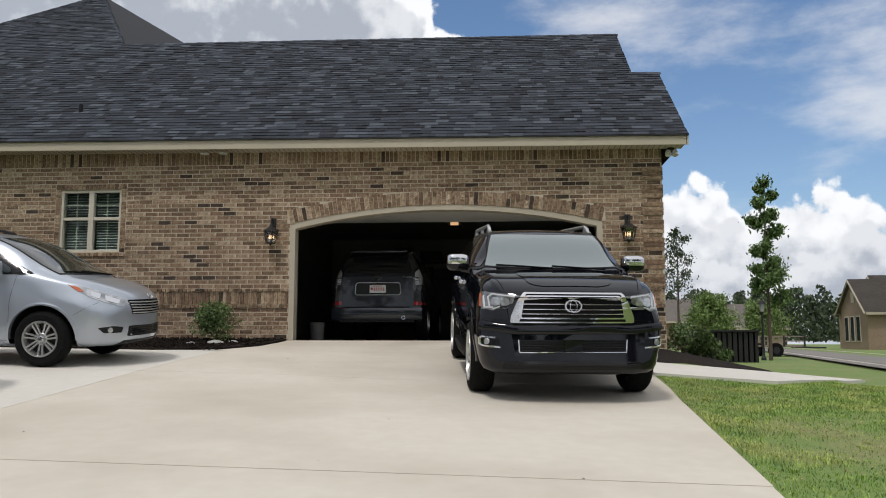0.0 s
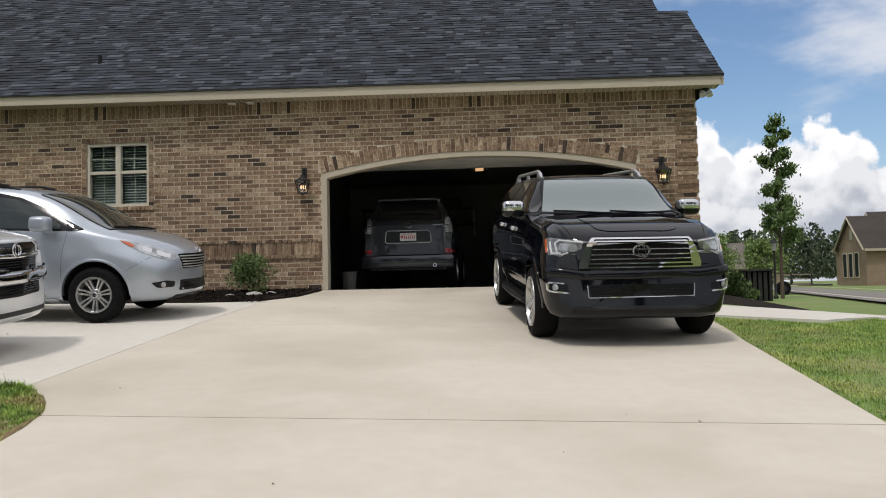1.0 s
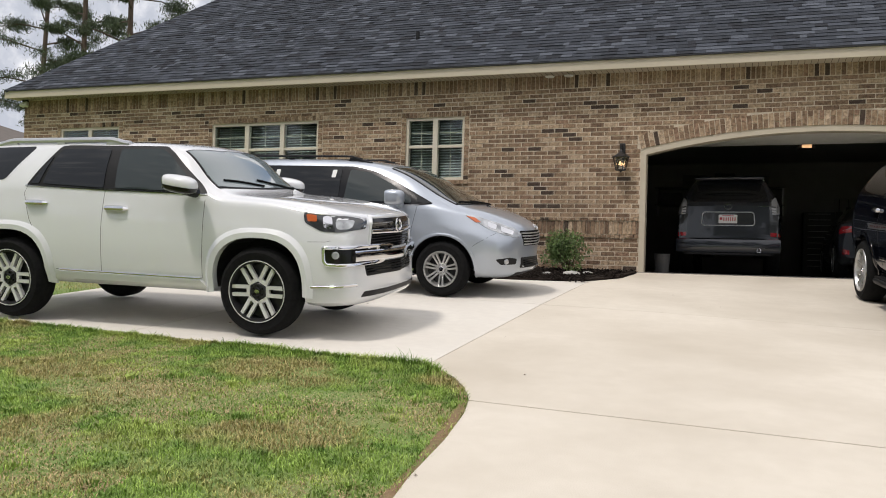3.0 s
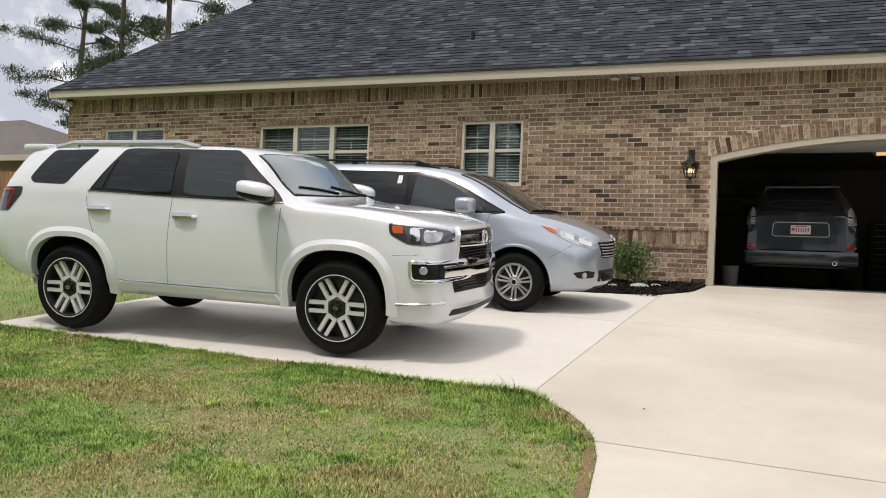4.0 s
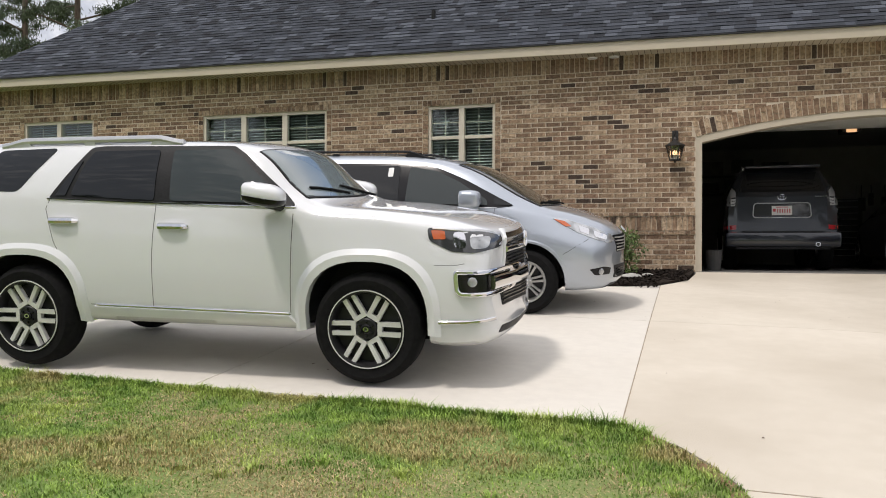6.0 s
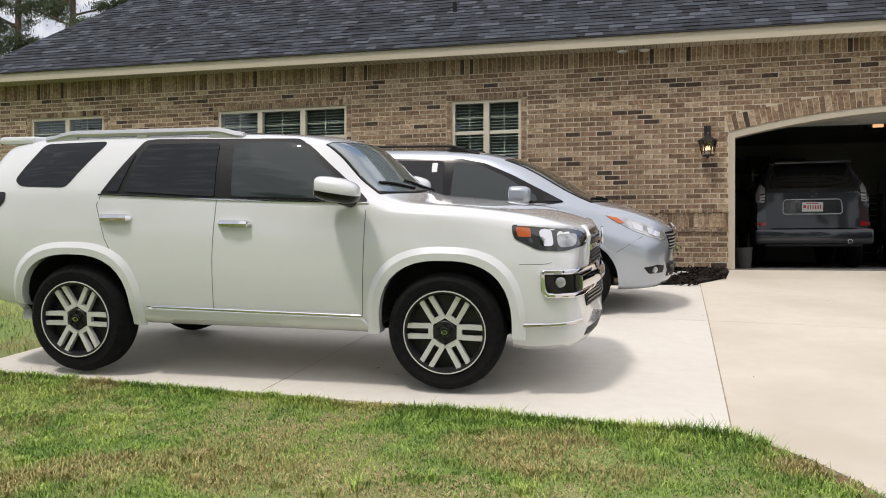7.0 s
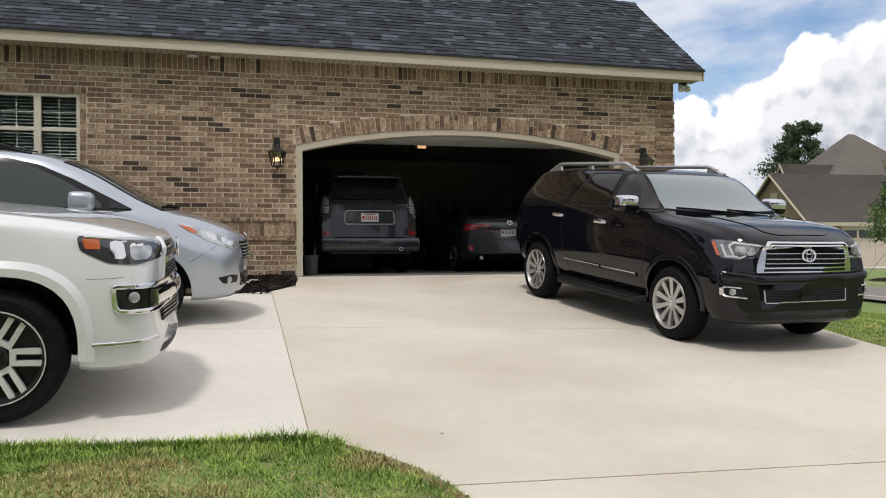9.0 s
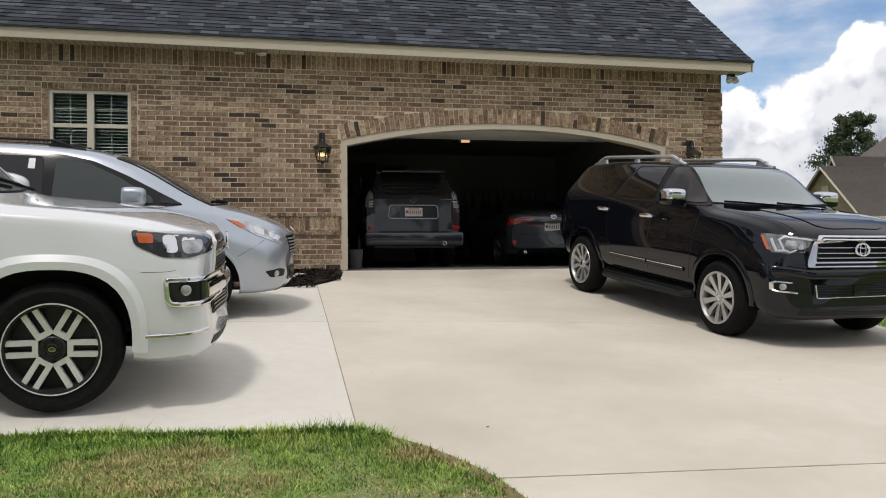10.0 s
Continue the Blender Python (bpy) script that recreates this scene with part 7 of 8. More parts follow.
# ---- wall lanterns ----
def lantern():
    top = empty("wall_lantern", "black iron coach lantern with lit candle bulbs on the brick wall", "lamp", group="garage lanterns")
    part("back_plate", boxed(-0.05, 0.05, -0.022, -0.002, 0.02, 0.30, 0.008), M["iron"], top)
    bm = bmesh.new()
    tube(bm, [(0, -0.02, 0.20), (0, -0.06, 0.26), (0, -0.12, 0.28), (0, -0.165, 0.24), (0, -0.17, 0.16)], 0.009, 8)
    part("arm", bm, M["iron"], top, smooth=True)
    bm = bmesh.new()
    lathe(bm, [(0.012, 0.17), (0.03, 0.145), (0.035, 0.12), (0.085, 0.085), (0.155, 0.045), (0.158, 0.03), (0.12, 0.028)], 6, Matrix.Translation((0, -0.17, 0)))
    part("roof_cap", bm, M["iron"], top)
    for i in range(6):
        a = math.pi / 3 * i
        bm = bmesh.new()
        tube(bm, [(0.135 * math.cos(a), -0.17 + 0.135 * math.sin(a), 0.03), (0.085 * math.cos(a), -0.17 + 0.085 * math.sin(a), -0.19)], 0.007, 6)
        part("cage_bar", bm, M["iron"], top)
        a2 = a + math.pi / 3
        bm = bmesh.new()
        vs = [bm.verts.new((r * math.cos(q), -0.17 + r * math.sin(q), z)) for r, q, z in ((0.13, a, 0.028), (0.13, a2, 0.028), (0.082, a2, -0.185), (0.082, a, -0.185))]
        bm.faces.new(vs)
        bmesh.ops.solidify(bm, geom=bm.faces[:], thickness=0.002)
        g = part("glass_pane", bm, M["lantern_glass"], top)
        g.visible_shadow = False
    bm = bmesh.new()
    lathe(bm, [(0.092, -0.20), (0.092, -0.185), (0.03, -0.18), (0.03, -0.20)], 6, Matrix.Translation((0, -0.17, 0)))
    lathe(bm, [(0.012, -0.235), (0.02, -0.215), (0.04, -0.20)], 8, Matrix.Translation((0, -0.17, 0)))
    part("base", bm, M["iron"], top)
    for i in range(3):
        a = 2 * math.pi * i / 3 + 0.5
        bm = bmesh.new()
        lathe(bm, [(0.010, -0.18), (0.010, -0.11)], 8, Matrix.Translation((0.028 * math.cos(a), -0.17 + 0.028 * math.sin(a), 0)))
        st = part("candle", bm, M["blind"], top)
        bm = bmesh.new()
        lathe(bm, [(0.006, -0.11), (0.013, -0.09), (0.012, -0.07), (0.001, -0.035)], 8, Matrix.Translation((0.028 * math.cos(a), -0.17 + 0.028 * math.sin(a), 0)))
        part("bulb", bm, M["bulb"], st, smooth=True)
    return top


l1 = lantern()
l1.matrix_basis = Matrix.Translation((-0.32, 0.0, 1.98))
copy_thing(l1, Matrix.Translation((6.22, 0.0, 1.98)))

# ---- eave fittings, roof pipe ----
spot = empty("security_light", "twin white security floodlight under the eave corner", "light")
part("mount", boxed(6.96, 7.08, -0.10, 0.0, 3.44, 3.495, 0.01), M["iron"], spot)
for dx in (-0.05, 0.07):
    bm = bmesh.new()
    lathe(bm, [(0.03, 0.0), (0.055, 0.05), (0.06, 0.11), (0.052, 0.115), (0.001, 0.10)], 16, Matrix.Translation((7.02 + dx, -0.06, 3.44)) @ Matrix.Rotation(radians(155), 4, "X"))
    part("lamp_head", bm, M["plate_white"], spot, smooth=True)
tagged(spot, group="eave floodlights")
copy_thing(spot, Matrix.Translation((-21.45, 0, 0.16)))
for x in (-1.63, -1.28):
    can = empty("eave_downlight", "small round pale downlight in the soffit", "light", group="eave downlights")
    bm = bmesh.new()
    lathe(bm, [(0.075, -0.012), (0.085, 0.0), (0.085, 0.004)], 20, Matrix.Translation((x, -0.18, 3.497)))
    part("ring", bm, M["plate_white"], can, smooth=True)
pipe = empty("vent_pipe", "dark plumbing vent pipe through the shingles", "vent pipe")
py = 0.86
bm = bmesh.new()
lathe(bm, [(0.04, -0.2), (0.04, 0.24), (0.034, 0.24), (0.034, 0.20)], 14, Matrix.Translation((-4.70, py, rz(py))))
part("pipe", bm, M["black_plastic"], pipe, smooth=True)
bm = bmesh.new()
box(bm, -0.16, 0.16, -0.2, 0.2, 0.012, 0.020)
bmesh.ops.transform(bm, matrix=Matrix.Translation((-4.70, py, rz(py))) @ Matrix.Rotation(slope, 4, "X"), verts=bm.verts)
part("flashing", bm, M["shingle_object"], pipe)

# ---- things stored in the garage ----
chest = empty("tool_chest", "tall dark drawer chest against the garage wall", "tool chest")
part("case", boxed(3.0, 3.7, 7.0, 7.5, 0.005, 1.55, 0.01), M["iron"], chest)
for i in range(10):
    d_ = part("drawer", boxed(3.02, 3.68, 6.985, 7.0, 0.14 + i * 0.14, 0.265 + i * 0.14, 0.004), M["iron"], chest)
    part("drawer_pull", boxed(3.10, 3.60, 6.965, 6.985, 0.235 + i * 0.14, 0.25 + i * 0.14, 0.003), M["steel"], d_)
rack = empty("wall_shelf", "dark storage shelf with boxes high on the back wall", "shelf")
for z in (1.75, 2.2):
    part("shelf_board", boxed(-0.6, 2.6, 7.6, 8.15, z, z + 0.03, 0.003), M["clutter"], rack)
for x in (-0.55, 1.0, 2.55):
    part("bracket", boxed(x - 0.02, x + 0.02, 7.62, 8.18, 1.5, 2.25), M["steel"], rack)
rr = random.Random(3)
for i, (x, w, h, z) in enumerate(((-0.4, 0.5, 0.30, 1.781), (0.2, 0.4, 0.25, 1.781), (0.75, 0.55, 0.33, 1.781), (1.5, 0.45, 0.28, 1.781), (2.0, 0.4, 0.22, 1.781), (0.1, 0.6, 0.32, 2.231), (0.9, 0.5, 0.36, 2.231), (1.6, 0.6, 0.28, 2.231))):
    ob = link("storage_box", boxed(x, x + w, 7.64, 8.05, z, z + h, 0.012), M["clutter"])
    tagged(ob, "dark storage box on a garage shelf", "box", "garage shelf boxes")
board = empty("tool_board", "pale pegboard hung with long garden tools", "tool board")
part("backing", boxed(3.75, 6.3, 8.13, 8.19, 0.9, 2.0, 0.004), M["drywall"], board)
for i in range(11):
    x = 3.9 + i * 0.22 + rr.uniform(-0.04, 0.04)
    t_ = link("hanging_tool", bmesh.new(), M["iron"])
    bm = bmesh.new()
    l = rr.uniform(0.5, 1.0)
    tube(bm, [(x, 8.118, 1.95), (x + rr.uniform(-0.05, 0.05), 8.118, 1.95 - l)], 0.014, 6)
    box(bm, x - rr.uniform(0.04, 0.11), x + rr.uniform(0.04, 0.11), 8.06, 8.129, 1.70 - l * 0.5, 1.95 - l * 0.4, 0.01)
    bm.to_mesh(t_.data)
    bm.free()
    tagged(t_, "dark long handled garden tool hanging on the board", "tool", "hanging tools")
grate = empty("louvred_panel", "tall dark louvred metal panel beside the garage wall", "louvre")
part("frame", boxed(6.38, 6.47, 3.0, 3.04, 0.5, 2.2, 0.003), M["steel"], grate)
for i in range(26):
    part("slat", boxed(6.25, 6.46, 3.05, 3.65, 0.75 + i * 0.055, 0.765 + i * 0.055), M["steel"], grate)
bucket = link("waste_bin", bmesh.new(), M["clutter"])
bm = bmesh.new()
lathe(bm, [(0.12, 0.0), (0.145, 0.34), (0.155, 0.35), (0.14, 0.35), (0.115, 0.03)], 18, Matrix.Translation((0.30, 1.05, 0.006)))
bm.to_mesh(bucket.data)
bm.free()
tagged(bucket, "grey plastic bin standing inside the garage door", "bin")

# ---- planting ----
def leaf_cloud(points, size, rnd, spread=0.0, aspect=0.55):
    """Small pointed leaves at the given points, turned at random."""
    v, f = [], []
    for p in points:
        q = Euler((rnd.uniform(0, 6.28), rnd.uniform(0, 6.28), rnd.uniform(0, 6.28))).to_matrix()
        s = size * rnd.uniform(0.6, 1.35)
        n = len(v)
        for a in ((-s, 0, 0), (0, -s * aspect, s * 0.12), (s, 0, 0), (0, s * aspect, s * 0.12)):
            c = q @ Vector(a)
            v.append((p[0] + c.x, p[1] + c.y, p[2] + c.z))
        f.append((n, n + 1, n + 2, n + 3))
    return v, f


def shrub(x, y, w, h, n, rnd, label, leaf=0.028):
    z = zg(x, y) if y < 0 else zg(x, y)
    top = empty("shrub", label, "shrub", Matrix.Translation((x, y, z)))
    bm = bmesh.new()
    tips = []
    for i in range(9):
        a, r = rnd.uniform(0, 6.28), rnd.uniform(0.1, 0.42) * w
        tip = Vector((r * math.cos(a), r * math.sin(a), h * rnd.uniform(0.55, 0.95)))
        tube(bm, [(0.02 * math.cos(a), 0.02 * math.sin(a), -0.05), tuple(tip * 0.5 + Vector((0, 0, 0.05))), tuple(tip)], 0.008, 5, [0.010, 0.007, 0.003])
        tips.append(tip)
    part("stem", bm, M["bark"], top)
    pts = []
    lobes = [Vector((rnd.uniform(-0.28, 0.28) * w, rnd.uniform(-0.28, 0.28) * w, rnd.uniform(0.24, 0.80) * h)) for _ in range(16)]
    while len(pts) < n:
        c = rnd.choice(lobes)
        d = Vector((rnd.gauss(0, 1), rnd.gauss(0, 1), rnd.gauss(0, 1))).normalized() * rnd.uniform(0.55, 1.0) * 0.26 * w
        p = c + Vector((d.x, d.y, d.z * h / w * 1.0))
        if p.z > 0.05 * h:
            pts.append(p)
    v, f = leaf_cloud(pts, leaf, rnd)
    crown = raw("crown", v, f, M["leaf"], top)
    return top


def tree(name, x, y, z, h, trunk_r, crown_r, first, n, leaf, rnd, mat, label, pine=False, column=1.0, taper=0.55, clump=0.55):
    """Tapered trunk, limbs and a ragged crown of leaves."""
    top = empty(name, label, "tree", Matrix.Translation((x, y, z)))
    bm = bmesh.new()
    bend = rnd.uniform(-0.02, 0.02) * h
    tube(bm, [(0, 0, -0.2), (bend * 0.3, 0, h * 0.3), (bend, bend * 0.5, h * 0.65), (bend * 0.8, bend, h * 0.97)], trunk_r, 10, [trunk_r * 1.2, trunk_r * 0.85, trunk_r * 0.5, trunk_r * 0.1])
    clumps = []
    limbs = 22 if pine else 16
    for i in range(limbs):
        t = first + (0.97 - first) * (i + rnd.random() * 0.8) / limbs
        a = i * 2.4 + rnd.uniform(-0.4, 0.4)
        reach = crown_r * (1.0 - taper * ((t - first) / (1 - first)) ** (1.5 if taper < 0.7 else 1.0)) * rnd.uniform(0.55, 1.1)
        base = Vector((bend * t, bend * 0.5 * t, h * t))
        up = 0.10 if pine else 0.7 * column
        end = base + Vector((math.cos(a) * reach, math.sin(a) * reach, reach * up + rnd.uniform(-0.05, 0.1) * reach))
        mid = base.lerp(end, 0.5) + Vector((0, 0, 0.06 * reach))
        r0 = trunk_r * 0.35 * (1 - 0.6 * t)
        tube(bm, [base, mid, end], r0, 6, [r0, r0 * 0.65, r0 * 0.2])
        for k in range(4 if pine else 3):
            u = 0.4 + 0.6 * (k + rnd.random()) / 4
            clumps.append((base.lerp(end, u) + Vector((rnd.uniform(-0.14, 0.14), rnd.uniform(-0.14, 0.14), rnd.uniform(-0.05, 0.12))) * reach, reach * (0.26 if pine else 0.38)))
    clumps.append((Vector((bend * 0.8, bend, h * 0.96)), crown_r * 0.25))
    part("trunk", bm, M["bark"], top, smooth=True)
    pts = []
    while len(pts) < n:
        c, r = rnd.choice(clumps)
        d = Vector((rnd.gauss(0, 1), rnd.gauss(0, 1), rnd.gauss(0, 1) * (0.45 if pine else 0.9))) * r * clump
        pts.append(c + d)
    v, f = leaf_cloud(pts, leaf, rnd, aspect=0.16 if pine else 0.5)
    raw("crown", v, f, mat, top)
    return top


rnd = random.Random(11)
mulch = link("planting_bed", slab([(-0.03, 0.0), (-0.03, -0.30), (-0.13, -1.15), (-0.33, -1.6), (-0.52, -1.9), (-0.9, -2.12), (-1.5, -2.27), (-3.54, -2.33), (-6.1, -2.33), (-14.5, -2.2), (-14.5, 0.0)], None, 0.15, 0.03), M["mulch"])
tagged(mulch, "dark mulch planting bed along the house wall", "planting bed", kind="structure")
v, f = [], []
for _ in range(2600):
    x, y = rnd.uniform(-4.2, -0.05), rnd.uniform(-2.25, -0.03)
    if x > -0.12 and y < -0.3 or x > -0.5 and y < -1.5 - (x + 0.5) * 0.0 and y < -1.2:
        continue
    q = Euler((rnd.uniform(-0.7, 0.7), rnd.uniform(-0.7, 0.7), rnd.uniform(0, 6.28))).to_matrix()
    l, w, h = rnd.uniform(0.02, 0.06), rnd.uniform(0.006, 0.014), 0.008
    n = len(v)
    for a in ((-l, -w, 0), (l, -w, 0), (l, w, 0), (-l, w, 0), (-l, -w, h), (l, -w, h), (l, w, h), (-l, w, h)):
        c = q @ Vector(a)
        v.append((x + c.x, y + c.y, zg(x, y) + 0.035 + c.z))
    f += [(n + 4, n + 5, n + 6, n + 7), (n, n + 1, n + 5, n + 4), (n + 1, n + 2, n + 6, n + 5), (n + 2, n + 3, n + 7, n + 6), (n + 3, n, n + 4, n + 7)]
tagged(raw("mulch_chips", v, f, M["mulch"]), "loose dark bark mulch chips in the bed", "mulch", kind="stuff")
shrub(-1.15, -0.62, 0.82, 0.74, 3400, rnd, "small leafy green shrub in the mulch bed against brick", 0.024)
shrub(-3.4, -0.75, 0.6, 0.6, 900, rnd, "small leafy green shrub in the mulch bed against brick", 0.026)
for x, y, s in ((-0.92, -1.20, 0.10), (-0.70, -0.95, 0.06), (-1.32, -1.3, 0.05)):
    bm = bmesh.new()
    bmesh.ops.create_icosphere(bm, subdivisions=2, radius=1.0)
    for p in bm.verts:
        p.co = Vector((p.co.x * s * 1.5, p.co.y * s, p.co.z * s * 0.5)) * (1 + 0.18 * noise.noise(p.co * 2.1 + Vector((x, y, 0))))
    ob = link("garden_stone", bm, M["stone"], smooth=True, matrix=Matrix.Translation((x, y, zg(x, y) + 0.04)))
    tagged(ob, "flat pale stone lying on dark mulch", "stone", "bed stones")
# bed and path beyond the house corner
PATH_EAST = [(5.98, -3.82), (6.8, -3.78), (7.58, -3.69), (8.9, -2.1), (10.12, -0.25), (8.15, -1.88), (7.16, -2.33), (6.2, -2.64), (5.98, -2.65)]
BED_EAST = [(5.99, -0.2), (5.98, -2.6), (6.2, -2.6), (7.16, -2.29), (8.15, -1.84), (8.3, -1.0), (8.7, 0.8), (8.8, 4.5), (6.9, 4.5), (6.9, -0.05)]
right_bed = link("planting_bed_east", slab(BED_EAST, None, 0.3, 0.0), M["mulch"])
tagged(right_bed, "dark mulch planting bed at the house corner", "planting bed", kind="structure")
walk_path = link("garden_path", slab(PATH_EAST, None, 0.3, 0.02), M["concrete_pale"])
tagged(walk_path, "narrow pale concrete path across the lawn", "path", kind="structure")
shrub(8.0, 2.2, 0.72, 0.62, 2600, rnd, "rounded green shrub with a few pale flowers by the corner", 0.035)
shrub(7.2, 0.3, 0.6, 0.55, 900, rnd, "small green shrub in mulch by the house corner", 0.03)
shrub(8.75, 3.6, 0.4, 0.36, 1200, rnd, "rounded green shrub in mulch by the house corner", 0.035)

# ---- turf ----
def pad_edge(x):
    return lerp_table(x, [(-6.1, -8.57), (-2.0, -8.61), (-0.48, -8.71), (-0.30, -8.81), (-0.13, -8.98), (0.02, -9.21), (0.12, -9.41), (0.17, -9.53), (0.25, -9.86), (0.33, -10.41), (0.38, -11.0), (0.50, -11.8)])


def blade(v, f, x, y, z, h, a, lean, w):
    dx, dy = math.cos(a), math.sin(a)
    n = len(v)
    m, k = h * lean * 0.32, w * 0.8
    v += [(x - dy * w, y + dx * w, z - 0.005), (x + dy * w, y - dx * w, z - 0.005),
          (x + dx * m - dy * k, y + dy * m + dx * k, z + h * 0.62), (x + dx * m + dy * k, y + dy * m - dx * k, z + h * 0.62), (x + dx * h * lean, y + dy * h * lean, z + h)]
    f += [(n, n + 1, n + 3, n + 2), (n + 2, n + 3, n + 4)]


def turf(name, count, inside, region, height, rnd, label, mat="grass_blade", dry=0.0, verge=None):
    """Green blades, tall in lush patches and along the verge, and flat straw where the lawn is dry."""
    green, straw = ([], []), ([], [])
    x0, x1, y0, y1 = region
    made = 0
    while made < count:
        x, y = rnd.uniform(x0, x1), rnd.uniform(y0, y1)
        if not inside(x, y):
            continue
        made += 1
        near = max(0.0, 1 - abs(verge(x) - y) / 0.55) if verge else 0.0
        n1, n2, n3 = noise.noise(Vector((x * 0.95, y * 0.95, 4.0))), noise.noise(Vector((x * 2.7, y * 2.7, 1.0))), noise.noise(Vector((x * 7.5, y * 7.5, 2.0)))
        arid = 1.05 * n1 + 0.55 * n2 + 0.4 * n3 - 0.55 * near + dry
        z = lawn_height(x, y)
        a = rnd.uniform(0, 6.28)
        if arid + rnd.uniform(-0.16, 0.16) > 0.26:
            if rnd.random() < 0.72:
                blade(*straw, x, y, z, height * rnd.uniform(0.15, 0.5), a, rnd.uniform(1.5, 4.0), rnd.uniform(0.0018, 0.0036))
                continue
            h = height * rnd.uniform(0.4, 0.9)
        else:
            lush = max(-0.4, -arid) + 0.5 * max(0, noise.noise(Vector((x * 4.5, y * 4.5, 9.0)))) + 0.35 * near
            h = height * rnd.uniform(0.5, 1.2) * (0.8 + 0.75 * lush) * (1.6 if rnd.random() < 0.02 else 1.0)
        blade(*green, x, y, z, h, a, rnd.uniform(0.25, 1.25), rnd.uniform(0.0018, 0.0042))
    # coarse tufts that stand out of the sward
    for _ in range(count // 900):
        x, y = rnd.uniform(x0, x1), rnd.uniform(y0, y1)
        if inside(x, y) and noise.noise(Vector((x * 0.7, y * 0.7, 6.0))) > -0.25:
            size = rnd.uniform(0.03, 0.085)
            for _ in range(int(700 * size)):
                px, py = x + rnd.gauss(0, size * 0.5), y + rnd.gauss(0, size * 0.5)
                if inside(px, py):
                    blade(*green, px, py, lawn_height(px, py), height * rnd.uniform(0.9, 1.7), math.atan2(py - y, px - x) + rnd.uniform(-0.6, 0.6), rnd.uniform(0.3, 1.0), rnd.uniform(0.0022, 0.0045))
    tagged(raw(name, *green, M[mat]), label, "grass", kind="stuff")
    if straw[0]:
        tagged(raw("dry_straw", *straw, M["straw"]), "flat dry straw coloured thatch in the lawn", "dry grass", kind="stuff")


turf("lawn_grass", 215000, lambda x, y: y < pad_edge(x) - 0.005 + 0.012 * math.sin(x * 9), (-6.6, 0.48, -12.4, -8.55), 0.027, rnd, "short green lawn grass with dry straw patches", dry=0.13, verge=pad_edge)
turf("lawn_grass_east", 110000, lambda x, y: x > (EDGE - 0.01 + 0.0508 * (y + 9.53) if y > -9.53 else EDGE - 0.02 + 0.032 * (y + 9.53)) and not y > max(-3.87, -3.75 + (x - 7.58) * 1.25), (5.5, 10.5, -12.8, -2.0), 0.026, rnd, "short green lawn grass beside the driveway", "grass_green", dry=-0.25)
turf("lawn_edge_grass", 9000, lambda x, y: pad_edge(x) - 0.07 < y < pad_edge(x) - 0.004 and x < -0.3, (-6.9, 0.0, -9.2, -8.5), 0.042, rnd, "longer green grass along the edge of the concrete pad", dry=-0.6)
turf("lawn_grass_west", 22000, lambda x, y: not (x > -6.12 and y > -8.57), (-12, -6.0, -10.5, -2.5), 0.05, rnd, "short green lawn grass beyond the parking pad", dry=-0.2)

# bare soil along the cut edge of the lawn
v, f = [], []
edge = [(x, pad_edge(x)) for x in [-0.75 + 0.03 * i for i in range(42)]]
for i, (x, y) in enumerate(edge):
    a, b = edge[max(i - 1, 0)], edge[min(i + 1, len(edge) - 1)]
    d = math.hypot(b[0] - a[0], b[1] - a[1])
    nx, ny = (b[1] - a[1]) / d, -(b[0] - a[0]) / d
    w = 0.012 + 0.022 * max(-0.4, noise.noise(Vector((x * 4, y * 4, 0)))) + 0.06 * max(0, min(1, (x + 0.7) / 0.6)) * (0.7 + 0.6 * noise.noise(Vector((x * 7, y * 7, 3))))
    for k, lift in ((0.002, 0.014), (w * 0.5, 0.022), (w, 0.016), (w + 0.03, 0.002)):
        px, py = x + nx * k, y + ny * k
        v.append((px, py, lawn_height(px, py) + lift))
    if i:
        n = 4 * i
        f += [(n - 4 + k, n - 3 + k, n + 1 + k, n + k) for k in range(3)]
tagged(raw("soil_edge", v, f, M["soil"]), "bare brown soil edge between lawn and concrete", "soil", kind="structure")

# dry leaf scraps and grit on the concrete
v, f = [], []
dr = random.Random(21)
for _ in range(48):
    x, y = dr.uniform(-3.2, 5.4), dr.uniform(-13.0, -1.2)
    if y < pad_edge(x) + 0.1 or x < -0.4 and y > -2.6:
        continue
    a, l = dr.uniform(0, 6.28), dr.uniform(0.006, 0.02)
    w = l * dr.uniform(0.25, 0.7)
    z = zg(x, y) + 0.004
    c, q = math.cos(a), math.sin(a)
    n = len(v)
    for u, k, h in ((-l, 0, 0.0), (0, -w, 0.006), (l, 0, 0.002), (0, w, 0.008)):
        v.append((x + u * c - k * q, y + u * q + k * c, z + h))
    f.append((n, n + 1, n + 2, n + 3))
tagged(raw("leaf_scraps", v, f, M["wood"]), "small dry brown leaf scraps on the concrete", "debris", kind="stuff")

# ---- trees ----
tree("young_tree", 13.4, 15.5, -0.6, 6.7, 0.06, 0.95, 0.25, 9500, 0.07, rnd, M["tree_leaf"], "slim young tree with an upright leafy crown", column=1.3, taper=0.78)
sap = tree("staked_tree", 20.9, 9.9, -0.6, 4.1, 0.04, 1.25, 0.24, 7500, 0.052, rnd, M["tree_leaf"], "young round headed tree held by guy wires", column=0.75, taper=0.88)
for a in (0.4, 2.5, 4.6):
    bm = bmesh.new()
    tube(bm, [(0, 0, 1.3), (0.95 * math.cos(a), 0.95 * math.sin(a), 0.02)], 0.008, 5)
    part("guy_wire", bm, M["steel"], sap)
bm = bmesh.new()
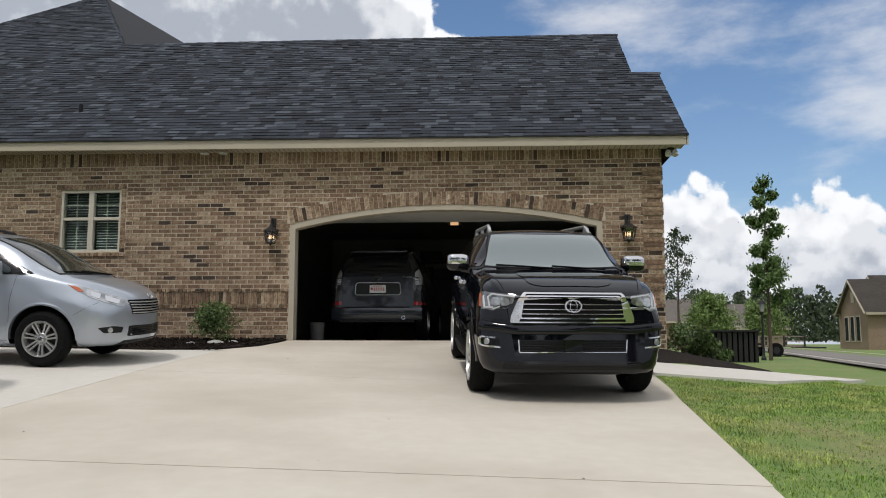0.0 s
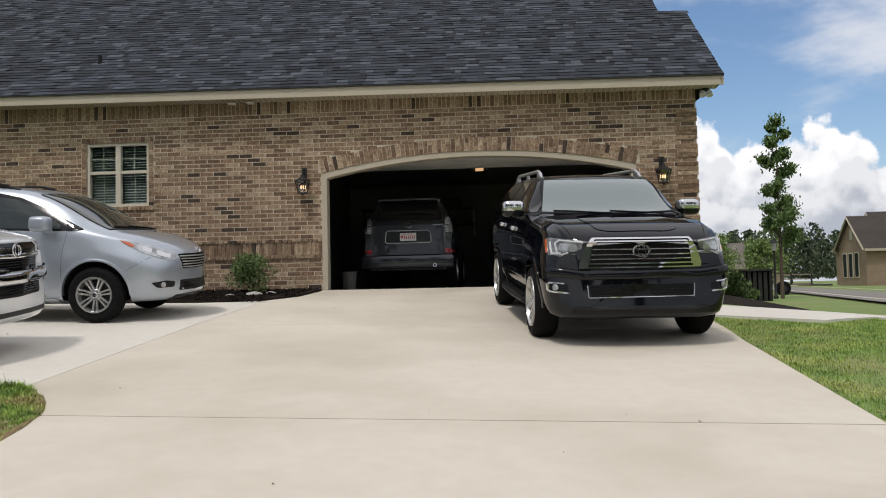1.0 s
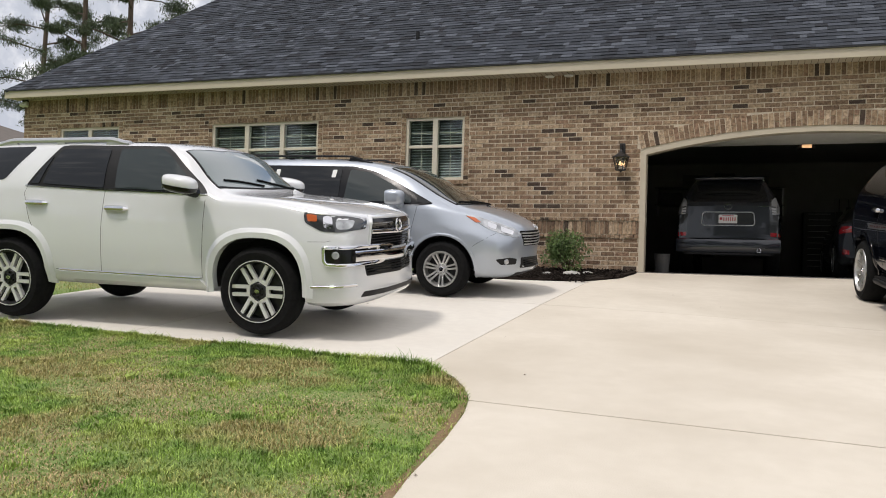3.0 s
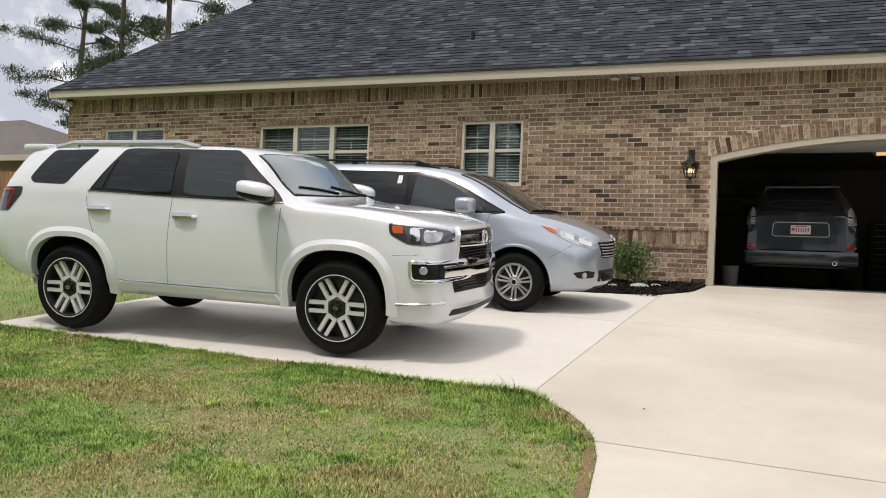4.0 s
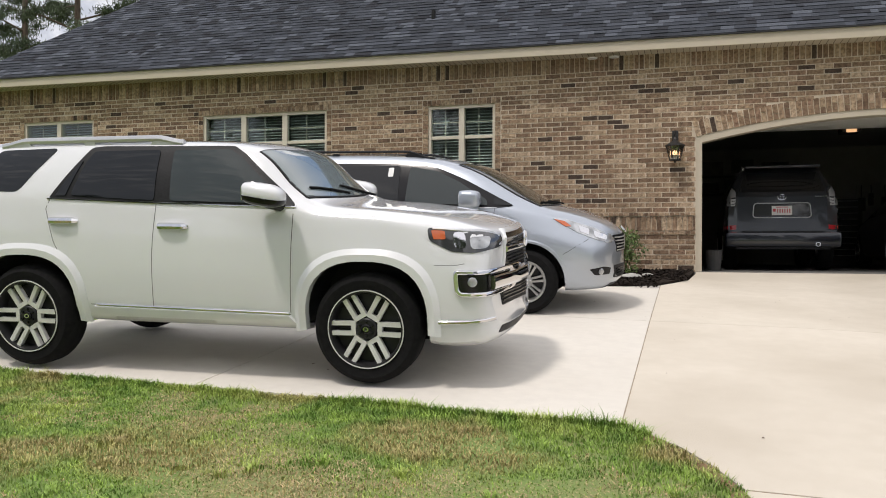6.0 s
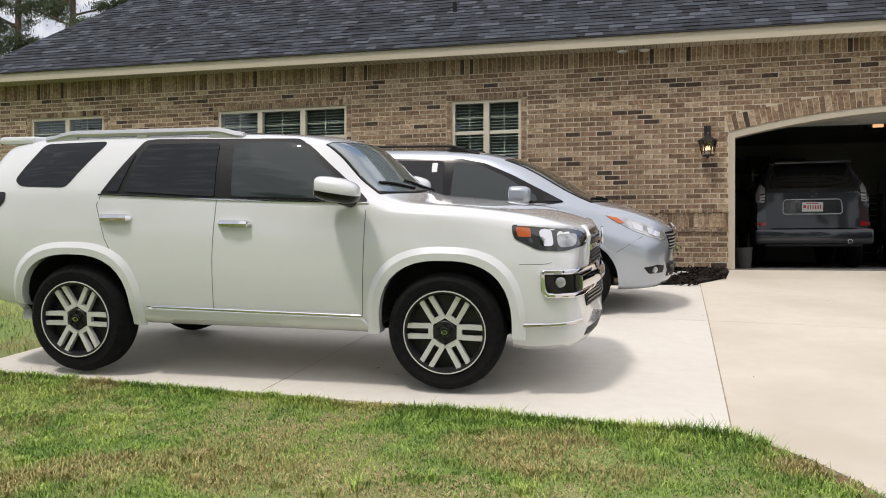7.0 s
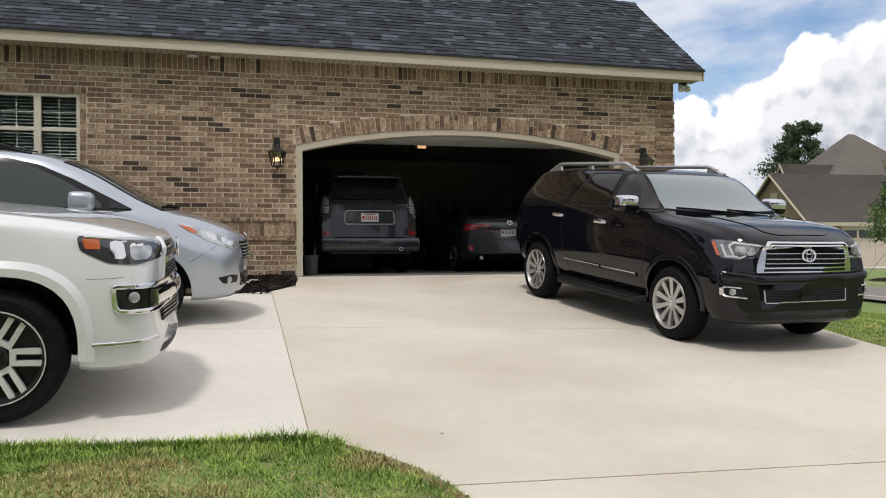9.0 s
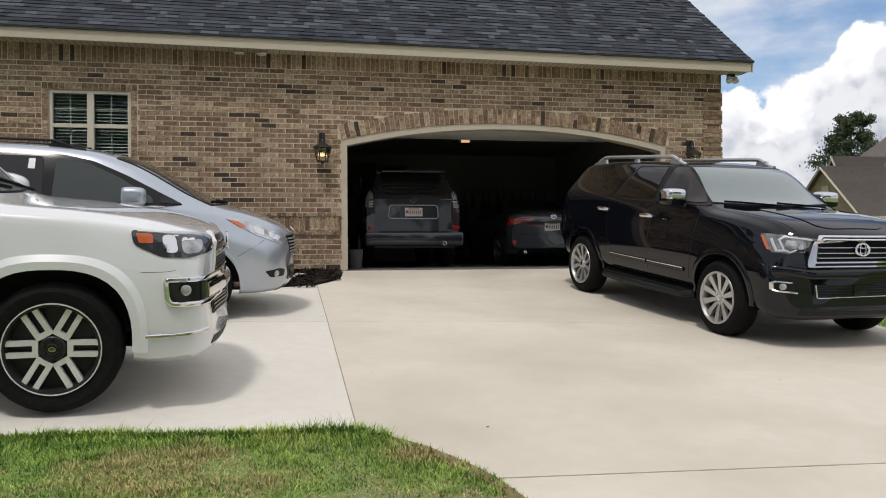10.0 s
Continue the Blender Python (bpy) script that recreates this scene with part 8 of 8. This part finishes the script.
lathe(bm, [(0.85, -0.02), (0.6, 0.05), (0.001, 0.09)], 24, Matrix.Translation((20.9, 9.9, -0.62)))
tagged(link("mulch_ring", bm, M["mulch"], smooth=True), "dark mulch ring round a young tree", "mulch", kind="structure")
tree("garden_tree", 16.3, 46.0, -0.5, 8.9, 0.1, 1.7, 0.35, 2200, 0.10, rnd, M["far_leaf"], "airy small tree beyond the house corner", column=0.9)
tree("garden_tree", 19.5, 50, -0.5, 3.7, 0.09, 2.2, 0.12, 8000, 0.11, rnd, M["garden_leaf"], "bright green garden tree beside the street")
pines = [(-30.3, 17.5, 21.0), (-25.5, 15.5, 19.0), (-27.0, 25.0, 17.0), (-36.0, 20.0, 22.0)]
for x, y, h in pines:
    tree("pine_tree", x, y, -0.3, h, 0.22, 4.2, 0.30, 24000, 0.12, rnd, M["needle"], "tall pine with sparse layered branches", pine=True, clump=0.34)
tree("pine_tree", 44.7, 46.0, -0.3, 11.4, 0.25, 2.9, 0.55, 13000, 0.12, rnd, M["needle"], "tall pine with a rounded crown behind a roof", pine=False, column=0.4, clump=0.34)
# trees across the way behind the walk, seen in the car windows
first = tree("street_tree", -12.0, -36.0, -1.6, 15.0, 0.28, 4.6, 0.22, 9000, 0.26, rnd, M["far_leaf"], "tall dark green tree across the street", clump=0.42)
for x, y, k in ((-27, -40, 1.1), (-19.5, -34, 0.85), (-5, -38, 1.12), (2, -33, 0.8), (9, -38, 1.05), (18, -36, 0.9), (27, -39, 1.1), (-36, -36, 1.05), (36, -38, 1.0)):
    copy_thing(first, Matrix.Translation((x, y, -1.6)) @ Matrix.Rotation(x * 1.7, 4, "Z") @ Matrix.Scale(k, 4))
# far woods
v, f = [], []
wr = random.Random(5)
for k in range(640):
    ang = radians(-75 + 150 * (k + wr.random()) / 640)
    r = wr.uniform(190, 240)
    bx, by, h = r * math.sin(ang), r * math.cos(ang), wr.uniform(9.5, 15.0)
    pts = []
    for _ in range(260):
        t = wr.random()
        rad = 3.6 * (1 - t * 0.75)
        pts.append((bx + wr.gauss(0, 1) * rad * 0.6, by + wr.gauss(0, 1) * rad * 0.6, -0.5 + h * (0.12 + 0.88 * t)))
    lv, lf = leaf_cloud(pts, 0.55, wr)
    n = len(v)
    v += lv
    f += [tuple(i + n for i in q) for q in lf]
tagged(raw("far_woods", v, f, M["far_leaf"]), "far dark green pine woods along the horizon", "woods", kind="stuff")

# ---- lamp post ----
post = empty("yard_lamp", "black yard lamp post with lantern head", "street lamp", Matrix.Translation((13.0, 15.0, -0.62)))
bm = bmesh.new()
lathe(bm, [(0.09, 0.0), (0.09, 0.08), (0.05, 0.14), (0.04, 0.5), (0.035, 1.65), (0.06, 1.68), (0.06, 1.71)], 12)
part("post", bm, M["iron"], post, smooth=True)
bm = bmesh.new()
lathe(bm, [(0.07, 1.71), (0.12, 1.98)], 6)
part("lantern_glass", bm, M["clear_lens"], post)
bm = bmesh.new()
lathe(bm, [(0.17, 1.98), (0.16, 2.0), (0.05, 2.12), (0.02, 2.2)], 6)
part("lantern_cap", bm, M["iron"], post)

# ---- utility trailer by the street ----
trl = empty("utility_trailer", "low weathered flatbed utility trailer parked by the street", "trailer", Matrix.Translation((15.6, 23.6, -0.66)) @ Matrix.Rotation(radians(8), 4, "Z"))
part("bed", boxed(-1.5, 1.5, -0.85, 0.85, 0.48, 0.56, 0.01), M["wood"], trl)
for y in (-0.88, 0.88):
    for z in (0.72, 0.92):
        part("side_rail", boxed(-1.5, 1.5, y - 0.02, y + 0.02, z, z + 0.05), M["wood"], trl)
    for x in (-1.45, -0.5, 0.5, 1.45):
        part("stake", boxed(x - 0.03, x + 0.03, y - 0.03, y + 0.03, 0.5, 0.98), M["iron"], trl)
    bm = bmesh.new()
    lathe(bm, [(0.16, -0.09), (0.32, -0.09), (0.33, -0.05), (0.33, 0.05), (0.32, 0.09), (0.16, 0.09)], 24, Matrix.Translation((0.1, y * 1.05, 0.33)) @ Matrix.Rotation(math.pi / 2, 4, "X"))
    w_ = part("wheel", bm, M["rubber"], trl, smooth=True)
    bm = bmesh.new()
    lathe(bm, [(0.155, -0.095), (0.155, 0.095)], 20, Matrix.Translation((0.1, y * 1.05, 0.33)) @ Matrix.Rotation(math.pi / 2, 4, "X"))
    part("rim", bm, M["dark_alloy"], w_)
bm = bmesh.new()
tube(bm, [(1.5, 0.5, 0.48), (2.6, 0.0, 0.45), (2.9, 0, 0.45)], 0.04, 8)
part("tow_bar", bm, M["iron"], trl)
# dumpster like dark box; its upright ribs are built as slats
pit = empty("timber_enclosure", "dark ribbed dumpster like box beside the lawn", "enclosure", Matrix.Translation((10.05, 12.5, -0.66)))
part("back_panel", boxed(0.06, 1.94, 1.12, 1.16, 0.0, 1.0, 0.004), M["iron"], pit)
for x in (0, 2.0):
    part("side_panel", boxed(x - 0.05, x + 0.05, 0, 1.2, 0, 1.0, 0.005), M["iron"], pit)
for i in range(11):
    part("slat", boxed(0.07 + i * 0.17, 0.19 + i * 0.17, 0.0, 0.05, 0.02, 0.98, 0.004), M["iron"], pit)
part("lid", boxed(-0.1, 2.1, -0.1, 1.3, 1.002, 1.06, 0.006), M["iron"], pit)

# ---- neighbouring houses ----
def house(x, y, turn, w, d, wall_h, ridge_h, label, doors=(), windows=(), gables=(), peak=None, hips=()):
    """Hip roofed brick house; its front faces -y of its own axes, its middle front at x, y."""
    top = empty("house", label, "house", Matrix.Translation((x, y, zg(x, y) if y < 0 else -0.5)) @ Matrix.Rotation(radians(turn), 4, "Z"))
    part("wall", boxed(-w / 2, w / 2, 0, d, -0.5, wall_h), M["far_brick"], top)
    o = 0.5
    bm = bmesh.new()
    e = [bm.verts.new(p) for p in ((-w / 2 - o, -o, wall_h), (w / 2 + o, -o, wall_h), (w / 2 + o, d + o, wall_h), (-w / 2 - o, d + o, wall_h))]
    run = min(w, d) / 2
    rx = max(0.3, w / 2 - run * 0.9)
    xa, xb = peak or (-rx, rx)
    r = [bm.verts.new((xa, d / 2, ridge_h)), bm.verts.new((xb, d / 2, ridge_h))]
    for q in ((e[0], e[1], r[1], r[0]), (e[1], e[2], r[1]), (e[2], e[3], r[0], r[1]), (e[3], e[0], r[0]), (e[3], e[2], e[1], e[0])):
        bm.faces.new(q)
    part("roof", bm, M["far_roof"], top)
    for hx, hw, hh in hips:
        bm = bmesh.new()
        base = [bm.verts.new(p) for p in ((hx - hw, -o, wall_h + 0.01), (hx + hw, -o, wall_h + 0.01), (hx + hw, d + o, wall_h + 0.01), (hx - hw, d + o, wall_h + 0.01))]
        tip = [bm.verts.new((hx, d / 2 - 1.5, hh)), bm.verts.new((hx, d / 2 + 1.5, hh))]
        for q in ((base[0], base[1], tip[0]), (base[1], base[2], tip[1], tip[0]), (base[2], base[3], tip[1]), (base[3], base[0], tip[0], tip[1])):
            bm.faces.new(q)
        part("roof_hip", bm, M["far_roof"], top)
    part("fascia", boxed(-w / 2 - o, w / 2 + o, -o - 0.03, -o + 0.02, wall_h - 0.18, wall_h + 0.01), M["trim"], top)
    for gx, gw, gh in gables:
        bm = bmesh.new()
        prism(bm, [(gx - gw / 2, -0.3), (gx + gw / 2, -0.3), (gx + gw / 2, wall_h), (gx, wall_h + gh), (gx - gw / 2, wall_h)], 3.0, "y", -2.2)
        gb = part("gable_wall", bm, M["far_brick"], top)
        for s in (-1, 1):
            bm = bmesh.new()
            vs = [bm.verts.new(p) for p in ((gx, -2.55, wall_h + gh + 0.12), (gx + s * (gw / 2 + 0.35), -2.55, wall_h - 0.1), (gx + s * (gw / 2 + 0.35), 3.5, wall_h - 0.1), (gx, 3.5, wall_h + gh + 0.12))]
            bm.faces.new(vs)
            bmesh.ops.solidify(bm, geom=bm.faces[:], thickness=0.12)
            part("gable_roof", bm, M["far_roof"], top)
            bm = bmesh.new()
            tube(bm, [(gx, -2.57, wall_h + gh - 0.02), (gx + s * (gw / 2 + 0.33), -2.57, wall_h - 0.2)], 0.10, 4)
            part("rake_board", bm, M["trim"], top)
        part("vent", boxed(gx - 0.3, gx + 0.3, -2.24, -2.205, wall_h + gh * 0.25, wall_h + gh * 0.6), M["trim"], gb)
    for dx, dw, front in doors:
        dr = part("garage_door", boxed(dx - dw / 2, dx + dw / 2, front - 0.06, front - 0.01, -0.1, 2.15), M["far_door"], top)
        for i in range(4):
            part("door_panel", boxed(dx - dw / 2 + 0.1, dx + dw / 2 - 0.1, front - 0.085, front - 0.062, 0.0 + i * 0.5, 0.42 + i * 0.5), M["far_door"], dr)
        for i in range(4):
            px = dx - dw / 2 + dw * (i + 0.5) / 4
            part("door_window", boxed(px - dw * 0.09, px + dw * 0.09, front - 0.098, front - 0.087, 1.62, 1.86), M["far_glass"], dr)
    for wx, ww, front in windows:
        wn_ = part("window", boxed(wx - ww / 2 - 0.08, wx + ww / 2 + 0.08, front - 0.05, front - 0.005, 0.75, 2.35), M["window_frame"], top)
        part("pane", boxed(wx - ww / 2, wx + ww / 2, front - 0.065, front - 0.052, 0.83, 2.27), M["far_glass"], wn_)
    return top


tree("garden_tree", 24.5, 54, -0.5, 3.4, 0.09, 2.0, 0.12, 7000, 0.11, rnd, M["garden_leaf"], "bright green garden tree beside the street")
def gabled_house(x, y, turn, base, main, wing, upper, door, slits, label):
    """Brick house with a pyramid roof behind a long front wing whose gable end faces -x of its own axes."""
    top = empty("house", label, "house", Matrix.Translation((x, y, base)) @ Matrix.Rotation(radians(turn), 4, "Z"))
    x0, x1, y0, y1, eave, px, py, peak = main
    part("wall", boxed(x0, x1, y0, y1, -0.3, eave), M["far_brick"], top)
    bm = bmesh.new()
    e = [bm.verts.new(p) for p in ((x0 - 0.5, y0 - 0.5, eave), (x1 + 0.5, y0 - 0.5, eave), (x1 + 0.5, y1 + 0.5, eave), (x0 - 0.5, y1 + 0.5, eave))]
    r = [bm.verts.new((px - 0.25, py, peak)), bm.verts.new((px + 0.25, py, peak))]
    for q in ((e[0], e[1], r[1], r[0]), (e[1], e[2], r[1]), (e[2], e[3], r[0], r[1]), (e[3], e[0], r[0]), (e[3], e[2], e[1], e[0])):
        bm.faces.new(q)
    part("roof", bm, M["far_roof"], top)
    for i, (wx0, wx1, wy0, wy1, weave, ridge) in enumerate((wing, upper)):
        ym = (wy0 + wy1) / 2
        bm = bmesh.new()
        prism(bm, [(wy0, -0.3), (wy1, -0.3), (wy1, weave), (ym, ridge - 0.15), (wy0, weave)], wx1 - wx0, "x", wx0)
        w = part("gable_wall", bm, M["far_brick"], top)
        for s in (-1, 1):
            half = (wy1 - wy0) / 2
            drop = (ridge - weave) * 0.45 / half
            bm = bmesh.new()
            bm.faces.new([bm.verts.new(p) for p in ((wx0 - 0.35, ym, ridge), (wx1, ym, ridge), (wx1, ym + s * (half + 0.45), weave - drop), (wx0 - 0.35, ym + s * (half + 0.45), weave - drop))])
            bmesh.ops.solidify(bm, geom=bm.faces[:], thickness=0.14)
            part("gable_roof", bm, M["far_roof"], top)
            bm = bmesh.new()
            tube(bm, [(wx0 - 0.37, ym, ridge - 0.13), (wx0 - 0.37, ym + s * (half + 0.43), weave - drop - 0.13)], 0.075, 4)
            part("rake_board", bm, M["trim"], top)
        if i == 0:
            part("gable_vent", boxed(wx0 - 0.06, wx0 - 0.01, ym - 0.3, ym + 0.3, weave + (ridge - weave) * 0.18, weave + (ridge - weave) * 0.55), M["trim"], w)
            drop = (ridge - weave) * 0.45 / ((wy1 - wy0) / 2)
            part("fascia", boxed(wx0 - 0.3, wx1, wy0 - 0.50, wy0 - 0.46, weave - drop - 0.22, weave - drop - 0.02), M["trim"], top)
            for k in range(slits):
                yy = wy0 + 1.3 + k * 1.15
                f = part("window", boxed(wx0 - 0.06, wx0 - 0.01, yy, yy + 0.75, 0.6, 2.7), M["window_frame"], top)
                part("pane", boxed(wx0 - 0.075, wx0 - 0.062, yy + 0.07, yy + 0.68, 0.68, 2.62), M["far_glass"], f)
            dx0, dx1, dh = door
            bm = bmesh.new()
            n = 12
            arch = [(dx0 - 0.2 + (dx1 - dx0 + 0.4) * j / n, dh + 0.15 + 0.35 * math.sin(math.pi * j / n)) for j in range(n + 1)]
            prism(bm, arch + [(x_, z_ + 0.28) for x_, z_ in arch[::-1]], 0.08, "y", wy0 - 0.09)
            part("door_arch", bm, M["far_brick"], top)
            bm = bmesh.new()
            prism(bm, [(dx0, -0.1), (dx1, -0.1)] + [(min(max(x_, dx0), dx1), z_) for x_, z_ in arch[::-1]], 0.05, "y", wy0 - 0.06)
            d = part("garage_door", bm, M["far_door"], top)
            for j in range(4):
                for k in range(4):
                    pa = dx0 + (dx1 - dx0) * k / 4
                    part("door_panel", boxed(pa + 0.08, pa + (dx1 - dx0) / 4 - 0.08, wy0 - 0.075, wy0 - 0.061, 0.06 + j * dh / 4, (j + 1) * dh / 4 - 0.06), M["far_glass"] if j == 3 else M["far_door"], d)
    return top


gabled_house(32.3, 52.5, 0, -0.45, (3.6, 17.0, 3.0, 15.0, 3.2, 9.8, 9.5, 8.9), (0.0, 9.0, 0.0, 5.2, 3.35, 5.75), (2.6, 9.0, 2.8, 7.0, 3.5, 6.25), (1.8, 6.2, 2.05), 3, "tan brick house with a steep brown pyramid roof across the street")
gabled_house(30.0, 26.0, 0, -0.55, (2.6, 16.0, 2.4, 11.0, 2.9, 8.8, 7.0, 8.75), (0.0, 12.0, 0.0, 6.0, 2.95, 5.6), (2.4, 9.0, 3.5, 7.0, 3.6, 6.45), (2.1, 6.5, 2.15), 0, "large tan brick house with a brown shingle roof across the street")
house(48.5, 31.0, 0, 11, 10, 2.9, 7.4, "brown roofed wing of a tan brick house across the street", windows=((-2, 1.2, 0.0),))
far_drive = link("drive_across_street", boxed(1.6, 7.0, -9.0, -0.1, -0.1, 0.03), M["concrete_pale"], matrix=Matrix.Translation((30.0, 26.0, -0.55)))
tagged(far_drive, "pale concrete driveway of the house across the street", "driveway", kind="structure")
house(26.0, 92.0, -10, 13, 11, 2.7, 6.4, "distant tan brick house with a grey roof", windows=((-3, 1.0, 0.0), (0, 1.0, 0.0), (3, 1.0, 0.0)), gables=((-3, 4, 2.2),))
house(15.5, 66.0, 4, 14, 10, 2.6, 5.4, "grey roofed house beyond the garden shrubs", windows=((-3, 1.2, 0.0), (2, 1.2, 0.0)), gables=((-4.2, 3.6, 1.8),))
house(38.0, 110.0, -12, 13, 11, 2.7, 6.6, "distant tan house with a dark roof", windows=((-3, 1.0, 0.0), (2, 1.0, 0.0)))
house(-28.6, 5.5, 0, 15, 7, 3.65, 5.65, "neighbouring brick house with a brown shingle roof", windows=((-2, 1.2, 0.0),), peak=(-5.5, 1.9))
fence = empty("timber_fence", "weathered timber privacy fence beside the neighbouring house", "fence", Matrix.Translation((-26.2, 1.0, -0.30)))
plank = bpy.data.meshes.new("board")
bm = boxed(-0.065, 0.065, -0.012, 0.012, 0, 2.4, 0.004)
bm.to_mesh(plank)
bm.free()
plank.materials.append(M["fence_wood"])
for i in range(80):
    ob = new("board", plank)
    ob.parent, ob.location = fence, (i * 0.14, 0, 0)
for z in (0.4, 1.9):
    part("rail", boxed(-0.05, 11.1, 0.013, 0.05, z, z + 0.09), M["wood"], fence)
